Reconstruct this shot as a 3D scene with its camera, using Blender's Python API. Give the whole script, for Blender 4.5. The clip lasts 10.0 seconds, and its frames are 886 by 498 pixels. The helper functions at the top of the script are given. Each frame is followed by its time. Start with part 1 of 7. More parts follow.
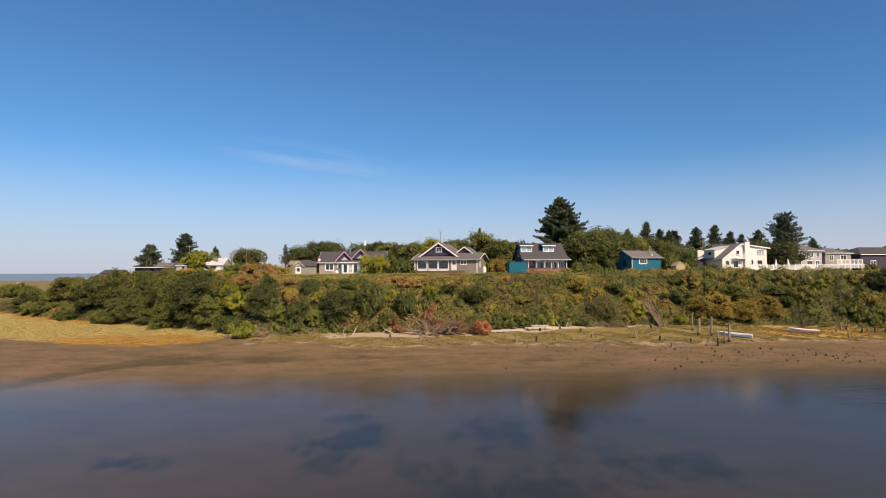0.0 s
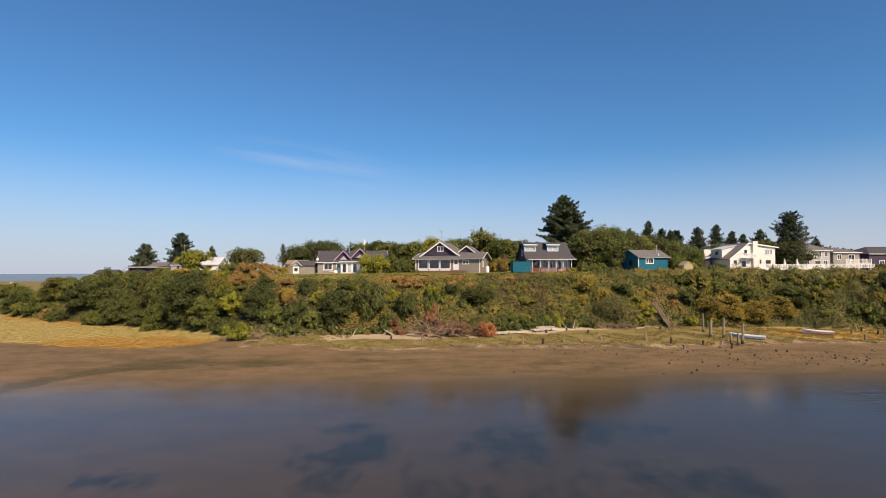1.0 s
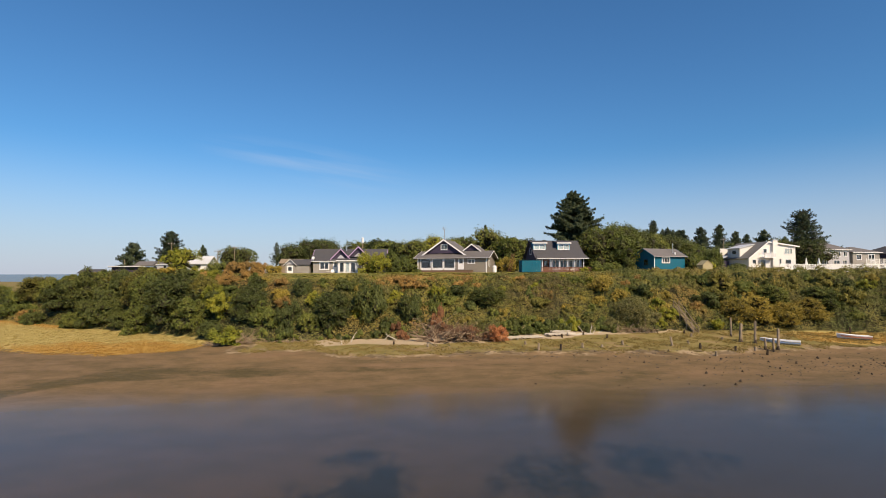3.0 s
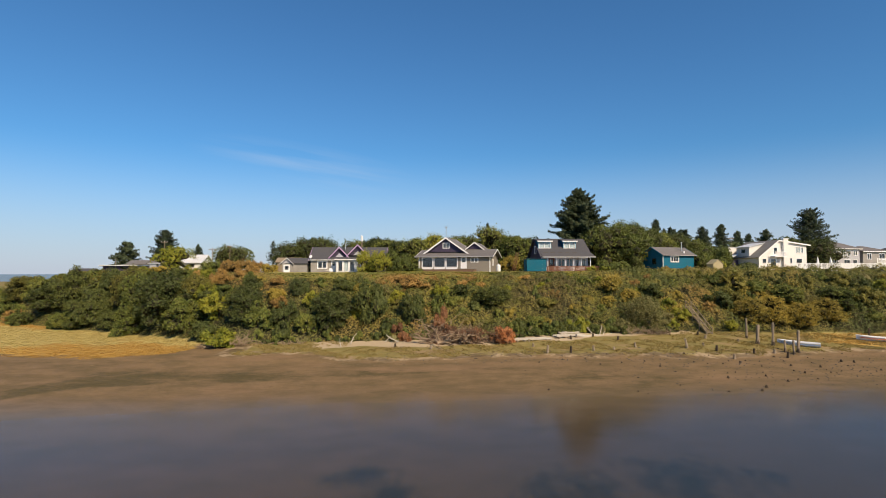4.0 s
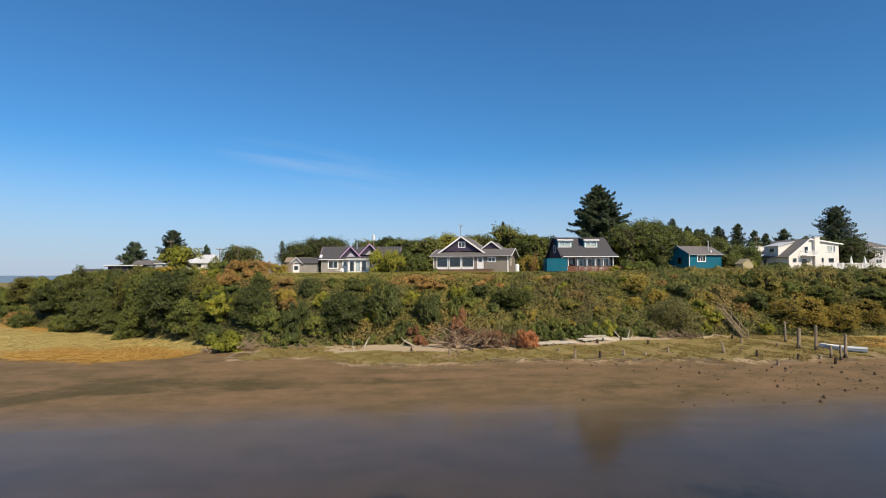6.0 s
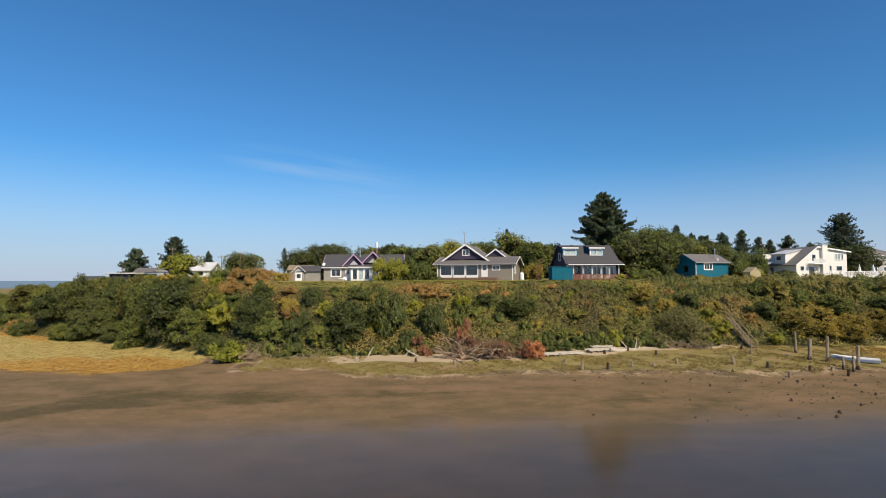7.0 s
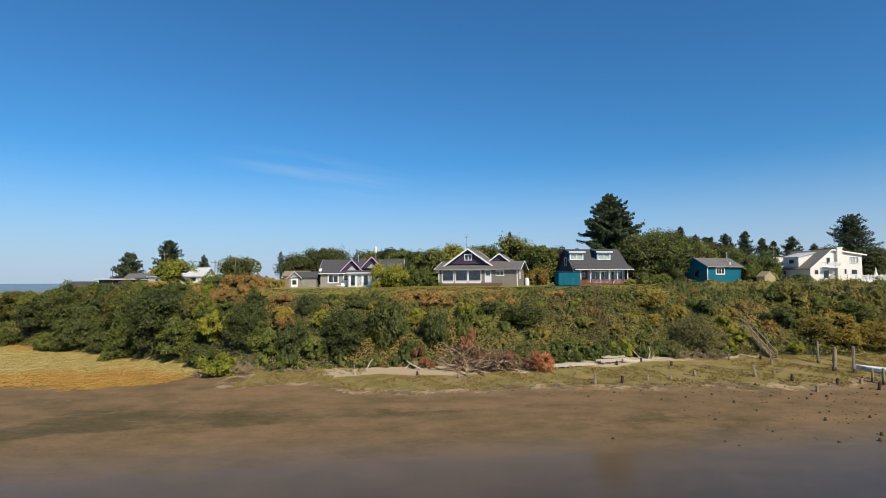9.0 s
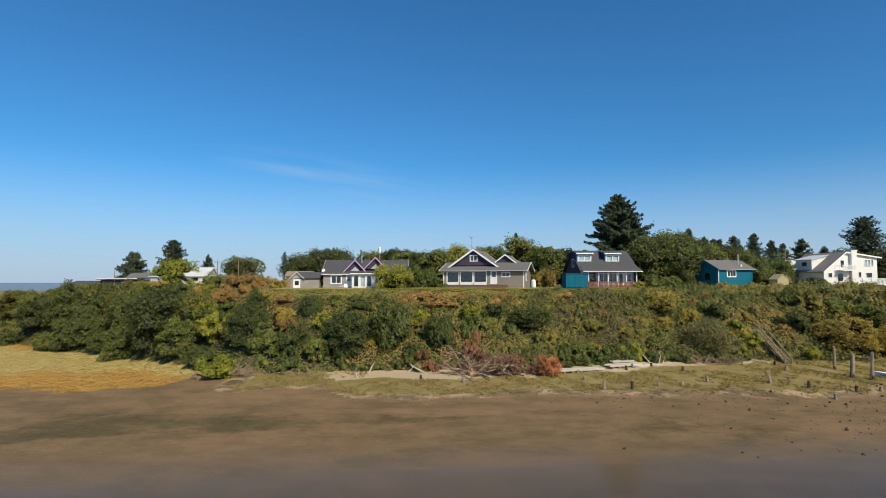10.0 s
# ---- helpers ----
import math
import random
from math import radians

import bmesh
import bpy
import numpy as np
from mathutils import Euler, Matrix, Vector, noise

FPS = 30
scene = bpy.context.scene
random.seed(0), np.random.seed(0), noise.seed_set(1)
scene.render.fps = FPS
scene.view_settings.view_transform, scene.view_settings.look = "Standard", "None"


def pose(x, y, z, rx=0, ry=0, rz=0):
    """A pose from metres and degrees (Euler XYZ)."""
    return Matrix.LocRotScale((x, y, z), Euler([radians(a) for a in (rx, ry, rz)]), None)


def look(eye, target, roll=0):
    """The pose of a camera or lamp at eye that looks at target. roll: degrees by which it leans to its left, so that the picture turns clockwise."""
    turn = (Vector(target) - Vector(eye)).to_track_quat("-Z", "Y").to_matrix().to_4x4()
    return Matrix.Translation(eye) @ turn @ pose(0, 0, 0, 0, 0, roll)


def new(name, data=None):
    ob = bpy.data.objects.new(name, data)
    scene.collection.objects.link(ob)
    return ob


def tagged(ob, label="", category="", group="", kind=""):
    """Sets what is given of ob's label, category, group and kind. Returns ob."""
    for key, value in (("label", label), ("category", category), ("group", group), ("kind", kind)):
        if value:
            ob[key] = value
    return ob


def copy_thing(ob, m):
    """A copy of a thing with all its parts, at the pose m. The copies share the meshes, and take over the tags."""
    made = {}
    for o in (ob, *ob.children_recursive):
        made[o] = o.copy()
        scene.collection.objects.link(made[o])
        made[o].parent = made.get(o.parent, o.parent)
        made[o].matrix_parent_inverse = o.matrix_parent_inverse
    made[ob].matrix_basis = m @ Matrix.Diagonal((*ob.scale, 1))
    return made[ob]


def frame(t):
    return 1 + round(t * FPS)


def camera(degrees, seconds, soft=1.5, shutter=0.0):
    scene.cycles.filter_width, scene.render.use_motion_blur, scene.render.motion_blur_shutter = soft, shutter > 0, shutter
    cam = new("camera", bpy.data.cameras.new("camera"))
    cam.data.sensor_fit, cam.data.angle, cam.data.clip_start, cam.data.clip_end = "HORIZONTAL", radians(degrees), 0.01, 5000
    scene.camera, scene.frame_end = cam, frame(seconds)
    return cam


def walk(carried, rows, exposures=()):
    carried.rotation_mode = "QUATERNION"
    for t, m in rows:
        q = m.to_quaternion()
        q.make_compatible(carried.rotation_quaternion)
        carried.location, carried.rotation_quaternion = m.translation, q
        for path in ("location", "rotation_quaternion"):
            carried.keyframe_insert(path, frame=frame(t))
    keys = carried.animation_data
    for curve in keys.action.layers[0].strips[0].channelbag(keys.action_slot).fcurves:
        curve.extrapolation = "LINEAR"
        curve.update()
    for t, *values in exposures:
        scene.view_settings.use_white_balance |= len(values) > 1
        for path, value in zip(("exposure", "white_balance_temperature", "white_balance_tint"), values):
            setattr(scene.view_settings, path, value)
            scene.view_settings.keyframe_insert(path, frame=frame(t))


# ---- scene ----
cam = camera(77.8, 10.0, soft=0.9)
PATH = [
    (0, (1.046, 0.286, 10.949), (1.032, 2.285, 11.029), -0.2),
    (0.5, (0.702, 1.653, 10.904), (0.693, 3.651, 10.984), -0.2),
    (1, (0.308, 3.197, 10.846), (0.301, 5.195, 10.927), -0.2),
    (1.5, (-0.126, 4.826, 10.78), (-0.129, 6.825, 10.862), -0.2),
    (2, (-0.552, 6.498, 10.705), (-0.55, 8.496, 10.788), -0.1),
    (2.5, (-0.98, 8.221, 10.658), (-0.974, 10.219, 10.742), -0.1),
    (4, (-2.188, 13.265, 10.43), (-2.168, 15.263, 10.515), -0.1),
    (4.5, (-2.624, 14.96, 10.342), (-2.604, 16.958, 10.43), 0.0),
    (5, (-2.966, 16.32, 10.266), (-2.962, 18.318, 10.363), 0.3),
    (5.5, (-3.256, 16.977, 10.185), (-3.258, 18.976, 10.269), 0.0),
    (7, (-3.849, 18.236, 10.752), (-3.864, 20.233, 10.861), -0.1),
    (7.5, (-4.009, 18.985, 11.019), (-4.025, 20.982, 11.131), -0.1),
    (8, (-4.18, 19.894, 11.3), (-4.194, 21.891, 11.413), -0.2),
    (8.5, (-4.324, 20.917, 11.484), (-4.337, 22.913, 11.598), -0.3),
    (9, (-4.32, 21.889, 11.485), (-4.331, 23.886, 11.599), -0.3),
    (9.5, (-4.277, 22.802, 11.464), (-4.301, 24.799, 11.58), -0.1),
    (10, (-4.247, 23.505, 11.516), (-4.278, 25.501, 11.634), -0.0),
]
walk(cam, [(t, look(eye, target, roll)) for t, eye, target, roll in PATH],
     [(0, 0.16, 7000, 19), (2.5, 0.15, 6870, 15), (4.5, 0.14, 6650, 11), (5.5, 0.10, 6300, 10), (7.5, 0.10, 6250, 10), (10, 0.06, 6000, 5)])

# ---- world and sun ----
SUN_EL, SUN_AZ = radians(40), radians(147)      # azimuth clockwise from +y
world = bpy.data.worlds.new("sky")
scene.world = world
world.use_nodes = True
wn, wl = world.node_tree.nodes, world.node_tree.links
wn.clear()
sky = wn.new("ShaderNodeTexSky")
sky.sky_type, sky.sun_disc = "NISHITA", False
sky.sun_elevation, sky.sun_rotation = SUN_EL, SUN_AZ
sky.air_density, sky.dust_density, sky.ozone_density, sky.altitude = 1.0, 0.5, 3.0, 0
bg = wn.new("ShaderNodeBackground")
bg.inputs["Strength"].default_value = 0.11
out = wn.new("ShaderNodeOutputWorld")
# a thin wisp of cirrus low over the houses
co = wn.new("ShaderNodeTexCoord")
mp = wn.new("ShaderNodeMapping")
mp.inputs["Scale"].default_value = (4.0, 2.0, 55.0)
tilt = wn.new("ShaderNodeVectorRotate")
tilt.rotation_type = "Y_AXIS"
tilt.inputs["Angle"].default_value = radians(-8)
wl.new(co.outputs["Generated"], tilt.inputs["Vector"])
wl.new(tilt.outputs["Vector"], mp.inputs["Vector"])
cn = wn.new("ShaderNodeTexNoise")
cn.inputs["Scale"].default_value, cn.inputs["Detail"].default_value = 1.0, 5.0
wl.new(mp.outputs["Vector"], cn.inputs["Vector"])
cd = wn.new("ShaderNodeVectorMath")
cd.operation = "SUBTRACT"
cd.inputs[1].default_value = (-0.244, 0.957, 0.155)
wl.new(tilt.outputs["Vector"], cd.inputs[0])
cs = wn.new("ShaderNodeVectorMath")
cs.operation = "MULTIPLY"
cs.inputs[1].default_value = (5.0, 1.0, 26.0)
wl.new(cd.outputs["Vector"], cs.inputs[0])
cl = wn.new("ShaderNodeVectorMath")
cl.operation = "LENGTH"
wl.new(cs.outputs["Vector"], cl.inputs[0])
near = wn.new("ShaderNodeMapRange")
near.inputs["From Min"].default_value, near.inputs["From Max"].default_value = 0.25, 1.0
near.inputs["To Min"].default_value, near.inputs["To Max"].default_value = 1.0, 0.0
wl.new(cl.outputs["Value"], near.inputs["Value"])
cr = wn.new("ShaderNodeMapRange")
cr.inputs["From Min"].default_value, cr.inputs["From Max"].default_value = 0.40, 0.75
cr.inputs["To Max"].default_value = 0.30
wl.new(cn.outputs["Fac"], cr.inputs["Value"])
cf = wn.new("ShaderNodeMath")
cf.operation = "MULTIPLY"
wl.new(cr.outputs["Result"], cf.inputs[0])
wl.new(near.outputs["Result"], cf.inputs[1])
hs = wn.new("ShaderNodeMixRGB")
hs.blend_type = "MULTIPLY"
hs.inputs["Fac"].default_value = 1.0
hs.inputs["Color2"].default_value = (0.37, 0.75, 1.0, 1)
wl.new(sky.outputs["Color"], hs.inputs["Color1"])
cm = wn.new("ShaderNodeMixRGB")
cm.inputs["Color2"].default_value = (4.2, 5.2, 6.6, 1)
wl.new(cf.outputs["Value"], cm.inputs["Fac"])
# pale sea haze low over the horizon
up = wn.new("ShaderNodeSeparateXYZ")
wl.new(co.outputs["Generated"], up.inputs["Vector"])
hz = wn.new("ShaderNodeMapRange")
hz.interpolation_type = "SMOOTHSTEP"
hz.inputs["From Min"].default_value, hz.inputs["From Max"].default_value = -0.02, 0.22
hz.inputs["To Min"].default_value, hz.inputs["To Max"].default_value = 0.80, 0.0
wl.new(up.outputs["Z"], hz.inputs["Value"])
hm = wn.new("ShaderNodeMixRGB")
hm.inputs["Color2"].default_value = (4.65, 4.85, 5.9, 1)
wl.new(hz.outputs["Result"], hm.inputs["Fac"])
wl.new(hs.outputs["Color"], hm.inputs["Color1"])
wl.new(hm.outputs["Color"], cm.inputs["Color1"])
wl.new(cm.outputs["Color"], bg.inputs["Color"])
wl.new(bg.outputs["Background"], out.inputs["Surface"])

sun = new("sun", bpy.data.lights.new("sun", "SUN"))
sun.data.energy, sun.data.angle, sun.data.color = 5.5, radians(0.5), (1.0, 0.82, 0.58)
SUN_DIR = Vector((math.sin(SUN_AZ) * math.cos(SUN_EL), math.cos(SUN_AZ) * math.cos(SUN_EL), math.sin(SUN_EL)))
sun.matrix_world = look(SUN_DIR * 200, (0, 0, 0))


# ---- materials ----
def shader(name):
    m = bpy.data.materials.new(name)
    m.use_nodes = True
    n, l = m.node_tree.nodes, m.node_tree.links
    n.clear()
    o = n.new("ShaderNodeOutputMaterial")
    p = n.new("ShaderNodeBsdfPrincipled")
    l.new(p.outputs["BSDF"], o.inputs["Surface"])
    return m, n, l, p, o


def mixed(n, l, fac, a, b, kind="MIX"):
    """A colour mix; each of fac, a, b is a socket or a value."""
    x = n.new("ShaderNodeMixRGB")
    x.blend_type = kind
    for s, v in zip(("Fac", "Color1", "Color2"), (fac, a, b)):
        if isinstance(v, bpy.types.NodeSocket):
            l.new(v, x.inputs[s])
        elif s == "Fac":
            x.inputs[s].default_value = v
        else:
            x.inputs[s].default_value = (*v, 1)
    return x.outputs["Color"]


def noise_tex(n, l, scale, detail=4.0, rough=0.6, stretch=(1, 1, 1), space="Object"):
    if space == "World":
        src = n.new("ShaderNodeNewGeometry").outputs["Position"]
    else:
        src = n.new("ShaderNodeTexCoord").outputs["Object"]
    m = n.new("ShaderNodeMapping")
    m.inputs["Scale"].default_value = stretch
    l.new(src, m.inputs["Vector"])
    t = n.new("ShaderNodeTexNoise")
    t.inputs["Scale"].default_value, t.inputs["Detail"].default_value, t.inputs["Roughness"].default_value = scale, detail, rough
    l.new(m.outputs["Vector"], t.inputs["Vector"])
    return t.outputs["Fac"]


def ranged(n, l, v, a, b, lo=0.0, hi=1.0):
    r = n.new("ShaderNodeMapRange")
    r.inputs["From Min"].default_value, r.inputs["From Max"].default_value = a, b
    r.inputs["To Min"].default_value, r.inputs["To Max"].default_value = lo, hi
    if isinstance(v, bpy.types.NodeSocket):
        l.new(v, r.inputs["Value"])
    return r.outputs["Result"]


def maths(n, l, op, a, b):
    x = n.new("ShaderNodeMath")
    x.operation = op
    for i, v in enumerate((a, b)):
        if isinstance(v, bpy.types.NodeSocket):
            l.new(v, x.inputs[i])
        else:
            x.inputs[i].default_value = v
    return x.outputs["Value"]


def bumped(n, l, p, height, strength=0.4, distance=0.02):
    b = n.new("ShaderNodeBump")
    b.inputs["Strength"].default_value, b.inputs["Distance"].default_value = strength, distance
    l.new(height, b.inputs["Height"])
    l.new(b.outputs["Normal"], p.inputs["Normal"])


def surface(name, a, b, rough=0.7, coarse=0.6, fine=12.0, stretch=(1, 1, 1), dirt=(0.1, 0.09, 0.07), dirty=0.25, bump=0.3,
            boards=0.0, metal=0.0):
    """Weathered paint, wood, shingle and the like: two tones at two scales, stains, relief, and lap joints every `boards` metres."""
    m, n, l, p, o = shader(name)
    big = ranged(n, l, noise_tex(n, l, coarse, 3), 0.35, 0.65)
    small = noise_tex(n, l, fine, 5, 0.65, stretch)
    c = mixed(n, l, ranged(n, l, small, 0.3, 0.7), a, b)
    stain = maths(n, l, "MULTIPLY", big, dirty)
    c = mixed(n, l, stain, c, dirt)
    h = small
    if boards:
        z = n.new("ShaderNodeSeparateXYZ")
        l.new(n.new("ShaderNodeTexCoord").outputs["Object"], z.inputs["Vector"])
        lap = maths(n, l, "FRACT", maths(n, l, "DIVIDE", z.outputs["Z"], boards), 0.0)
        joint = ranged(n, l, lap, 0.0, 0.14, 0.35, 0.0)
        c = mixed(n, l, joint, c, tuple(0.35 * v for v in a))
        h = maths(n, l, "ADD", maths(n, l, "MULTIPLY", small, 0.3), maths(n, l, "SUBTRACT", 1.0, lap))
    l.new(c, p.inputs["Base Color"])
    p.inputs["Roughness"].default_value = rough
    p.inputs["Metallic"].default_value = metal
    p.inputs["Specular IOR Level"].default_value = 0.5 if metal or rough < 0.5 else 0.15
    bumped(n, l, p, h, bump, 0.015)
    return m


def leafy(name, tones, through_light=0.25, patch=0.0):
    """Leaves: tones from dark to light by leaf, shifted a little by plant; patch: metres of the drifts of colour over a thicket."""
    m, n, l, p, o = shader(name)
    g = n.new("ShaderNodeNewGeometry").outputs["Random Per Island"]
    info = n.new("ShaderNodeObjectInfo").outputs["Random"]
    v = maths(n, l, "ADD", maths(n, l, "MULTIPLY", g, 0.30), maths(n, l, "MULTIPLY", info, 0.36))
    spray = ranged(n, l, noise_tex(n, l, 0.9, 3, 0.65, (1, 1, 1), "World"), 0.35, 0.65, -0.06, 0.3)
    v = maths(n, l, "ADD", v, spray)
    if patch:
        v = maths(n, l, "ADD", maths(n, l, "MULTIPLY", v, 0.32),
                  ranged(n, l, noise_tex(n, l, 1.0 / patch, 4, 0.6, (1, 1, 1), "World"), 0.33, 0.67, 0.0, 0.66))
    r = n.new("ShaderNodeValToRGB")
    e = r.color_ramp.elements
    while len(e) < len(tones):
        e.new(0.5)
    for i, (pos, c) in enumerate(tones):
        e[i].position, e[i].color = pos, (*c, 1)
    l.new(v, r.inputs["Fac"])
    l.new(r.outputs["Color"], p.inputs["Base Color"])
    p.inputs["Roughness"].default_value = 0.55
    p.inputs["Specular IOR Level"].default_value = 0.25
    t = n.new("ShaderNodeBsdfTranslucent")
    l.new(r.outputs["Color"], t.inputs["Color"])
    s = n.new("ShaderNodeMixShader")
    s.inputs["Fac"].default_value = through_light
    l.new(p.outputs["BSDF"], s.inputs[1])
    l.new(t.outputs["BSDF"], s.inputs[2])
    l.new(s.outputs["Shader"], o.inputs["Surface"])
    return m


def gloss(n, l, straight, normal=None):
    """How much a smooth sheet mirrors: straight on, rising to all at a grazing look."""
    w = n.new("ShaderNodeLayerWeight")
    w.inputs["Blend"].default_value = 0.5
    if normal:
        l.new(normal, w.inputs["Normal"])
    f = maths(n, l, "POWER", w.outputs["Facing"], 5.0)
    return maths(n, l, "ADD", maths(n, l, "MULTIPLY", f, 1.0 - straight), straight)


def glass(name):
    m, n, l, p, o = shader(name)
    n.remove(p)
    gl, tr, mx = n.new("ShaderNodeBsdfGlossy"), n.new("ShaderNodeBsdfTransparent"), n.new("ShaderNodeMixShader")
    gl.inputs["Roughness"].default_value = 0.02
    tr.inputs["Color"].default_value = (0.72, 0.78, 0.8, 1)
    l.new(gloss(n, l, 0.09), mx.inputs["Fac"])
    l.new(tr.outputs["BSDF"], mx.inputs[1])
    l.new(gl.outputs["BSDF"], mx.inputs[2])
    l.new(mx.outputs["Shader"], o.inputs["Surface"])
    return m


WHITE = surface("white_paint", (0.76, 0.76, 0.77), (0.69, 0.69, 0.70), 0.55, 0.5, 9, dirty=0.08, bump=0.1)
CREAM = surface("cream_stucco", (0.70, 0.685, 0.665), (0.64, 0.625, 0.605), 0.8, 0.3, 14, dirty=0.08, bump=0.2)
TAUPE = surface("taupe_siding", (0.235, 0.212, 0.185), (0.20, 0.18, 0.158), 0.7, 0.5, 10, (0.4, 1, 4), dirty=0.15, boards=0.18)
GREYSIDE = surface("grey_shingle_siding", (0.33, 0.31, 0.29), (0.24, 0.225, 0.21), 0.8, 0.6, 9, (3, 3, 1), dirty=0.25, boards=0.16)
PALEGREY = surface("pale_grey_siding", (0.42, 0.42, 0.46), (0.36, 0.36, 0.40), 0.7, 0.5, 9, (0.4, 1, 4), dirty=0.12, boards=0.2)
TEAL = surface("teal_siding", (0.005, 0.122, 0.200), (0.004, 0.096, 0.160), 0.6, 0.5, 9, (0.4, 1, 4), dirty=0.12, boards=0.2)
TEALFENCE = surface("teal_boards", (0.003, 0.118, 0.185), (0.003, 0.094, 0.148), 0.8, 0.5, 6, (4, 4, 0.5), dirty=0.12, bump=0.08)
PALETEAL = surface("pale_teal_paint", (0.20, 0.44, 0.52), (0.16, 0.37, 0.45), 0.7, 0.5, 9, (0.4, 1, 4), dirty=0.08, boards=0.2)
NAVY = surface("dark_slate", (0.062, 0.050, 0.085), (0.050, 0.040, 0.07), 0.7, 0.6, 9, dirty=0.1, boards=0.2)
PURPLE = surface("purple_trim", (0.52, 0.36, 0.58), (0.45, 0.29, 0.50), 0.6, 0.6, 9, dirty=0.1, bump=0.1)
SHINGLE = surface("grey_asphalt_shingle", (0.172, 0.162, 0.164), (0.118, 0.110, 0.110), 0.9, 0.35, 5, (1, 1, 3), dirty=0.25, bump=0.6)
DARKSHINGLE = surface("dark_asphalt_shingle", (0.085, 0.085, 0.095), (0.055, 0.055, 0.062), 0.9, 0.35, 5, (1, 1, 3), dirty=0.2, bump=0.6)
PALESHINGLE = surface("pale_grey_shingle", (0.24, 0.23, 0.215), (0.17, 0.16, 0.15), 0.9, 0.35, 5, (1, 1, 3), dirty=0.2, bump=0.6)
METALROOF = surface("white_metal_roof", (0.60, 0.61, 0.63), (0.55, 0.56, 0.58), 0.4, 0.4, 4, dirty=0.08, bump=0.1)
GLASS = glass("window_glass")
BLIND = surface("white_blind", (0.82, 0.84, 0.86), (0.74, 0.76, 0.78), 0.8, 0.6, 8, dirty=0.05, boards=0.06)
DECK = surface("brown_deck_wood", (0.20, 0.12, 0.075), (0.14, 0.085, 0.055), 0.8, 0.6, 7, (1, 1, 6), dirty=0.25)
REDDECK = surface("reddish_fence_wood", (0.20, 0.085, 0.055), (0.15, 0.065, 0.045), 0.8, 0.6, 7, (5, 5, 1), dirty=0.25)
OLDWOOD = surface("weathered_grey_wood", (0.33, 0.26, 0.185), (0.19, 0.15, 0.108), 0.9, 0.8, 8, (6, 6, 0.8), dirty=0.35, bump=0.6)
DRIFT = surface("bleached_driftwood", (0.56, 0.51, 0.44), (0.38, 0.33, 0.27), 0.85, 1.0, 9, (6, 6, 0.8), dirty=0.2, bump=0.5)
DEADWOOD = surface("dead_branch_bark", (0.40, 0.30, 0.205), (0.22, 0.155, 0.10), 0.9, 1.0, 9, dirty=0.3, bump=0.5)
BROWNTWIG = surface("brown_dead_twigs", (0.22, 0.135, 0.085), (0.12, 0.075, 0.048), 0.9, 1.0, 9, dirty=0.3, bump=0.5)
STUMPWOOD = surface("wet_black_piling", (0.072, 0.050, 0.032), (0.040, 0.028, 0.019), 0.7, 2.0, 12, (4, 4, 1), dirty=0.3, bump=0.7)
BARK = surface("bark", (0.13, 0.10, 0.08), (0.075, 0.058, 0.045), 0.9, 2.0, 14, (4, 4, 0.8), dirty=0.3, bump=0.8)
TANCLOTH = surface("tan_canvas", (0.42, 0.36, 0.22), (0.34, 0.29, 0.18), 0.9, 0.8, 9, dirty=0.2, bump=0.2)
# near-black filler colour that stands for the shade between leaves
GAPSHADE = surface("leaf_gap_shade", (0.034, 0.034, 0.014), (0.018, 0.018, 0.009), 0.95, 1.5, 12, dirty=0.3, bump=0.8)
STONE = surface("shore_stone", (0.13, 0.11, 0.09), (0.07, 0.06, 0.048), 0.7, 3.0, 16, dirty=0.35, bump=0.6)
BOATWHITE = surface("boat_gelcoat", (0.74, 0.75, 0.77), (0.66, 0.67, 0.70), 0.35, 0.8, 8, dirty=0.12, bump=0.05)
BOATBLUE = surface("boat_blue_band", (0.22, 0.30, 0.46), (0.18, 0.25, 0.40), 0.4, 0.8, 8, dirty=0.12, bump=0.05)
BOATRED = surface("boat_rust_band", (0.42, 0.16, 0.10), (0.34, 0.12, 0.08), 0.5, 0.8, 8, dirty=0.12, bump=0.05)
STEEL = surface("galvanised_steel", (0.55, 0.56, 0.57), (0.46, 0.47, 0.48), 0.4, 1.0, 10, dirty=0.1, bump=0.05, metal=0.8)
INSIDE = surface("room_plaster", (0.35, 0.33, 0.30), (0.30, 0.28, 0.26), 0.9, 0.6, 6, dirty=0.1, bump=0.05)

WILLOW = leafy("willow_leaves", [(0, (0.045, 0.060, 0.015)), (0.4, (0.105, 0.128, 0.027)), (0.75, (0.20, 0.205, 0.040)), (1, (0.33, 0.29, 0.065))], 0.16)
DARKLEAF = leafy("dark_green_leaves", [(0, (0.036, 0.048, 0.013)), (0.5, (0.078, 0.094, 0.023)), (0.85, (0.14, 0.147, 0.035)), (1, (0.22, 0.21, 0.05))], 0.14)
LIMELEAF = leafy("yellow_green_leaves", [(0, (0.10, 0.12, 0.016)), (0.4, (0.20, 0.215, 0.025)), (0.8, (0.32, 0.295, 0.032)), (1, (0.45, 0.37, 0.05))], 0.22)
OCHRELEAF = leafy("ochre_autumn_leaves", [(0, (0.15, 0.122, 0.027)), (0.4, (0.275, 0.215, 0.040)), (0.8, (0.41, 0.30, 0.052)), (1, (0.50, 0.37, 0.075))], 0.22)
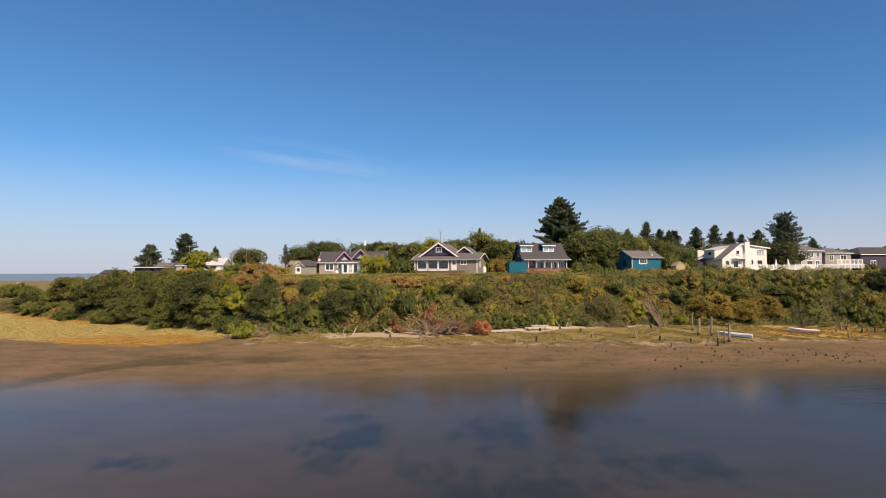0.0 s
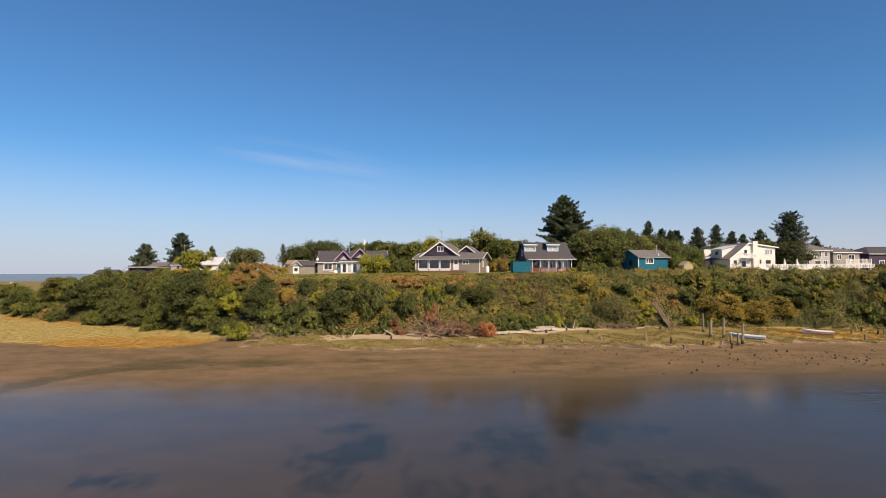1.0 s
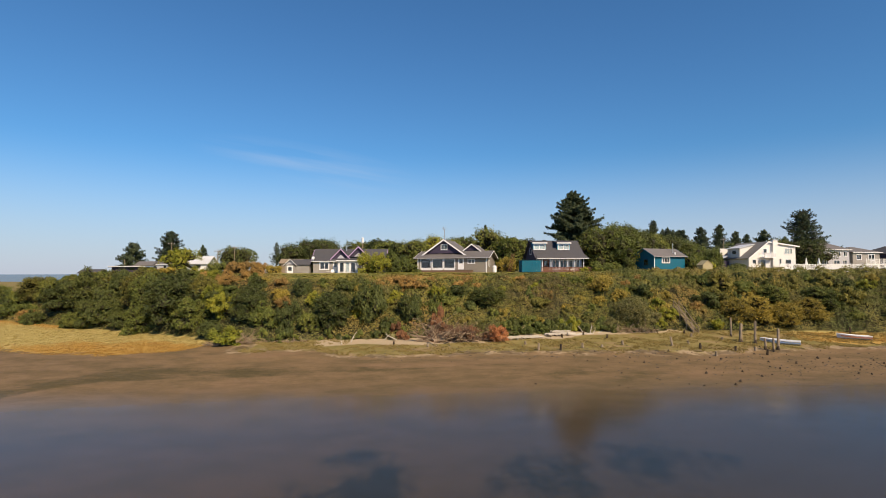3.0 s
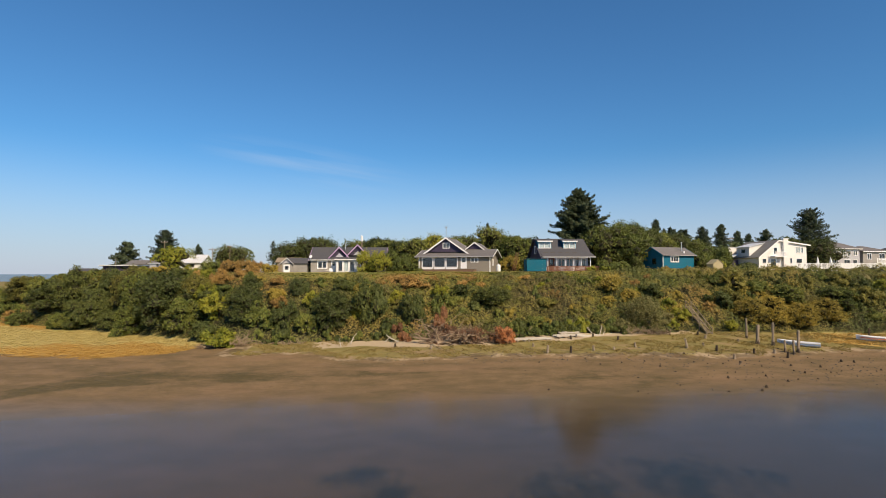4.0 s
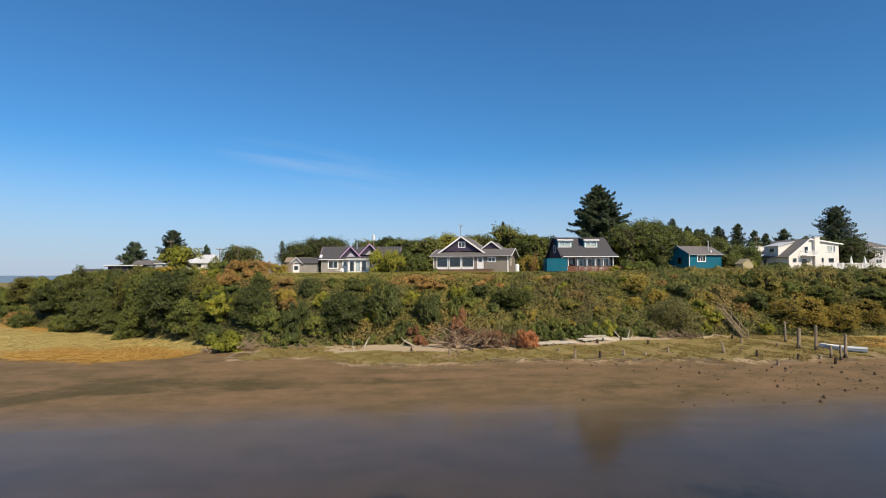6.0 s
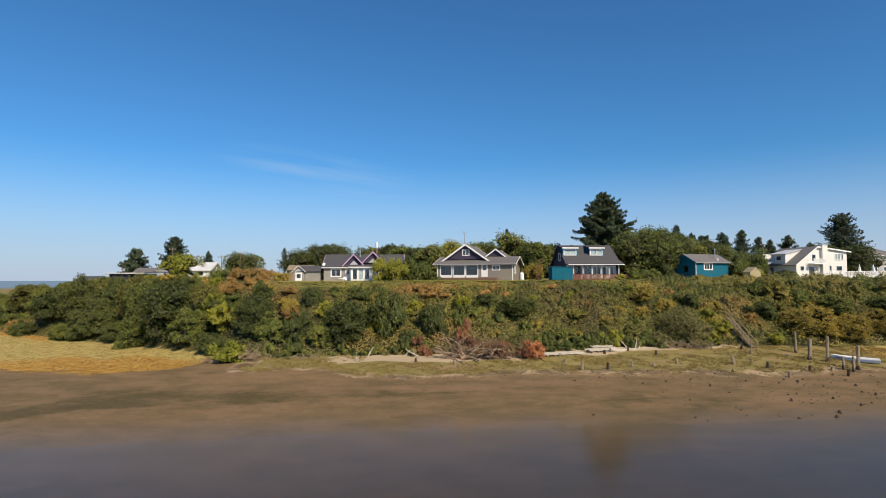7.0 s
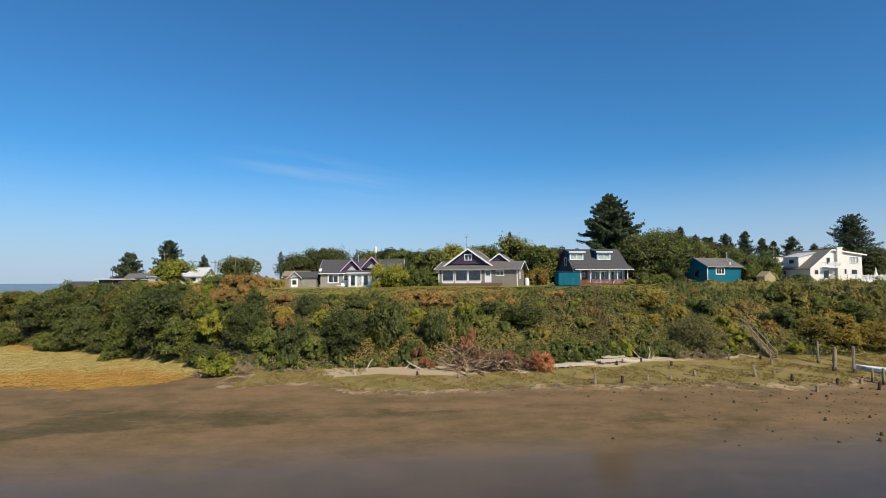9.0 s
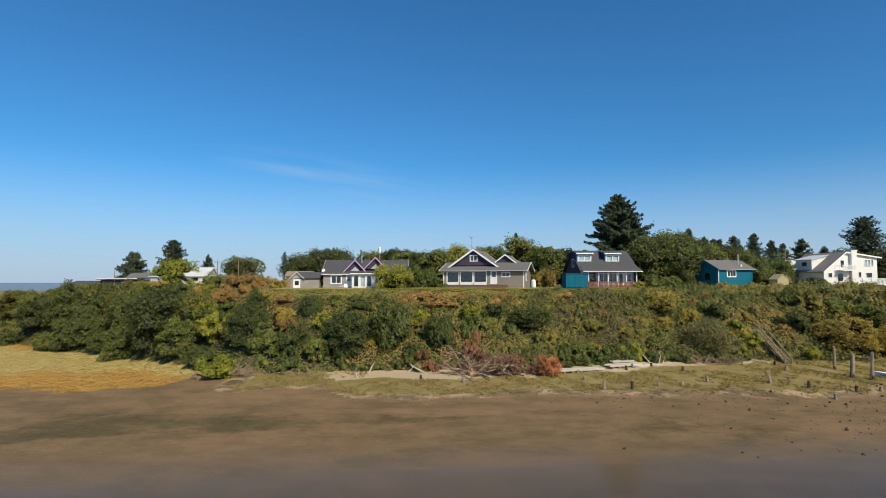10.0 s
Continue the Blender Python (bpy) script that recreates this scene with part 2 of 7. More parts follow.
OLIVELEAF = leafy("olive_leaves", [(0, (0.075, 0.076, 0.020)), (0.4, (0.155, 0.145, 0.032)), (0.75, (0.25, 0.22, 0.045)), (1, (0.37, 0.30, 0.07))], 0.22)
ORANGELEAF = leafy("orange_brown_leaves", [(0, (0.15, 0.10, 0.034)), (0.4, (0.30, 0.185, 0.055)), (0.75, (0.43, 0.26, 0.078)), (1, (0.52, 0.36, 0.13))], 0.22)
RUSSET = leafy("russet_dead_leaves", [(0, (0.10, 0.052, 0.028)), (0.5, (0.21, 0.100, 0.050)), (0.85, (0.34, 0.155, 0.066)), (1, (0.44, 0.25, 0.11))], 0.22)
REDLEAF = leafy("rust_red_leaves", [(0, (0.20, 0.075, 0.035)), (0.5, (0.40, 0.15, 0.058)), (1, (0.55, 0.27, 0.11))], 0.25)
GREYLEAF = leafy("grey_twigs_and_leaves", [(0, (0.11, 0.105, 0.036)), (0.5, (0.20, 0.185, 0.065)), (1, (0.36, 0.31, 0.16))], 0.22)
BRAMBLE = leafy("bramble_leaves", [(0, (0.050, 0.064, 0.018)), (0.25, (0.108, 0.122, 0.030)), (0.48, (0.170, 0.160, 0.040)), (0.72, (0.25, 0.19, 0.052)), (1, (0.38, 0.25, 0.075))], 0.2, patch=9.0)
BROWNBRAMBLE = leafy("brown_bramble_leaves", [(0, (0.055, 0.054, 0.019)), (0.5, (0.112, 0.094, 0.032)), (0.8, (0.165, 0.125, 0.043)), (1, (0.25, 0.17, 0.06))], 0.18)
FIRLEAF = leafy("fir_needles", [(0, (0.030, 0.044, 0.024)), (0.5, (0.062, 0.084, 0.042)), (0.85, (0.11, 0.132, 0.06)), (1, (0.165, 0.175, 0.08))], 0.15)
FARWOOD = leafy("far_woods_leaves", [(0, (0.055, 0.075, 0.034)), (0.5, (0.10, 0.125, 0.046)), (1, (0.19, 0.185, 0.065))], 0.2)
SHOREGRASS = leafy("shore_grass_blades", [(0, (0.17, 0.138, 0.042)), (0.5, (0.25, 0.19, 0.060)), (1, (0.40, 0.30, 0.12))], 0.33)
MARSHGRASS = leafy("marsh_grass_blades", [(0, (0.24, 0.20, 0.065)), (0.4, (0.38, 0.30, 0.10)), (0.7, (0.46, 0.36, 0.12)), (1, (0.54, 0.43, 0.17))], 0.33)
RUSTGRASS = leafy("rusty_grass_blades", [(0, (0.25, 0.125, 0.026)), (0.4, (0.40, 0.235, 0.055)), (0.8, (0.48, 0.31, 0.085)), (1, (0.46, 0.33, 0.11))], 0.33)
LAWNGRASS = leafy("lawn_blades", [(0, (0.17, 0.175, 0.035)), (0.5, (0.28, 0.255, 0.055)), (1, (0.42, 0.36, 0.11))], 0.33)


# ---- building blocks ----
def link(name, bm, material, parent=None, label="", smooth=False):
    me = bpy.data.meshes.new(name)
    bmesh.ops.recalc_face_normals(bm, faces=bm.faces[:])
    bm.to_mesh(me)
    bm.free()
    me.materials.append(material)
    if smooth:
        me.polygons.foreach_set("use_smooth", [True] * len(me.polygons))
    ob = new(name, me)
    if parent:
        ob.parent = parent
    if label:
        ob["label"] = label
    return ob


def part(name, bm, material, parent, label="", smooth=False):
    return link(name, bm, material, parent, label, smooth)


def thing(name, m, label, category, group="", kind=""):
    ob = new(name)
    ob.matrix_basis = m
    return tagged(ob, label, category, group, kind)


def box(bm, x0, x1, y0, y1, z0, z1):
    v = [bm.verts.new((x, y, z)) for x in (x0, x1) for y in (y0, y1) for z in (z0, z1)]
    for f in ((0, 1, 3, 2), (4, 6, 7, 5), (0, 4, 5, 1), (2, 3, 7, 6), (0, 2, 6, 4), (1, 5, 7, 3)):
        bm.faces.new([v[i] for i in f])


def boxed(*sizes):
    bm = bmesh.new()
    for s in sizes:
        box(bm, *s)
    return bm


def beam(bm, p, q, w, h):
    """A squared timber from p to q, w wide and h high."""
    p, q = Vector(p), Vector(q)
    d = (q - p).normalized()
    s = d.cross(Vector((0, 0, 1)))
    s = s.normalized() if s.length > 1e-3 else Vector((1, 0, 0))
    u = s.cross(d).normalized()
    v = [bm.verts.new(e + s * a * w / 2 + u * b * h / 2) for e in (p, q) for a, b in ((-1, -1), (1, -1), (1, 1), (-1, 1))]
    for f in ((3, 2, 1, 0), (4, 5, 6, 7), (0, 1, 5, 4), (1, 2, 6, 5), (2, 3, 7, 6), (3, 0, 4, 7)):
        bm.faces.new([v[i] for i in f])


def tube(bm, pts, radii, sides=6, jag=0.0, rng=random):
    """A tapered round limb through pts; jag roughens its rings."""
    rings = []
    for i, (p, r) in enumerate(zip(pts, radii)):
        a, b = Vector(pts[max(i - 1, 0)]), Vector(pts[min(i + 1, len(pts) - 1)])
        d = (b - a).normalized()
        s = d.orthogonal().normalized()
        t = d.cross(s)
        rings.append([bm.verts.new(Vector(p) + (s * math.cos(k * math.tau / sides) + t * math.sin(k * math.tau / sides)) * r * (1 + jag * rng.uniform(-1, 1)))
                      for k in range(sides)])
    for a, b in zip(rings, rings[1:]):
        for k in range(sides):
            bm.faces.new((a[k], a[(k + 1) % sides], b[(k + 1) % sides], b[k]))
    bm.faces.new(rings[0][::-1])
    bm.faces.new(rings[-1])


def slab(bm, pts, t):
    """A flat roof or board: the polygon pts (its upper side) and its thickness."""
    n = (Vector(pts[1]) - Vector(pts[0])).cross(Vector(pts[2]) - Vector(pts[0])).normalized()
    n = n if n.z >= 0 else -n
    a = [bm.verts.new(p) for p in pts]
    b = [bm.verts.new(Vector(p) - n * t) for p in pts]
    bm.faces.new(a)
    bm.faces.new(b[::-1])
    for i in range(len(a)):
        j = (i + 1) % len(a)
        bm.faces.new((a[i], b[i], b[j], a[j]))


def prism(bm, pts, v0, v1, axis="x"):
    """A wall of polygon outline (along, z), between the depths v0 and v1."""
    def at(a, z, v):
        return (a, v, z) if axis == "x" else (v, a, z)
    f = [bm.verts.new(at(a, z, v0)) for a, z in pts]
    g = [bm.verts.new(at(a, z, v1)) for a, z in pts]
    bm.faces.new(f)
    bm.faces.new(g[::-1])
    for i in range(len(f)):
        j = (i + 1) % len(f)
        bm.faces.new((f[i], g[i], g[j], f[j]))


def wall(parent, material, axis, v, thick, a0, a1, z0, z1, holes=(), label=""):
    """A wall with real openings; holes: (a0, a1, z0, z1)."""
    bm = bmesh.new()
    xs = sorted({a0, a1, *(h[0] for h in holes), *(h[1] for h in holes)})
    for x0, x1 in zip(xs, xs[1:]):
        zs = [z0]
        for h in sorted(h for h in holes if h[0] < x1 - 1e-6 and h[1] > x0 + 1e-6):
            zs += [h[2], h[3]]
        zs = sorted(zs) + [z1]
        for s, e in zip(zs[::2], zs[1::2]):
            if e - s > 1e-4:
                if axis == "x":
                    box(bm, x0, x1, v, v + thick, s, e)
                else:
                    box(bm, v, v + thick, x0, x1, s, e)
    bmesh.ops.remove_doubles(bm, verts=bm.verts[:], dist=1e-5)
    return part("wall", bm, material, parent, label)


def window(parent, axis, v, a0, a1, z0, z1, out_side=-1, cols=1, rows=1, trim=0.1, material=None, blind=False, name="window", label="white-framed window"):
    """A framed window in an opening of a wall whose outer face is at depth v; panes are parts of it."""
    def put(bm, p0, p1, q0, q1, d0, d1):
        d0, d1 = sorted((v + out_side * d0, v + out_side * d1))
        if axis == "x":
            box(bm, p0, p1, d0, d1, q0, q1)
        else:
            box(bm, d0, d1, p0, p1, q0, q1)
    bm = bmesh.new()
    put(bm, a0 - trim, a0 + 0.03, z0 - trim, z1 + trim, -0.02, 0.05)
    put(bm, a1 - 0.03, a1 + trim, z0 - trim, z1 + trim, -0.02, 0.05)
    put(bm, a0 + 0.03, a1 - 0.03, z1 - 0.03, z1 + trim, -0.02, 0.048)
    put(bm, a0 + 0.03, a1 - 0.03, z0 - trim, z0 + 0.03, -0.02, 0.07)
    w, h = (a1 - a0) / cols, (z1 - z0) / rows
    for c in range(1, cols):
        put(bm, a0 + c * w - 0.045, a0 + c * w + 0.045, z0 + 0.03, z1 - 0.03, -0.02, 0.03)
    for r in range(1, rows):
        put(bm, a0 + 0.03, a1 - 0.03, z0 + r * h - 0.035, z0 + r * h + 0.035, -0.02, 0.027)
    f = part(name, bm, material or WHITE, parent, label)
    for c in range(cols):
        for r in range(rows):
            bm = bmesh.new()
            put(bm, a0 + c * w + 0.031, a0 + (c + 1) * w - 0.031, z0 + r * h + 0.031, z0 + (r + 1) * h - 0.031, -0.06, -0.052)
            p = part("pane", bm, GLASS, f)
            p.visible_shadow = False
    if blind:
        bm = bmesh.new()
        put(bm, a0 + 0.035, a1 - 0.035, z0 + 0.035, z1 - 0.035, -0.12, -0.10)
        part("blind", bm, BLIND, f, "drawn white blind")
    return f


def door(parent, axis, v, a0, a1, z0, z1, glazed=0.45, out_side=-1, material=None, label="white panelled door with a glazed upper half"):
    def put(bm, p0, p1, q0, q1, d0, d1):
        d0, d1 = sorted((v + out_side * d0, v + out_side * d1))
        if axis == "x":
            box(bm, p0, p1, d0, d1, q0, q1)
        else:
            box(bm, d0, d1, p0, p1, q0, q1)
    m = material or WHITE
    zg = z1 - (z1 - z0) * glazed
    bm = bmesh.new()
    put(bm, a0 - 0.1, a0 + 0.12, z0, z1 + 0.1, -0.03, 0.04)
    put(bm, a1 - 0.12, a1 + 0.1, z0, z1 + 0.1, -0.03, 0.04)
    put(bm, a0 + 0.12, a1 - 0.12, z1 - 0.12, z1 + 0.1, -0.03, 0.038)
    put(bm, a0 + 0.12, a1 - 0.12, z0, zg, -0.03, 0.02)
    put(bm, a0 + 0.25, a1 - 0.25, z0 + 0.2, zg - 0.15, 0.02, 0.035)
    d = part("door", bm, m, parent, label)
    bm = bmesh.new()
    put(bm, a0 + 0.121, a1 - 0.121, zg + 0.001, z1 - 0.121, -0.02, -0.012)
    part("pane", bm, GLASS, d).visible_shadow = False
    bm = bmesh.new()
    put(bm, a1 - 0.2, a1 - 0.15, z0 + 0.95, z0 + 1.05, 0.02, 0.08)
    part("handle", bm, STEEL, d, "steel door knob")
    return d


def gable_roof(parent, u0, u1, v0, v1, ze, zr, material, along="u", thick=0.16, mid=None, trim=None, trim_w=0.2, label=""):
    """Two roof slopes; the ridge runs along u or v; u0..v1 are the outer edges, ze the eaves' height, zr the ridge's."""
    if along == "u":
        c = (v0 + v1) / 2 if mid is None else mid
        quads = [[(u0, v0, ze), (u1, v0, ze), (u1, c, zr), (u0, c, zr)], [(u0, c, zr), (u1, c, zr), (u1, v1, ze), (u0, v1, ze)]]
    else:
        c = (u0 + u1) / 2 if mid is None else mid
        quads = [[(u0, v0, ze), (c, v0, zr), (c, v1, zr), (u0, v1, ze)], [(c, v0, zr), (u1, v0, ze), (u1, v1, ze), (c, v1, zr)]]
    r = None
    for q in quads:
        bm = bmesh.new()
        slab(bm, q, thick)
        r = part("roof_slope", bm, material, parent, label)
    if trim:
        ends = ((u0, -1), (u1, 1)) if along == "u" else ((v0, -1), (v1, 1))
        for e, s in ends:
            for lo, hi in (((v0, ze), (c, zr)), ((v1, ze), (c, zr))) if along == "u" else (((u0, ze), (c, zr)), ((u1, ze), (c, zr))):
                bm = bmesh.new()
                d = e + s * 0.003
                a, b = sorted((d, d + s * 0.05))
                prism(bm, [(lo[0], lo[1] + 0.02), (hi[0], hi[1] + 0.02), (hi[0], hi[1] - trim_w), (lo[0], lo[1] - trim_w)], a, b, "y" if along == "u" else "x")
                part("barge_board", bm, trim, parent)
    return r


def gutter(parent, u0, u1, v, z, material, h=0.16):
    part("fascia", boxed((u0, u1, v - 0.04, v, z - h, z)), material, parent, "")


# ---- the lie of the land ----
def water_edge(x):
    return np.interp(x, [-4000, -60, -40, -30, -10, 8, 30, 50, 90, 4000], [46, 50, 51.5, 53.5, 57.5, 59.2, 61.3, 62.2, 62, 55])


def bank_foot(x):
    return np.interp(x, [-4000, -600, -300, -160, -120, -100, -86, -64, -48, -36, -28, -18, 0, 8, 20, 35, 50, 60, 72, 90, 130, 4000],
                     [4200, 655, 329, 180, 144, 129.5, 120.5, 108, 98.5, 91.5, 87, 88, 88, 89.5, 91, 92, 94, 94, 91, 86, 78, 78])


def crest_height(x):
    return np.interp(x, [-400, -190, -150, -120, -100, -90, -80, -60, -45, -26, -14, 15, 26, 60, 80, 100, 4000],
                     [1.5, 1.8, 2.6, 3.8, 5.8, 7.6, 8.9, 10.0, 10.3, 10.2, 10.25, 10.3, 10.5, 10.7, 10.4, 10.2, 10.0])


def foot_height(x):
    return np.interp(x, [-50, -25, 0, 10, 38, 50, 90], [0.9, 1.0, 1.4, 1.9, 1.9, 1.4, 1.25])


def rolling(x, y, s, seed=0.0):
    """Cheap smooth unevenness, about -1 to 1."""
    return (np.sin(x / s + seed) * np.cos(y / s * 1.3 + 2 * seed) + 0.6 * np.sin(x / s * 2.3 + y / s * 1.7 + seed * 3) + 0.4 * np.cos(x / s * 4.1 - y / s * 3.7 + seed)) / 2


def grass_shift(x):
    """How much higher (or, below nought, lower) up the shore the grass begins."""
    return np.interp(x, [-29, -26, -18, -14, 8, 18, 30, 42, 50], [0.14, 0.13, 0.12, 0.0, 0.0, -0.06, -0.10, -0.08, 0.0])


def land(x, y):
    x, y = np.asarray(x, float), np.asarray(y, float)
    ye, yb, zc, zb = water_edge(x), bank_foot(x), crest_height(x), foot_height(x)
    p = np.clip((y - ye) / (yb - ye), 0, 1)
    w = np.clip(p + (0.035 * rolling(x, y, 3.1, 1.0) + 0.02 * rolling(x, y, 1.2, 4.0)) * np.clip(1 - abs(p - 0.64) * 5, 0, 1) - np.minimum(grass_shift(x), 0) * np.clip(1 - abs(p - 0.58) * 3, 0, 1), 0, 1)
    z = np.interp(w, [0, 0.35, 0.60, 0.625, 0.65, 0.72, 0.86, 1], [0, 0.10, 0.20, 0.22, 0.36, 0.45, 0.70, 1.0]) * zb
    z = z + 0.05 * rolling(x, y, 2.1) * np.clip((p - 0.5) * 4, 0, 1) + 0.012 * rolling(x, y, 1.3, 2.0)
    z = np.where(y < ye, np.maximum(-0.022 * (ye - y), -2.2), z)
    q = np.clip((y - yb) / 15.0, 0, 1)
    z = np.where(y > yb, zb + np.maximum(zc - zb, 0.1) * np.interp(q, [0, 0.08, 0.5, 0.85, 1], [0, 0.10, 0.60, 0.94, 1.0]), z)
    z = z + 0.035 * np.clip(y - yb - 13.0, 0, 8) * np.clip((x + 40) / 6, 0, 1) * np.clip((62 - x) / 6, 0, 1)
    sea = (np.hypot(x, y) > 820) & (x < -0.35 * y)
    return np.where(sea, -1.5, z)


def marsh_rust(x, y):
    """Where the marsh grass has turned orange: along the mud's edge and in a patch under the far thicket."""
    p = (y - water_edge(x)) / (bank_foot(x) - water_edge(x))
    front = np.clip((np.interp(x, [-64, -44], [0.76, 0.94]) + 0.06 * rolling(x, y, 3.7, 2.0) - p) * 7, 0, 1) * np.interp(x, [-72, -60, -52], [0.1, 0.55, 1.0])
    back = np.clip((p - 0.90 + 0.05 * rolling(x, y, 4.1, 5.0)) * 9, 0, 1) * np.interp(x, [-72, -64], [1.0, 0.0])
    return np.clip(front + back, 0, 1)


def axis_steps(lo, hi, step, far, grow=1.25):
    a = list(np.arange(lo, hi + 1e-6, step))
    d, s = hi, step
    while d < far:
        s *= grow
        d += s
        a.append(d)
    d, s = lo, step
    while d > -far:
        s *= grow
        d -= s
        a.insert(0, d)
    return np.array(a)


def make_ground():
    xs, ys = axis_steps(-90, 95, 0.8, 4500), axis_steps(30, 125, 0.7, 4500)
    X, Y = np.meshgrid(xs, ys)
    Z = land(X, Y)
    nx, ny = len(xs), len(ys)
    verts = np.stack([X.ravel(), Y.ravel(), Z.ravel()], 1)
    i = np.arange(nx * ny).reshape(ny, nx)
    faces = np.stack([i[:-1, :-1].ravel(), i[:-1, 1:].ravel(), i[1:, 1:].ravel(), i[1:, :-1].ravel()], 1)
    me = bpy.data.meshes.new("ground")
    me.from_pydata(verts.tolist(), [], faces.tolist())
    x, y = verts[:, 0], verts[:, 1]
    ye, yb = water_edge(x), bank_foot(x)
    p = (y - ye) / (yb - ye)
    wob = 0.035 * rolling(x, y, 3.1, 1.0) + 0.02 * rolling(x, y, 1.2, 4.0)
    east = np.clip((x + 29) / 3, 0, 1)
    grass = np.clip((p + wob - 0.635 - grass_shift(x)) * 18, 0, 1) * (y < yb + 1) * east
    sand = np.clip((y - (yb - np.interp(x, [-20, -2, 6, 15, 24, 36], [4.6, 4.2, 4.4, 4.0, 2.8, 1.8]) + 1.6 * rolling(x, y, 4.3, 2.0))) * 1.2, 0, 1) * np.clip((x + 20) / 3, 0, 1) * np.clip((36 - x) / 4, 0, 1) * (y < yb - 0.2)
    back = np.interp(x, [-50, -40, -35, -32], [0.0, 0.04, 0.14, 0.34])
    marsh = np.clip((p + wob - 0.60 - back) * 18, 0, 1) * (1 - east) * (y < yb + 1)
    grass = np.maximum(grass, (x < -150) & (p > 0.85))
    marsh = np.maximum(marsh, ((x < -125) & (p > 0.6) & (p < 0.9)) * 1.0)
    marsh = np.maximum(marsh, np.clip((p + wob - 0.70) * 14, 0, 1) * np.exp(-((x - 60) / 9) ** 4) * (y < yb + 1))
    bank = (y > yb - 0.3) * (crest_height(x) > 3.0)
    lawn = bank * (y > yb + 12.6) * 1.0
    me.color_attributes.new("zones", "FLOAT_COLOR", "POINT")
    me.color_attributes.new("zones_high", "FLOAT_COLOR", "POINT")
    # the green mat ends in a sharp slanting edge above bare mud
    rim_y = np.interp(x, [-90, -42, -40, -37, -34, -20, -8, 4], [38, 48, 51, 60.5, 63.3, 65.2, 68, 71])
    algae = np.clip((y - rim_y) * 1.2, 0, 1) * np.clip((rim_y + np.interp(x, [-40, -18, 4], [13, 8, 5]) - y) / 5, 0, 1) * np.interp(x, [-90, -34, -16, 4, 14], [1.0, 0.85, 0.5, 0.35, 0.2])
    algae = np.maximum(algae, 0.55 * np.exp(-(((x - 14) / 7) ** 2 + ((y - 67) / 4) ** 2)))
    other = marsh_rust(x, y)
    me.color_attributes["zones"].data.foreach_set("color", np.stack([grass, sand, marsh, np.clip((ye - y) / 24 * np.interp(x, [-25, -10, 5, 30], [0.0, 0.36, 1.0, 1.6]), 0, 0.95)], 1).ravel())
    me.color_attributes["zones_high"].data.foreach_set("color", np.stack([bank * 1.0, lawn, np.clip(1 - p * 4.5, 0, 1), other], 1).ravel())
    beds = np.zeros(len(x))
    for bx, by, rx, ry in ((-5.5, 38.0, 3.4, 5.5), (4.4, 38.5, 2.6, 4.5), (4.0, 29.0, 5.5, 4.5), (10.5, 42.0, 4.5, 3.0), (-17.5, 33.5, 2.0, 1.4),
                           (13.0, 33.0, 5.0, 3.0)):
        beds = np.maximum(beds, np.exp(-(((x - bx) / rx) ** 2 + ((y - by) / ry) ** 2) * 0.8))
    me.color_attributes.new("weed_beds", "FLOAT_COLOR", "POINT")
    me.color_attributes["weed_beds"].data.foreach_set("color", np.stack([beds, algae, beds, beds * 0 + 1], 1).ravel())
    me.polygons.foreach_set("use_smooth", [True] * len(me.polygons))

    m, n, l, pr, o = shader("shore_ground")
    W = "World"

    def zone(name):
        a = n.new("ShaderNodeVertexColor")
        a.layer_name = name
        s = n.new("ShaderNodeSeparateColor")
        l.new(a.outputs["Color"], s.inputs["Color"])
        return s.outputs
    low, high = dict(zone("zones").items()), dict(zone("zones_high").items())
    deep = n.new("ShaderNodeVertexColor")
    deep.layer_name = "zones"
    low["Alpha"] = deep.outputs["Alpha"]
    other_n = n.new("ShaderNodeVertexColor")
    other_n.layer_name = "zones_high"
    high["Alpha"] = other_n.outputs["Alpha"]
    fine = noise_tex(n, l, 5.0, 5, 0.7, (1, 1, 1), W)
    mid_n = noise_tex(n, l, 0.7, 5, 0.65, (1, 1, 1), W)
    streak = noise_tex(n, l, 0.30, 9, 0.72, (0.7, 1.1, 1), W)
    broad = noise_tex(n, l, 0.05, 5, 0.62, (0.7, 1.3, 1), W)
    speck = noise_tex(n, l, 1.7, 8, 0.75, (0.8, 1.1, 1), W)
    mud = mixed(n, l, ranged(n, l, fine, 0.3, 0.7), (0.228, 0.150, 0.077), (0.164, 0.107, 0.053))
    mud = mixed(n, l, ranged(n, l, streak, 0.42, 0.60, 0.0, 0.8), mud, (0.118, 0.086, 0.042))
    mud = mixed(n, l, ranged(n, l, broad, 0.52, 0.66, 0.0, 0.7), mud, (0.245, 0.152, 0.086))
    mud = mixed(n, l, ranged(n, l, speck, 0.56, 0.70, 0.0, 0.7), mud, (0.098, 0.070, 0.038))
    mud = mixed(n, l, maths(n, l, "MULTIPLY", high["Blue"], 0.6), mud, (0.104, 0.077, 0.044))
    mud = mixed(n, l, maths(n, l, "MULTIPLY", low["Alpha"], ranged(n, l, broad, 0.35, 0.6, 0.75, 1.0)), mud, (0.070, 0.060, 0.046))
    bed = n.new("ShaderNodeVertexColor")
    bed.layer_name = "weed_beds"
    bed_s = n.new("ShaderNodeSeparateColor")
    l.new(bed.outputs["Color"], bed_s.inputs["Color"])
    ragged = maths(n, l, "MULTIPLY", maths(n, l, "SUBTRACT", noise_tex(n, l, 0.34, 9, 0.70, (1.0, 0.6, 1), W), 0.5), 3.4)
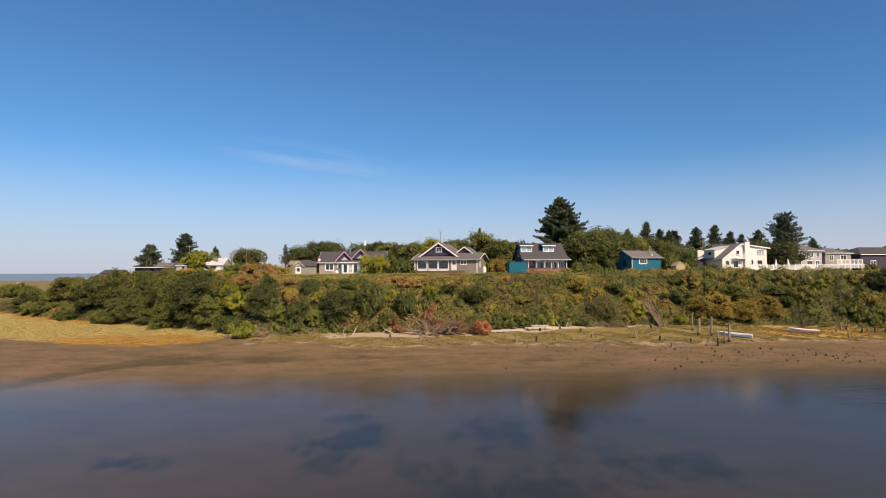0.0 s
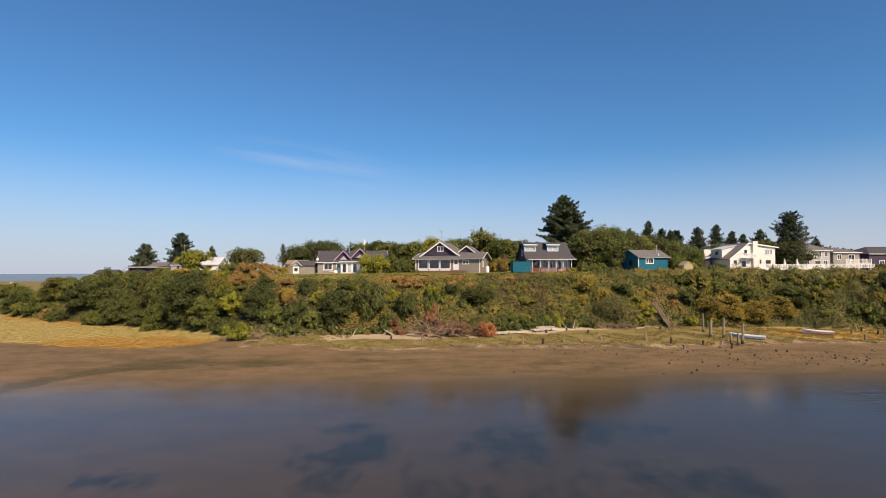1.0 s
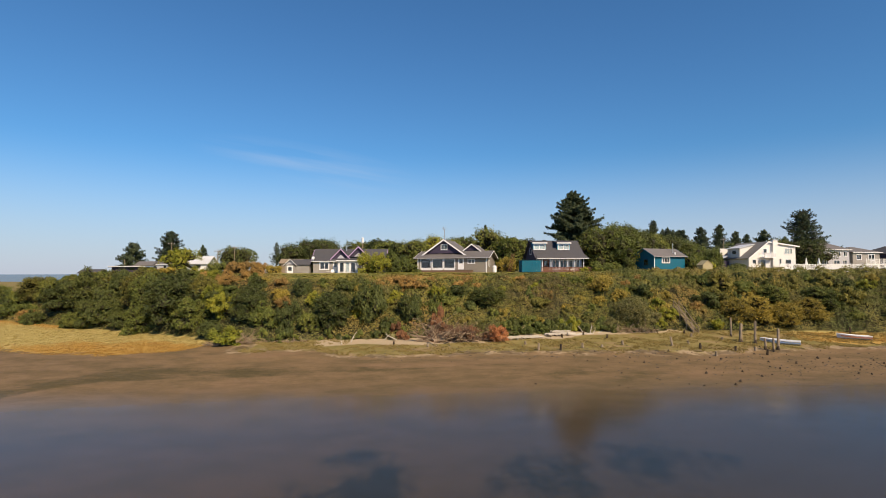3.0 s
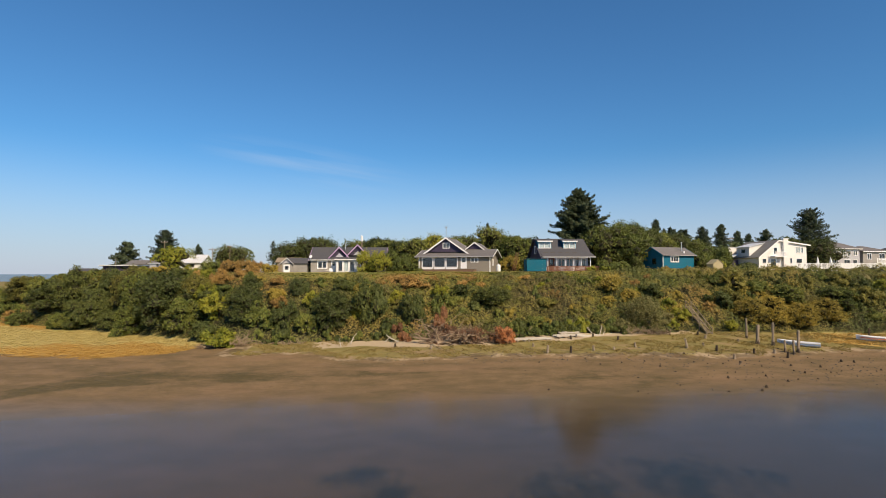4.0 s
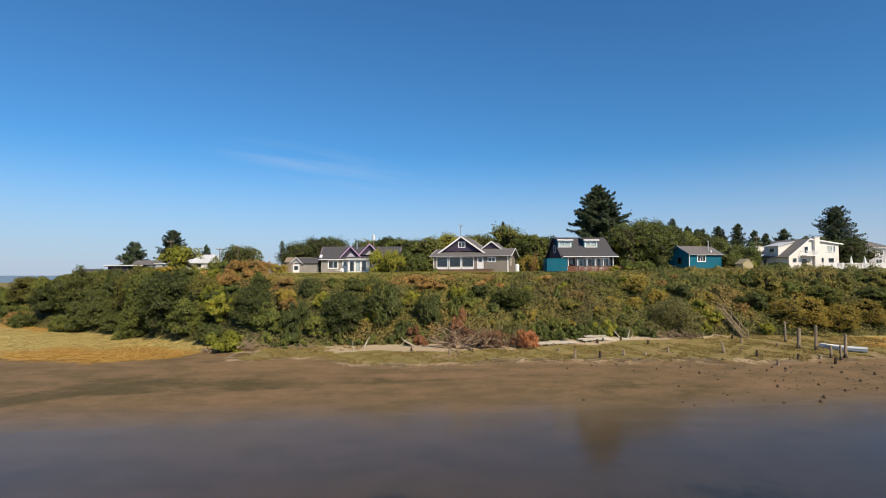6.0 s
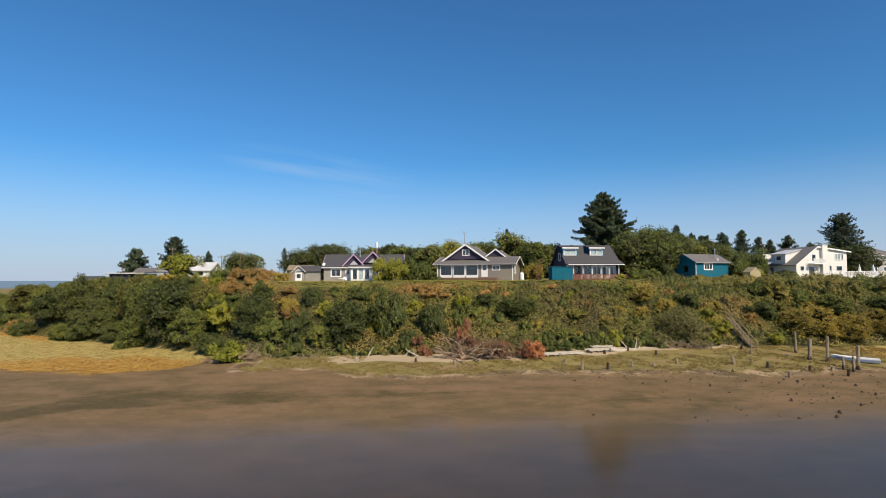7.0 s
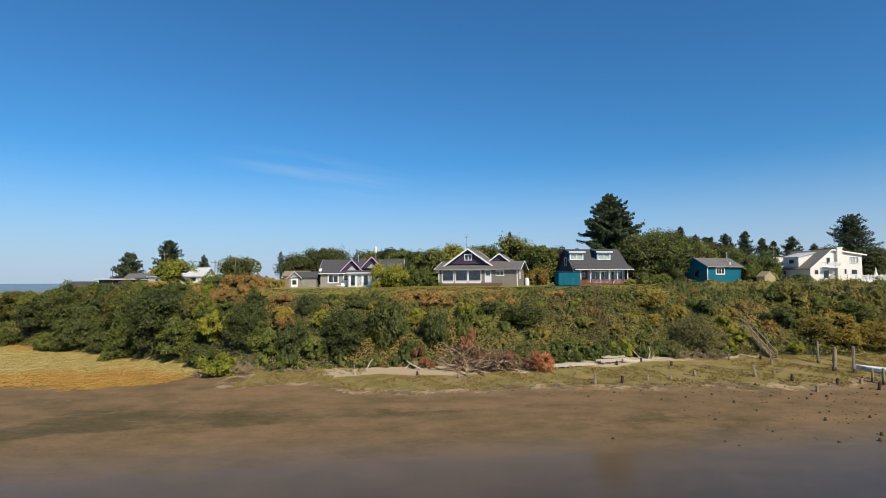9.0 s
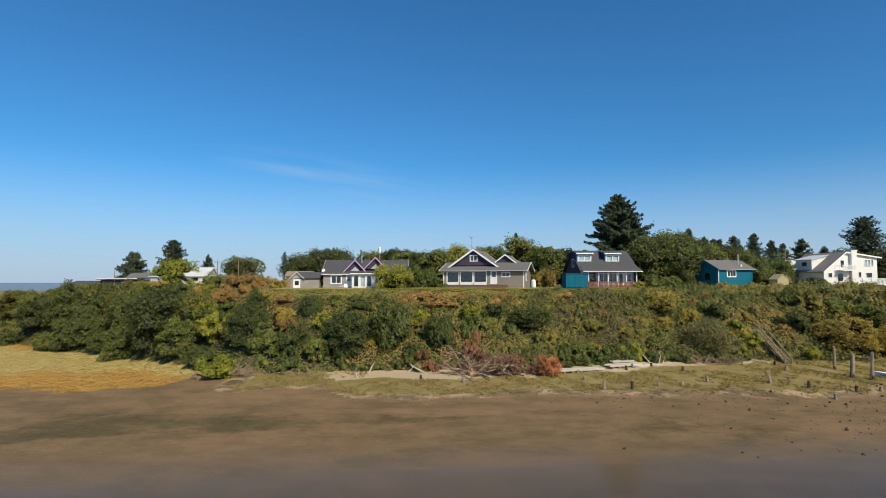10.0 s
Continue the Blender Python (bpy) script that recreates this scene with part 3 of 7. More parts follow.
    weed = ranged(n, l, maths(n, l, "ADD", maths(n, l, "MULTIPLY", bed_s.outputs["Red"], 0.9), ragged), 0.35, 0.85, 0.0, 0.85)
    weed = maths(n, l, "MULTIPLY", weed, ranged(n, l, bed_s.outputs["Red"], 0.05, 0.3))
    mud = mixed(n, l, weed, mud, (0.030, 0.034, 0.024))

    mat = maths(n, l, "ADD", bed_s.outputs["Green"], maths(n, l, "MULTIPLY", maths(n, l, "SUBTRACT", noise_tex(n, l, 0.28, 9, 0.74, (0.6, 0.7, 1), W), 0.5), 4.0))
    mud = mixed(n, l, maths(n, l, "MULTIPLY", ranged(n, l, mat, 0.25, 0.9, 0.0, 0.85), ranged(n, l, bed_s.outputs["Green"], 0.02, 0.3)), mud, mixed(n, l, ranged(n, l, speck, 0.4, 0.6), (0.100, 0.076, 0.030), (0.062, 0.052, 0.024)))

    def edge(v):
        return ranged(n, l, maths(n, l, "ADD", v, maths(n, l, "MULTIPLY", maths(n, l, "SUBTRACT", mid_n, 0.5), 1.7)), 0.35, 0.65)
    grass_c = mixed(n, l, ranged(n, l, mid_n, 0.35, 0.65), (0.15, 0.125, 0.036), (0.24, 0.185, 0.066))
    grass_c = mixed(n, l, ranged(n, l, fine, 0.5, 0.75, 0, 0.6), grass_c, (0.30, 0.25, 0.14))
    sand_c = mixed(n, l, ranged(n, l, fine, 0.3, 0.7), (0.44, 0.35, 0.235), (0.34, 0.265, 0.17))
    marsh_c = mixed(n, l, edge(high["Alpha"]), (0.46, 0.37, 0.14), (0.43, 0.26, 0.065))
    marsh_c = mixed(n, l, ranged(n, l, mid_n, 0.45, 0.7, 0, 0.6), marsh_c, (0.30, 0.22, 0.08))
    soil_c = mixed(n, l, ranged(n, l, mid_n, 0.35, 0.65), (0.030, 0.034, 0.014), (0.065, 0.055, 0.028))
    lawn_c = mixed(n, l, ranged(n, l, mid_n, 0.35, 0.65), (0.20, 0.19, 0.045), (0.31, 0.26, 0.09))
    c = mixed(n, l, edge(low["Red"]), mud, grass_c)
    rim = maths(n, l, "MULTIPLY", low["Red"], maths(n, l, "SUBTRACT", 1.0, low["Red"]))
    shell = maths(n, l, "MULTIPLY", ranged(n, l, rim, 0.01, 0.12), ranged(n, l, noise_tex(n, l, 0.55, 6, 0.75, (1, 1, 1), W), 0.46, 0.56))
    c = mixed(n, l, maths(n, l, "MULTIPLY", shell, 0.85), c, (0.36, 0.27, 0.17))
    lip = maths(n, l, "MULTIPLY", ranged(n, l, rim, 0.03, 0.14), ranged(n, l, noise_tex(n, l, 0.42, 7, 0.75, (0.7, 1, 1), W), 0.46, 0.54, 0.9, 0.0))
    c = mixed(n, l, maths(n, l, "MULTIPLY", lip, 0.75), c, (0.078, 0.055, 0.030))
    bare = ranged(n, l, noise_tex(n, l, 0.3, 6, 0.7, (0.6, 1.3, 1), W), 0.54, 0.64, 0.0, 0.75)
    c = mixed(n, l, maths(n, l, "MULTIPLY", bare, low["Red"]), c, (0.27, 0.185, 0.105))
    c = mixed(n, l, edge(low["Blue"]), c, marsh_c)
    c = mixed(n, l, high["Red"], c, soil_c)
    c = mixed(n, l, high["Green"], c, lawn_c)
    c = mixed(n, l, edge(low["Green"]), c, sand_c)
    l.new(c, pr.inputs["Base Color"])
    dry = maths(n, l, "MAXIMUM", maths(n, l, "MAXIMUM", low["Red"], low["Green"]), maths(n, l, "MAXIMUM", low["Blue"], high["Red"]))
    wet = ranged(n, l, streak, 0.35, 0.65, 0.70, 0.88)
    film = maths(n, l, "MULTIPLY", maths(n, l, "POWER", high["Blue"], 1.6), ranged(n, l, broad, 0.3, 0.6, 0.25, 0.45))
    l.new(film, pr.inputs["Coat Weight"])
    pr.inputs["Coat Roughness"].default_value, pr.inputs["Coat IOR"].default_value = 0.12, 1.33
    l.new(maths(n, l, "MAXIMUM", wet, maths(n, l, "MULTIPLY", dry, 0.95)), pr.inputs["Roughness"])
    pr.inputs["Specular IOR Level"].default_value = 0.12
    bumped(n, l, pr, maths(n, l, "ADD", fine, mid_n), 0.5, 0.06)
    me.materials.append(m)
    tagged(new("ground", me), "brown tidal mudflat rising to grass, sand and a bluff", "ground", kind="structure")


make_ground()


def make_water():
    me = bpy.data.meshes.new("water")
    xs, ys = axis_steps(-100, 100, 5, 4700), axis_steps(24, 68, 1.5, 4700)
    i = np.arange(len(xs) * len(ys)).reshape(len(ys), len(xs))
    X, Y = np.meshgrid(xs, ys)
    me.from_pydata(np.stack([X.ravel(), Y.ravel(), 0 * X.ravel()], 1).tolist(), [],
                   np.stack([i[:-1, :-1].ravel(), i[:-1, 1:].ravel(), i[1:, 1:].ravel(), i[1:, :-1].ravel()], 1).tolist())
    film = np.where(np.hypot(X, Y) > 200, 1.0, np.clip((water_edge(X) - Y + 1.5 * rolling(X, Y, 6.0, 1.0)) / 10.0, 0, 1)).ravel()
    me.color_attributes.new("film", "FLOAT_COLOR", "POINT")
    me.color_attributes["film"].data.foreach_set("color", np.stack([film, film, film, film * 0 + 1], 1).ravel())
    m, n, l, p, o = shader("shallow_water")
    fa = n.new("ShaderNodeVertexColor")
    fa.layer_name = "film"
    calm = ranged(n, l, fa.outputs["Color"], 0.0, 1.0, 0.28, 1.0)
    n.remove(p)
    gl, tr, mx, bp = n.new("ShaderNodeBsdfGlossy"), n.new("ShaderNodeBsdfTransparent"), n.new("ShaderNodeMixShader"), n.new("ShaderNodeBump")
    l.new(mixed(n, l, fa.outputs["Color"], (0.99, 0.99, 0.99), (0.81, 0.80, 0.77)), tr.inputs["Color"])
    gl.inputs["Roughness"].default_value = 0.12
    gl.inputs["Color"].default_value = (0.56, 0.56, 0.56, 1)
    crest = noise_tex(n, l, 1.15, 3, 0.55, (0.30, 1.25, 1), "World")
    breeze = ranged(n, l, noise_tex(n, l, 0.05, 3, 0.5, (1, 0.7, 1), "World"), 0.45, 0.60, 0.08, 1.0)
    gap = n.new("ShaderNodeSeparateXYZ")
    l.new(n.new("ShaderNodeNewGeometry").outputs["Position"], gap.inputs["Vector"])
    open_water = ranged(n, l, maths(n, l, "SUBTRACT", gap.outputs["X"], maths(n, l, "MULTIPLY", gap.outputs["Y"], 0.55)), -26.0, -4.0, 0.10, 1.0)
    ripple = maths(n, l, "MULTIPLY", crest, maths(n, l, "MULTIPLY", breeze, open_water))
    bp.inputs["Strength"].default_value, bp.inputs["Distance"].default_value = 0.9, 0.06
    l.new(ripple, bp.inputs["Height"])
    l.new(bp.outputs["Normal"], gl.inputs["Normal"])
    l.new(maths(n, l, "MULTIPLY", gloss(n, l, 0.02, bp.outputs["Normal"]), calm), mx.inputs["Fac"])
    l.new(tr.outputs["BSDF"], mx.inputs[1])
    l.new(gl.outputs["BSDF"], mx.inputs[2])
    l.new(mx.outputs["Shader"], o.inputs["Surface"])
    me.materials.append(m)
    tagged(new("water", me), "calm shallow blue-grey estuary water over mud", "water", kind="structure")


make_water()


# ---- houses on the bluff ----
def spot(x, y, z, turn=0):
    return pose(x, y, z, 0, 0, turn)


def porch_post(parent, u, v, z0, z1, w=0.12, material=None, name="post"):
    part(name, boxed((u - w / 2, u + w / 2, v - w / 2, v + w / 2, z0, z1)), material or WHITE, parent)


def bungalow():
    h = thing("bungalow", spot(-6.31, 112.93, 10.55, -15), "taupe clapboard bungalow with white trim and shingled gable roof", "house")
    D = 9.6
    front = [(1.2, 3.25, 0.85, 2.5), (3.43, 5.55, 0.85, 2.5), (5.68, 7.82, 0.85, 2.5), (8.5, 9.4, 0.55, 2.6), (10.3, 11.5, 1.72, 2.4)]
    wall(h, TAUPE, "x", 0.55, 0.15, 0.64, 13.7, 0.0, 2.7, front)
    wall(h, TAUPE, "y", 0.64, 0.15, 0.7, D, 0.0, 2.7)
    wall(h, TAUPE, "y", 13.55, 0.15, 0.7, D, 0.0, 2.7, [(3.0, 4.1, 1.2, 2.2)])
    wall(h, TAUPE, "x", D, 0.15, 0.64, 13.7, 0.0, 2.7)
    part("floor", boxed((0.8, 13.5, 0.7, D, 0.3, 0.45)), DECK, h)
    part("ceiling", boxed((0.8, 13.5, 0.71, D, 2.55, 2.68)), INSIDE, h)
    part("foundation", boxed((0.7, 13.64, 0.6, D + 0.1, -0.6, -0.002)), OLDWOOD, h, "grey foundation")
    for a0, a1, z0, z1 in front[:3]:
        window(h, "x", 0.55, a0 + 0.08, a1 - 0.08, z0, z1, cols=1, trim=0.13, label="large white-framed picture window")
        part("planter_rail", boxed((a0 + 0.02, a1 - 0.02, 0.44, 0.53, z0 - 0.42, z0 - 0.15)), WHITE, h, "white panelled rail under the window")
    door(h, "x", 0.55, 8.5, 9.4, 0.55, 2.6)
    window(h, "x", 0.55, 10.3, 11.5, 1.72, 2.4, cols=2, trim=0.1)
    window(h, "y", 13.7, 3.0, 4.1, 1.2, 2.2, out_side=1, trim=0.09)
    for u in (0.66, 13.68):
        part("corner_board", boxed((u - 0.09, u + 0.09, 0.5, 0.56, 0, 2.7)), WHITE, h)
    # low main roof with its ridge along the front, and the tall cross gable over it
    gable_roof(h, 0.0, 14.35, 0.0, D + 0.5, 2.72, 4.15, SHINGLE, "u", 0.15, trim=WHITE, trim_w=0.13)
    gutter(h, 0.0, 14.35, 0.0, 2.72, PALEGREY, 0.1)
    bm = bmesh.new()
    prism(bm, [(0.5, 2.6), (9.3, 2.6), (9.3, 2.65), (5.0, 3.95), (0.5, 2.65)], D, D + 0.12)
    part("gable_wall", bm, TAUPE, h)
    bm = bmesh.new()
    prism(bm, [(0.7, 2.7), (D, 2.7), (5.05, 4.0)], 13.56, 13.69, "y")
    part("gable_wall", bm, TAUPE, h)
    bm = bmesh.new()
    prism(bm, [(0.7, 2.7), (D, 2.7), (5.05, 4.0)], 0.65, 0.78, "y")
    part("gable_wall", bm, TAUPE, h)
    A, Z = 5.25, 6.32
    gable_roof(h, A - 4.3, A + 4.3, 2.0, 11.0, Z - 4.3 * 0.7, Z, SHINGLE, "v", 0.16, trim=WHITE, trim_w=0.3)
    bm = bmesh.new()
    prism(bm, [(A - 3.6, Z - 2.7), (A - 0.62, Z - 2.7), (A - 0.62, Z - 0.63)], 2.45, 2.6)
    part("gable_wall", bm, NAVY, h, "dark slate gable")
    bm = bmesh.new()
    prism(bm, [(A + 0.62, Z - 2.7), (A + 3.6, Z - 2.7), (A + 0.62, Z - 0.63)], 2.45, 2.6)
    part("gable_wall", bm, NAVY, h, "dark slate gable")
    bm = bmesh.new()
    prism(bm, [(A - 0.62, Z - 1.05), (A + 0.62, Z - 1.05), (A + 0.62, Z - 0.63), (A, Z - 0.2), (A - 0.62, Z - 0.63)], 2.45, 2.6)
    part("gable_wall", bm, NAVY, h, "dark slate gable")
    part("gable_wall", boxed((A - 0.62, A + 0.62, 2.45, 2.6, Z - 2.7, Z - 2.0)), NAVY, h, "dark slate gable")
    window(h, "x", 2.45, A - 0.56, A + 0.56, Z - 1.98, Z - 1.1, cols=2, trim=0.1)
    part("attic_back", boxed((A - 2.0, A + 2.0, 3.6, 3.7, Z - 2.8, Z - 1.4)), INSIDE, h)
    B, Y = 10.1, 5.5
    gable_roof(h, B - 1.9, B + 1.9, 4.6, 11.0, Y - 1.9 * 0.75, Y, SHINGLE, "v", 0.14, trim=WHITE, trim_w=0.22)
    bm = bmesh.new()
    prism(bm, [(B - 1.5, Y - 1.3), (B + 1.5, Y - 1.3), (B, Y - 0.18)], 4.95, 5.1)
    part("gable_wall", bm, NAVY, h, "dark slate gable")
    d = thing("deck", spot(-6.31, 112.93, 10.55, -15), "low brown timber deck along the bungalow front", "deck")
    for i in range(13):
        part("deck_board", boxed((1.6, 11.3, -1.9 + i * 0.185, -1.9 + i * 0.185 + 0.17, 0.38, 0.42)), DECK, d)
    part("skirt", boxed((1.65, 11.25, -1.86, -1.8, -0.3, 0.375)), DECK, d)
    for i in range(5):
        part("joist", boxed((1.7 + i * 2.35, 1.85 + i * 2.35, -1.79, 0.45, -0.4, 0.37)), DECK, d)
    part("step", boxed((9.3, 11.2, -2.5, -1.91, -0.3, 0.12)), DECK, d)
    t = thing("propane_tank", spot(8.45, 108.9, 10.55, -15), "white upright gas tank beside the bungalow wall", "tank")
    bm = bmesh.new()
    tube(bm, [(0, 0, 0.0), (0, 0, 0.08), (0, 0, 1.05), (0, 0, 1.2), (0, 0, 1.25)], [0.3, 0.36, 0.36, 0.25, 0.1], 14)
    part("body", bm, WHITE, t, smooth=False)
    part("valve", boxed((-0.06, 0.06, -0.06, 0.06, 1.24, 1.42)), STEEL, t)


def purple_house():
    h = thing("purple_house", spot(-25.0, 110.6, 10.25, 3), "grey shingled cottage with purple gable trim and dark roof", "house")
    W, D = 13.6, 8.0
    front = [(1.6, 3.1, 1.0, 2.15), (4.0, 4.75, 0.35, 2.2)]
    wall(h, GREYSIDE, "x", 0.4, 0.15, 0.3, 5.0, -0.3, 2.45, front)
    wall(h, GREYSIDE, "x", 0.4, 0.15, 8.7, W - 0.3, -0.3, 2.45, [(9.6, 10.9, 1.0, 2.1)])
    wall(h, GREYSIDE, "y", 0.3, 0.15, 0.55, D, -0.3, 2.45)
    wall(h, GREYSIDE, "y", W - 0.45, 0.15, 0.55, D, -0.3, 2.45)
    wall(h, GREYSIDE, "x", D, 0.15, 0.3, W - 0.3, -0.3, 2.45)
    window(h, "x", 0.4, 1.6, 3.1, 1.0, 2.15, cols=2, rows=1, trim=0.16)
    door(h, "x", 0.4, 4.0, 4.75, 0.35, 2.2)
    window(h, "x", 0.4, 9.6, 10.9, 1.0, 2.1, cols=2, trim=0.12)
    gable_roof(h, 0.0, W + 0.2, 0.0, D + 0.5, 2.45, 4.85, DARKSHINGLE, "u", 0.15, trim=PURPLE, trim_w=0.22)
    gutter(h, 0.0, W + 0.2, 0.0, 2.47, WHITE, 0.12)
    for v in ((0.32, 0.45), (W - 0.44, W - 0.31)):
        bm = bmesh.new()
        prism(bm, [(0.55, 2.45), (D, 2.45), (D / 2 + 0.25, 4.65)], v[0], v[1], "y")
        part("gable_wall", bm, NAVY, h, "dark gable wall")
    # glazed sun room under a shallow roof
    bay = [(5.3 + i * 1.02, 6.1 + i * 1.02, 0.45, 2.15) for i in range(3)]
    wall(h, WHITE, "x", -1.0, 0.12, 5.0, 8.7, -0.3, 2.5, bay)
    wall(h, WHITE, "y", 5.0, 0.12, -0.88, 0.4, -0.3, 2.5)
    wall(h, GREYSIDE, "y", 8.58, 0.12, -0.88, 0.4, -0.3, 2.5)
    for i, b in enumerate(bay):
        window(h, "x", -1.0, b[0] + 0.04, b[1] - 0.04, b[2], b[3], trim=0.06, blind=i == 1, label="tall white-framed glass door")
    bm = bmesh.new()
    slab(bm, [(4.7, -1.4, 2.55), (9.4, -1.4, 2.55), (9.4, 1.2, 3.05), (4.7, 1.2, 3.05)], 0.12)
    part("porch_roof", bm, DARKSHINGLE, h)
    part("fascia", boxed((4.7, 9.4, -1.44, -1.403, 2.4, 2.56)), WHITE, h)
    porch_post(h, 9.25, -1.2, -0.3, 2.48)
    for c, z, k in ((5.3, 4.75, 1.85), (8.55, 5.2, 1.95)):
        gable_roof(h, c - k, c + k, 0.35, 4.6, z - k * 1.05, z, DARKSHINGLE, "v", 0.14, trim=PURPLE, trim_w=0.2)
        bm = bmesh.new()
        prism(bm, [(c - k * 0.85, z - k * 1.0), (c + k * 0.85, z - k * 1.0), (c, z - 0.16)], 0.75, 0.88)
        part("gable_wall", bm, NAVY, h, "dark gable wall")
        bm = bmesh.new()
        prism(bm, [(c - k * 0.40, z - k * 0.98), (c + k * 0.40, z - k * 0.98), (c, z - k * 0.60)], 0.68, 0.74)
        part("gable_panel", bm, PALEGREY, h, "pale triangular gable panel")
    f = part("flue", boxed((6.0, 6.14, 3.4, 3.54, 4.4, 5.6)), STEEL, h)
    part("dish_arm", boxed((0.35, 0.4, -0.1, 0.3, 2.5, 2.9)), STEEL, h)
    bm = bmesh.new()
    bmesh.ops.create_uvsphere(bm, u_segments=12, v_segments=6, radius=0.32, matrix=pose(0.38, -0.15, 3.0, 60, 0, -20) @ Matrix.Diagonal((1, 1, 0.25, 1)))
    part("satellite_dish", bm, WHITE, h, "white satellite dish")
    c = thing("garden_chair", spot(-20.7, 108.9, 10.2, 15), "white plastic garden chair beside the cottage door", "chair")
    part("seat", boxed((-0.26, 0.26, -0.25, 0.25, 0.40, 0.44)), WHITE, c)
    bm = bmesh.new()
    slab(bm, [(-0.26, 0.22, 0.44), (0.26, 0.22, 0.44), (0.24, 0.42, 0.95), (-0.24, 0.42, 0.95)], 0.03)
    part("backrest", bm, WHITE, c)
    for u in (-0.24, 0.21):
        part("armrest", boxed((u, u + 0.04, -0.25, 0.28, 0.62, 0.65)), WHITE, c)
        for v in (-0.24, 0.2):
            part("leg", boxed((u, u + 0.04, v, v + 0.04, 0, 0.4)), WHITE, c)


def garden_shed():
    h = thing("garden_shed", spot(-29.6, 110.2, 10.3, 3), "small grey shingled shed with white doors and dark roof", "shed")
    wall(h, GREYSIDE, "x", 0.0, 0.1, 0.0, 1.8, -0.3, 1.75, [(0.35, 1.35, -0.2, 1.5)])
    door(h, "x", 0.0, 0.4, 1.3, -0.2, 1.45, glazed=0.5, label="white shed door with glazed upper half")
    wall(h, GREYSIDE, "x", 0.25, 0.1, 1.8, 4.3, -0.3, 1.75)
    wall(h, GREYSIDE, "y", 0.0, 0.1, 0.1, 2.6, -0.3, 1.75)
    wall(h, GREYSIDE, "y", 4.2, 0.1, 0.35, 2.6, -0.3, 1.75)
    wall(h, GREYSIDE, "x", 2.5, 0.1, 0.1, 4.2, -0.3, 1.75)
    gable_roof(h, 0.6, 4.5, -0.05, 2.8, 1.75, 2.75, DARKSHINGLE, "u", 0.1)
    gable_roof(h, -0.3, 2.1, -0.3, 1.6, 1.65, 2.72, DARKSHINGLE, "v", 0.1, trim=WHITE, trim_w=0.1)
    bm = bmesh.new()
    prism(bm, [(0, 1.75), (1.8, 1.75), (0.9, 2.6)], 0.0, 0.1)
    part("gable_wall", bm, PALEGREY, h)


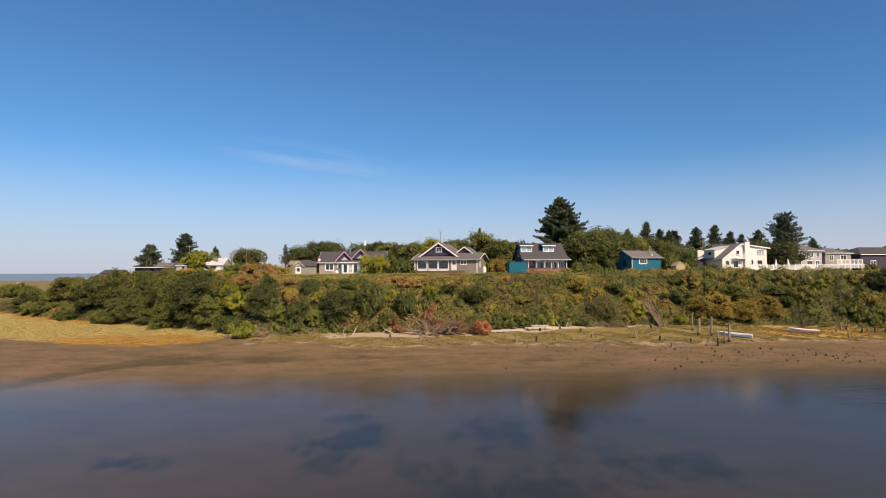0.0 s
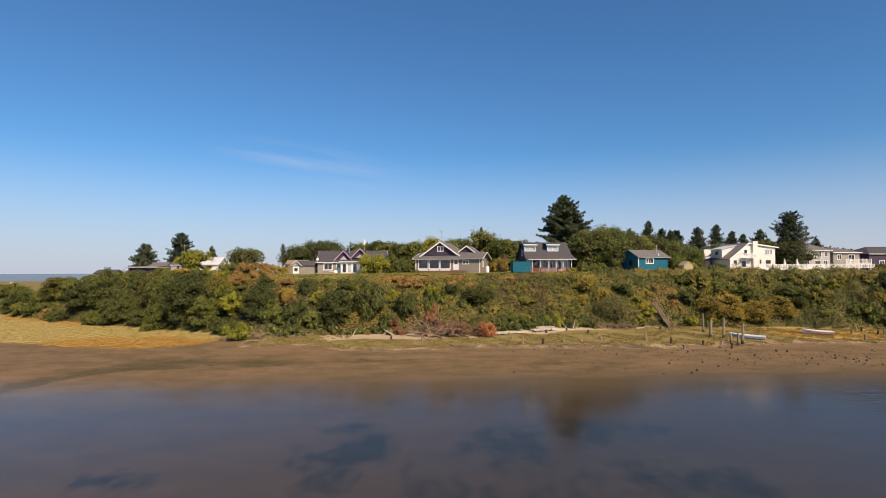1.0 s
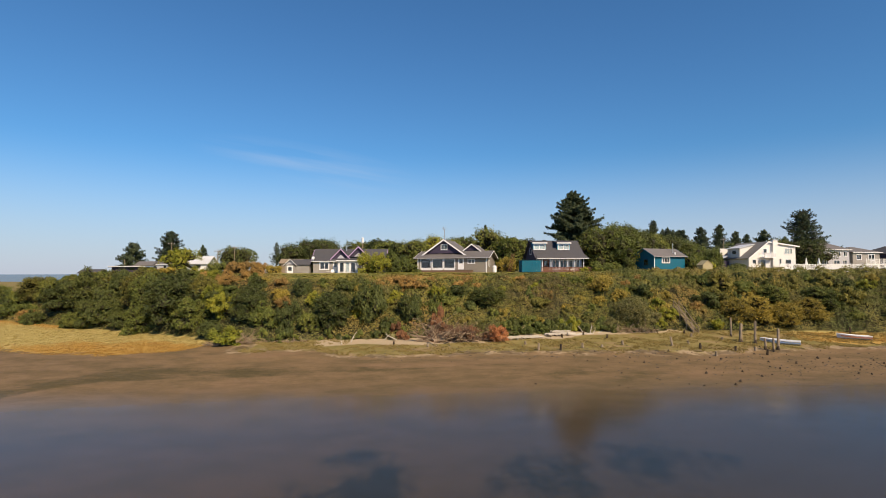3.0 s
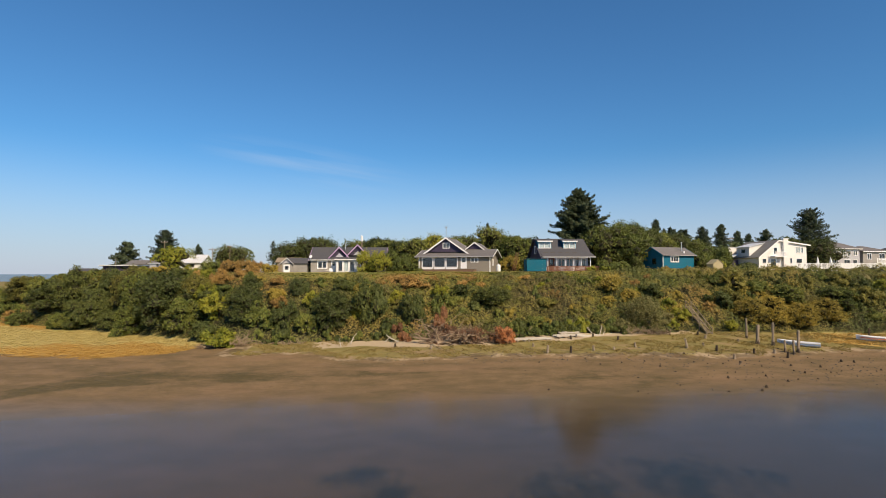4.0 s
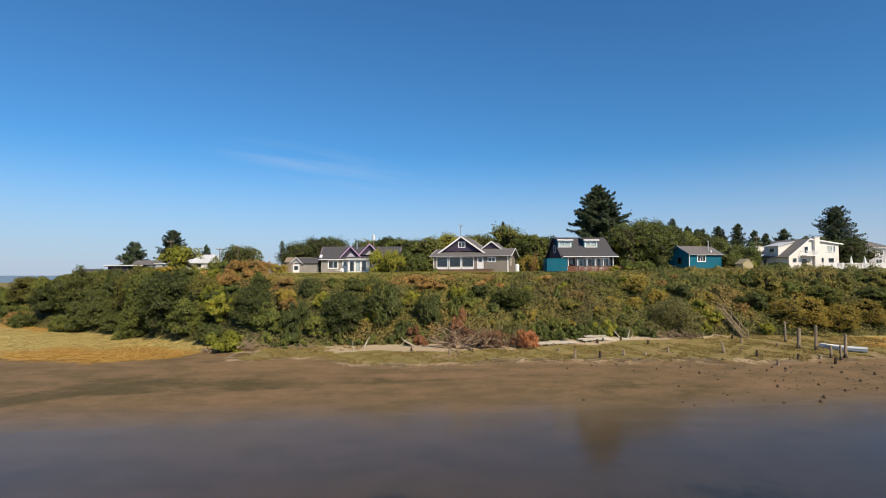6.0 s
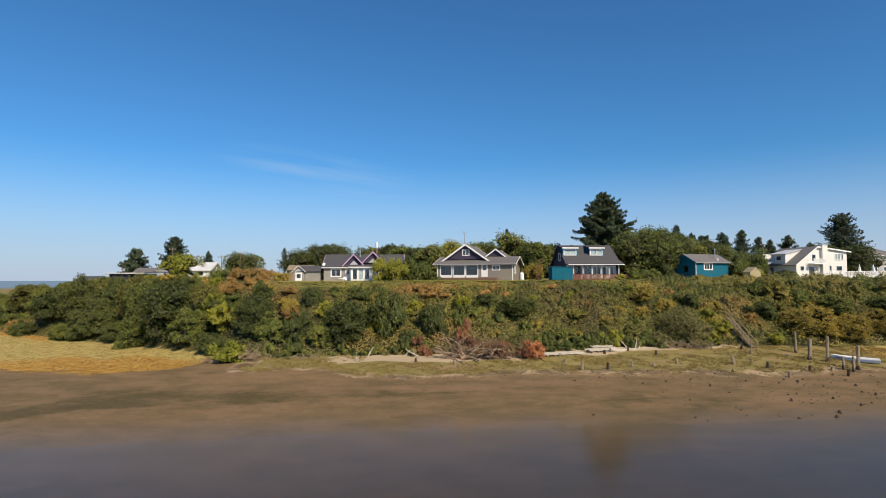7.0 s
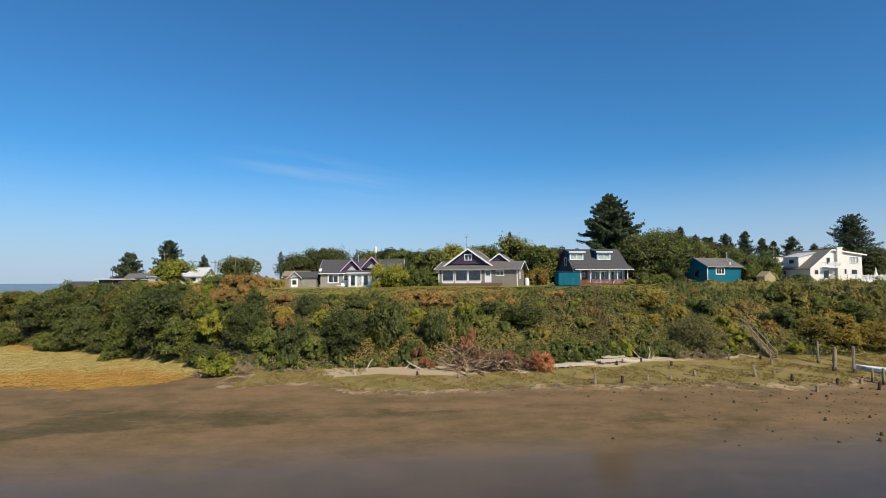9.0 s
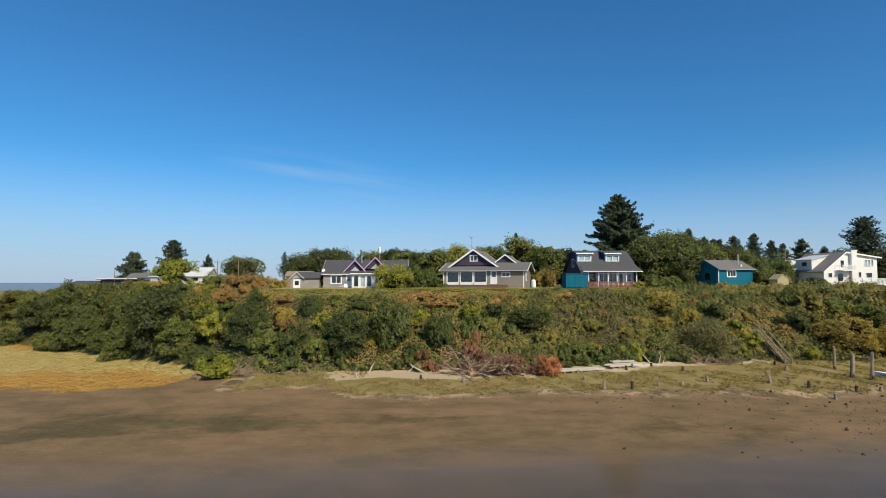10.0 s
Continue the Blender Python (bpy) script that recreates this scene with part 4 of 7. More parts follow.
def dormer_house():
    G = 10.7
    h = thing("dormer_house", spot(16.18, 113.48, G, 4), "teal and pale blue house with dark roof and two dormers", "house")
    e0, e1, vf, vb, ze, zr = -0.2, 9.3, -2.6, 7.6, 2.5, 6.0
    gable_roof(h, e0, e1, vf, vb, ze + 0.05, zr, DARKSHINGLE, "u", 0.16, mid=2.5, trim=NAVY, trim_w=0.2)
    gutter(h, e0 + 0.3, e1 + 0.5, vf - 0.36, ze - 0.03, WHITE, 0.11)
    for v in ((e0 + 0.35, e0 + 0.5), (e1 - 0.5, e1 - 0.35)):
        bm = bmesh.new()
        prism(bm, [(-1.2, -0.2), (6.9, -0.2), (6.9, 2.6), (2.6, zr - 0.25), (-1.2, 3.1)], v[0], v[1], "y")
        # the left end wall takes a darker colour than the right
        part("wall", bm, NAVY if v[0] < 2 else PALEGREY, h)
    window(h, "y", e0 + 0.345, 1.9, 3.0, 3.3, 4.5, out_side=-1, trim=0.1)
    holes = [(1.7, 2.6, 0.05, 2.15), (3.4, 4.6, 0.8, 2.1), (4.9, 6.1, 0.8, 2.1), (6.5, 7.3, 0.05, 2.15), (7.5, 8.5, 0.8, 2.1)]
    wall(h, PALEGREY, "x", -1.2, 0.15, e0 + 0.5, e1 - 0.5, -0.2, 2.7, holes, "pale blue-grey front wall")
    door(h, "x", -1.2, *holes[0], glazed=0.5, material=REDDECK, label="reddish wooden porch door")
    door(h, "x", -1.2, *holes[3], glazed=0.8, label="white glazed porch door")
    for a in (holes[1], holes[2], holes[4]):
        window(h, "x", -1.2, *a, cols=2, trim=0.12)
    wall(h, TEAL, "x", 6.9, 0.15, e0 + 0.5, e1 - 0.5, -0.2, 2.6)
    bm = bmesh.new()
    slab(bm, [(e0 + 0.3, vf - 0.35, ze - 0.06), (e1 + 0.55, vf - 0.35, ze - 0.06), (e1 + 0.05, vf + 0.9, ze + 0.74), (e0 + 0.3, vf + 0.9, ze + 0.74)], 0.08)
    part("porch_roof", bm, DARKSHINGLE, h)
    for u in (0.1, 1.2, 2.8, 4.4, 5.9, 7.3, 9.0):
        porch_post(h, u, -2.3, -0.2, 2.3, 0.14)
    for i, u in enumerate((0.6, 1.9, 3.3, 4.6, 6.0)):
        bm = bmesh.new()
        s = (zr - ze) / 5.1
        z0 = ze + 0.05 + 0.35 * s
        slab(bm, [(u, vf + 0.35, z0 + 0.06), (u + 0.8, vf + 0.35, z0 + 0.06), (u + 0.8, vf + 1.0, z0 + 0.06 + 0.65 * s), (u, vf + 1.0, z0 + 0.06 + 0.65 * s)], 0.1)
        part("skylight", bm, STUMPWOOD, h, "dark skylight in the porch roof")
    for u0, u1 in ((-0.05, 2.4), (4.6, 7.0)):
        v = -0.35
        wall(h, PALETEAL, "x", v, 0.12, u0, u1, 3.5, 5.35, [(u0 + 0.2, u1 - 0.2, 4.15, 5.05)], "dormer front")
        part("dormer_apron", boxed((u0 + 0.02, u1 - 0.02, v - 0.03, v - 0.004, 3.62, 4.02)), PALETEAL, h, "pale teal boards under the dormer window")
        window(h, "x", v, u0 + 0.22, u1 - 0.22, 4.17, 5.03, cols=2, trim=0.1, blind=True)
        for u in (u0, u1 - 0.1):
            bm = bmesh.new()
            prism(bm, [(v + 0.12, 3.5), (2.4, 5.4), (2.4, 5.7), (v + 0.12, 5.35)], u, u + 0.1, "y")
            part("dormer_cheek", bm, TEAL, h)
        bm = bmesh.new()
        slab(bm, [(u0 - 0.2, v - 0.35, 5.45), (u1 + 0.2, v - 0.35, 5.45), (u1 + 0.2, 2.6, 5.98), (u0 - 0.2, 2.6, 5.98)], 0.1)
        part("dormer_roof", bm, DARKSHINGLE, h)
        part("dormer_fascia", boxed((u0 - 0.2, u1 + 0.2, v - 0.39, v - 0.354, 5.25, 5.46)), WHITE, h)
    d = thing("porch_deck", spot(16.18, 113.48, G, 4), "reddish timber deck with slatted railing before the dormer house", "deck")
    for i in range(12):
        part("deck_board", boxed((0.3, 10.9, -4.6 + i * 0.28, -4.6 + i * 0.28 + 0.26, -0.05, 0.0)), REDDECK, d)
    part("skirt", boxed((0.35, 10.85, -4.58, -4.5, -1.0, -0.055)), REDDECK, d)
    r = thing("deck_railing", spot(16.18, 113.48, G, 4), "reddish brown slatted deck railing", "railing")
    for z in (0.1, 0.68):
        part("rail", boxed((0.4, 10.9, -4.62, -4.56, z, z + 0.09)), REDDECK, r)
    for i in range(53):
        part("slat", boxed((0.45 + i * 0.197, 0.45 + i * 0.197 + 0.13, -4.65, -4.625, 0.0, 0.74)), REDDECK, r)
    for i in range(7):
        porch_post(r, 0.5 + i * 1.7, -4.52, -0.9, 0.8, 0.1, REDDECK)
    b = thing("fence_enclosure", spot(13.3, 108.1, G - 0.1, 6), "bright teal board enclosure beside the deck", "fence")
    for i in range(18):
        part("board", boxed((i * 0.192, i * 0.192 + 0.18, 0, 0.03, 0, 2.0 + 0.003 * (i % 3))), TEALFENCE, b)
    for i in range(11):
        part("board", boxed((0, 0.03, 0.035 + i * 0.192, 0.035 + i * 0.192 + 0.18, 0, 2.05)), TEALFENCE, b)
        part("board", boxed((3.41, 3.44, 0.035 + i * 0.192, 0.035 + i * 0.192 + 0.18, 0, 2.0)), TEALFENCE, b)
    bm = bmesh.new()
    slab(bm, [(-0.08, -0.08, 2.18), (3.52, -0.08, 2.1), (3.52, 2.25, 2.1), (-0.08, 2.25, 2.18)], 0.07)
    part("cap", bm, TEALFENCE, b)
    x = thing("leaning_ladder", spot(12.3, 113.2, G, 10), "reddish wooden ladder leaning by the dormer house", "ladder")
    for u in (0, 0.45):
        bm = bmesh.new()
        beam(bm, (u - 0.9, 0, 0), (u, 0.3, 3.4), 0.09, 0.06)
        part("rail", bm, REDDECK, x)
    for i in range(9):
        f = (i + 1) / 10
        part("rung", boxed((-0.9 * (1 - f), 0.45 - 0.9 * (1 - f), 0.3 * f - 0.02, 0.3 * f + 0.02, 3.4 * f - 0.02, 3.4 * f + 0.02)), REDDECK, x)


def teal_cottage():
    h = thing("teal_cottage", spot(38.9, 112.9, 10.9, 23.8), "bright teal cottage with grey shingled gable roof", "house")
    W, D = 8.4, 5.2
    wall(h, TEAL, "x", 0.35, 0.15, 0.3, W - 0.2, -0.4, 2.6, [(2.35, 4.2, 1.45, 2.4)])
    window(h, "x", 0.35, 2.35, 4.2, 1.45, 2.4, cols=3, trim=0.14)
    wall(h, TEAL, "y", 0.3, 0.15, 0.5, D, -0.4, 2.6, [(1.9, 3.0, 0.9, 2.1)])
    window(h, "y", 0.3, 1.9, 3.0, 0.9, 2.1, out_side=-1, trim=0.08, material=TEAL, label="teal-framed window")
    wall(h, TEAL, "y", W - 0.35, 0.15, 0.5, D, -0.4, 2.6)
    wall(h, TEAL, "x", D, 0.15, 0.3, W - 0.2, -0.4, 2.6)
    for v in ((0.31, 0.44), (W - 0.34, W - 0.21)):
        bm = bmesh.new()
        prism(bm, [(0.5, 2.6), (D, 2.6), (D / 2 + 0.1, 4.0)], v[0], v[1], "y")
        part("gable_wall", bm, TEAL, h)
    gable_roof(h, -0.1, W + 0.1, -0.1, D + 0.5, 2.62, 4.22, SHINGLE, "u", 0.15, trim=TEAL, trim_w=0.2)
    gutter(h, -0.1, W + 0.1, -0.1, 2.64, PALEGREY, 0.08)
    part("corner_board", boxed((0.26, 0.4, 0.3, 0.345, -0.4, 2.6)), WHITE, h)
    bm = bmesh.new()
    tube(bm, [(6.2, 1.4, 3.2), (6.2, 1.4, 4.6), (6.2, 1.4, 5.0)], [0.09, 0.09, 0.09], 10)
    f = part("flue", bm, STEEL, h, "steel stove flue")
    bm = bmesh.new()
    tube(bm, [(6.2, 1.4, 5.0), (6.2, 1.4, 5.06), (6.2, 1.4, 5.2)], [0.17, 0.17, 0.03], 10)
    part("cowl", bm, STEEL, f)
    bm = bmesh.new()
    tube(bm, [(6.05, 0.75, 2.9), (6.05, 0.75, 3.45)], [0.16, 0.16], 10)
    part("vent", bm, WHITE, h, "white roof vent")
    t = thing("tent_shed", spot(47.0, 110.8, 10.6, 10), "small tan canvas garden shelter with a pitched top", "shelter")
    gable_roof(t, 0.0, 2.2, 0.0, 2.0, 1.25, 2.1, TANCLOTH, "v", 0.05)
    bm = bmesh.new()
    prism(bm, [(0.1, 0.0), (2.1, 0.0), (2.1, 1.26), (1.1, 2.03), (0.1, 1.26)], 0.1, 0.14)
    part("wall", bm, TANCLOTH, t)
    part("wall", boxed((0.1, 0.14, 0.145, 1.9, 0, 1.25)), TANCLOTH, t)
    part("wall", boxed((2.06, 2.1, 0.145, 1.9, 0, 1.25)), TANCLOTH, t)


def railing_run(t, m, u0, u1, v, z, material, posts, pitch=0.16, high=0.95):
    """White picket railing from u0 to u1 under the thing t."""
    for q in (0.08, high - 0.07):
        part("rail", boxed((u0, u1, v - 0.03, v + 0.03, z + q, z + q + 0.07)), material, t)
    for i in range(posts + 1):
        u = u0 + (u1 - u0) * i / posts
        part("post", boxed((u - 0.06, u + 0.06, v - 0.06, v + 0.06, z, z + high + 0.08)), material, t)
    n = int((u1 - u0) / pitch)
    me = None
    for i in range(n):
        u = u0 + 0.1 + i * pitch
        if me is None:
            p = part("picket", boxed((-0.04, 0.04, v - 0.05, v - 0.033, z + 0.04, z + high)), material, t)
            me = p.data
        else:
            p = new("picket", me)
            p.parent = t
        p.location = (u, 0, 0)


def white_house():
    G = 11.0
    h = thing("white_house", spot(62.08, 122.57, G, 11), "large cream stucco house with steep grey roof and chimney", "house")
    D = 8.5
    holes = [(0.96, 1.8, 1.2, 2.05), (2.75, 4.15, 0.25, 2.05), (3.5, 4.5, 2.6, 4.4), (8.75, 10.6, 3.3, 4.4), (8.95, 10.25, 1.2, 2.1), (7.4, 7.9, 1.2, 2.2)]
    wall(h, CREAM, "x", 0.0, 0.2, 0.1, 11.4, -0.6, 2.35, [a for a in holes if a[3] < 2.5])
    bm = bmesh.new()
    def outline(u):
        return 2.45 + (u / 4.6) * 3.35 if u < 4.6 else 5.8 - (u - 4.6) / 7.4 * 0.95
    cuts = [0.1, 3.5, 4.5, 4.6, 8.75, 10.6, 11.4]
    for a, b in zip(cuts, cuts[1:]):
        hs = [x for x in holes if x[2] > 2.4 and x[0] < b - 1e-6 and x[1] > a + 1e-6]
        if hs:
            prism(bm, [(a, 2.35), (b, 2.35), (b, hs[0][2]), (a, hs[0][2])], 0.0, 0.2)
            prism(bm, [(a, hs[0][3]), (b, hs[0][3]), (b, outline(b) - 0.1), (a, outline(a) - 0.1)], 0.0, 0.2)
        else:
            prism(bm, [(a, 2.35), (b, 2.35), (b, outline(b) - 0.1), (a, outline(a) - 0.1)], 0.0, 0.2)
    bmesh.ops.remove_doubles(bm, verts=bm.verts[:], dist=1e-5)
    part("gable_wall", bm, CREAM, h)
    wall(h, CREAM, "y", 0.1, 0.2, 0.2, D, -0.6, 2.3)
    wall(h, CREAM, "y", 11.2, 0.2, 0.2, D, -0.6, 4.7)
    wall(h, CREAM, "x", D, 0.2, 0.1, 11.4, -0.6, 4.7)
    part("upper_floor", boxed((0.31, 11.19, 0.21, D, 2.3, 2.45)), INSIDE, h)
    for q in ([(-0.25, -0.35, 2.3), (4.6, -0.35, 5.85), (4.6, D + 0.3, 5.85), (-0.25, D + 0.3, 2.3)],
              [(4.6, -0.35, 5.85), (12.1, -0.35, 4.9), (12.1, D + 0.3, 4.9), (4.6, D + 0.3, 5.85)]):
        bm = bmesh.new()
        slab(bm, q, 0.15)
        part("roof_slope", bm, PALESHINGLE, h)
    bm = bmesh.new()
    prism(bm, [(-0.25, 2.32), (4.6, 5.87), (12.1, 4.92), (12.1, 4.68), (4.6, 5.6), (-0.25, 2.08)], -0.41, -0.353)
    part("barge_board", bm, WHITE, h)
    window(h, "x", 0.0, *holes[0], trim=0.06)
    door(h, "x", 0.0, *holes[1], glazed=0.85, label="wide glazed patio door")
    door(h, "x", 0.0, *holes[2], glazed=0.75, label="white glazed balcony door")
    window(h, "x", 0.0, *holes[3], cols=3, trim=0.07, blind=True)
    window(h, "x", 0.0, *holes[4], cols=1, trim=0.06)
    window(h, "x", 0.0, *holes[5], trim=0.05)
    part("chimney", boxed((5.45, 6.6, -0.55, -0.002, -0.6, 6.05)), CREAM, h, "broad cream chimney stack")
    part("chimney_cap", boxed((5.38, 6.67, -0.62, 0.1, 6.052, 6.17)), WHITE, h)
    b = part("balcony", boxed((2.7, 5.44, -1.3, -0.002, 2.42, 2.58)), WHITE, h)
    part("balcony_rail", boxed((2.7, 5.44, -1.3, -1.24, 3.38, 3.46), (2.7, 2.76, -1.235, -0.01, 3.38, 3.46)), WHITE, b)
    for i in range(18):
        part("baluster", boxed((2.72 + i * 0.155, 2.79 + i * 0.155, -1.295, -1.245, 2.585, 3.375)), WHITE, b)
    # shed dormer on the steep slope
    bm = bmesh.new()
    prism(bm, [(0.15, 2.6), (3.6, 5.0), (3.6, 5.3), (0.15, 4.5)], 2.6, 2.72)
    part("dormer_cheek", bm, CREAM, h)
    wall(h, CREAM, "y", 0.15, 0.12, 2.72, 6.2, 2.6, 4.45, [(3.6, 4.9, 3.3, 4.1)])
    window(h, "y", 0.15, 3.6, 4.9, 3.3, 4.1, out_side=-1, trim=0.08)
    bm = bmesh.new()
    slab(bm, [(-0.15, 2.35, 4.55), (3.75, 2.35, 5.45), (3.75, 6.5, 5.45), (-0.15, 6.5, 4.55)], 0.12)
    part("dormer_roof", bm, METALROOF, h)
    # low wing behind, on the near side
    bm = bmesh.new()
    slab(bm, [(-3.6, 5.0, 1.9), (-0.3, 5.0, 3.1), (-0.3, 10.0, 3.1), (-3.6, 10.0, 1.9)], 0.12)
    part("wing_roof", bm, METALROOF, h, "pale sloping roof of a low wing")
    wall(h, NAVY, "x", 5.3, 0.15, -3.4, -0.2, -0.6, 1.9)
    wall(h, NAVY, "y", -3.4, 0.15, 5.45, 9.8, -0.6, 1.9)
    d = thing("terrace_deck", spot(62.08, 122.57, G, 11), "white-edged timber terrace before the cream house", "deck")
    for i in range(16):
        part("deck_board", boxed((1.8, 19.2, -4.3 + i * 0.255, -4.3 + i * 0.255 + 0.235, 0.05, 0.1)), OLDWOOD, d)
    part("edge_board", boxed((1.8, 19.2, -4.36, -4.305, -0.35, 0.1)), WHITE, d)
    for i in range(9):
        part("support", boxed((2.0 + i * 2.1, 2.14 + i * 2.1, -4.2, -4.06, -1.6, 0.045)), OLDWOOD, d)
    r = thing("terrace_railing", spot(62.08, 122.57, G, 11), "white picket railing along the terrace", "railing")
    railing_run(r, None, 3.6, 16.2, -4.25, 0.1, WHITE, 9, 0.17)
    p = thing("terrace_screen", spot(62.08, 122.57, G, 11), "solid white boarded screen at the terrace end", "screen")
    for i in range(20):
        part("board", boxed((16.3 + i * 0.15, 16.44 + i * 0.15, -4.3 - i * 0.03, -4.25 - i * 0.03, -0.5, 1.15)), WHITE, p)
    for i, u in enumerate((7.5, 9.0, 12.6, 14.4)):
        c = thing("patio_chair", spot(62.08 + u * 0.98 + 0.35, 122.57 + u * 0.19 - 2.4, G + 0.1, 20 * i), "dark patio chair on the terrace", "chair", "patio chairs")
        part("seat", boxed((-0.25, 0.25, -0.25, 0.25, 0.4, 0.45)), NAVY, c)
        part("backrest", boxed((-0.25, 0.25, 0.22, 0.26, 0.45, 0.95)), NAVY, c)
        for a in (-0.23, 0.19):
            for b2 in (-0.23, 0.17):
                part("leg", boxed((a, a + 0.04, b2, b2 + 0.04, 0, 0.4)), NAVY, c)
    for u in (11.8, 14.8):
        s = thing("folded_parasol", spot(62.08 + u, 122.57 - 0.2 + (u - 12) * 0.19, G + 0.1, 0), "folded cream parasol on the terrace", "parasol", "terrace parasols")
        bm = bmesh.new()
        tube(bm, [(0, 0, 0.05), (0, 0, 2.35)], [0.025, 0.025], 6)
        part("pole", bm, WHITE, s)
        bm = bmesh.new()
        tube(bm, [(0, 0, 0.75), (0, 0, 0.95), (0, 0, 1.7), (0, 0, 2.3)], [0.26, 0.30, 0.16, 0.03], 9, 0.2)
        part("canopy", bm, WHITE, s)
        part("base", boxed((-0.25, 0.25, -0.25, 0.25, 0, 0.06)), OLDWOOD, s)


def hip_house(name, m, label, W, D, H, R, wall_m, roof_m, holes, over=0.45):
    h = thing(name, m, label, "house")
    wall(h, wall_m, "x", 0, 0.15, 0, W, -0.6, H, holes)
    wall(h, wall_m, "y", 0, 0.15, 0.15, D, -0.6, H)
    wall(h, wall_m, "y", W - 0.15, 0.15, 0.15, D, -0.6, H)
    wall(h, wall_m, "x", D, 0.15, 0, W, -0.6, H)
    for a in holes:
        window(h, "x", 0, *a, cols=2, trim=0.1)
    i = min(W, D) * 0.42
    a, b, c, d = (-over, -over, H), (W + over, -over, H), (W + over, D + over, H), (-over, D + over, H)
    r0, r1 = (i, D / 2, R), (W - i, D / 2, R)
    for q in ([a, b, r1, r0], [b, c, r1], [c, d, r0, r1], [d, a, r0]):
        bm = bmesh.new()
        slab(bm, q, 0.15)
        part("roof_slope", bm, roof_m, h)
    gutter(h, -over, W + over, -over, H + 0.02, WHITE, 0.16)
    part("ceiling", boxed((0.16, W - 0.16, 0.16, D - 0.01, H - 0.3, H - 0.2)), INSIDE, h)
    return h


def right_houses():
    hip_house("grey_house", spot(88.6, 138.6, 11.0, 11), "two-storey pale grey house with grey hip roof", 7.6, 8.0, 4.75, 6.7, PALEGREY, SHINGLE,
              [(0.6, 1.5, 0.9, 2.4), (3.2, 4.8, 0.6, 2.2), (5.7, 6.8, 0.9, 2.2), (0.7, 1.5, 3.2, 4.3), (2.6, 3.5, 3.1, 4.3), (4.2, 5.1, 3.1, 4.3), (6.0, 6.9, 3.2, 4.3)])
    # the darker siding puts the shade on this house into its wall colour
    h = hip_house("shaded_house", spot(97.2, 140.5, 11.0, 11), "low grey house with shallow roof and white stair railing", 7.8, 8.0, 4.2, 5.6, GREYSIDE, SHINGLE,
                  [(1.2, 2.4, 2.4, 3.6), (4.6, 6.2, 2.3, 3.6)])
    hip_house("dark_roof_house", spot(108.0, 143.0, 11.0, 8), "dark house with a low black roof among bushes", 18.0, 9.0, 3.9, 5.9, NAVY, DARKSHINGLE, [(3, 4.4, 1.0, 2.2)])
    r = thing("garden_railing", spot(80.0, 124.8, 10.9, 9), "white picket railing along the garden edge", "railing")
    railing_run(r, None, 0.5, 17.5, 0, 0.3, WHITE, 10, 0.18)
    s = thing("stair_railing", spot(98.2, 137.6, 12.4, 8), "white stair railing before the shaded house", "railing")
    railing_run(s, None, 0.0, 7.0, 0, 0.0, WHITE, 6, 0.25, 1.1)
    part("landing", boxed((-0.1, 7.1, -0.1, 2.6, -0.25, -0.01)), WHITE, s)
    for u in (0.1, 3.5, 6.8):
        part("support", boxed((u, u + 0.15, 0.0, 0.15, -1.8, -0.26)), WHITE, s)


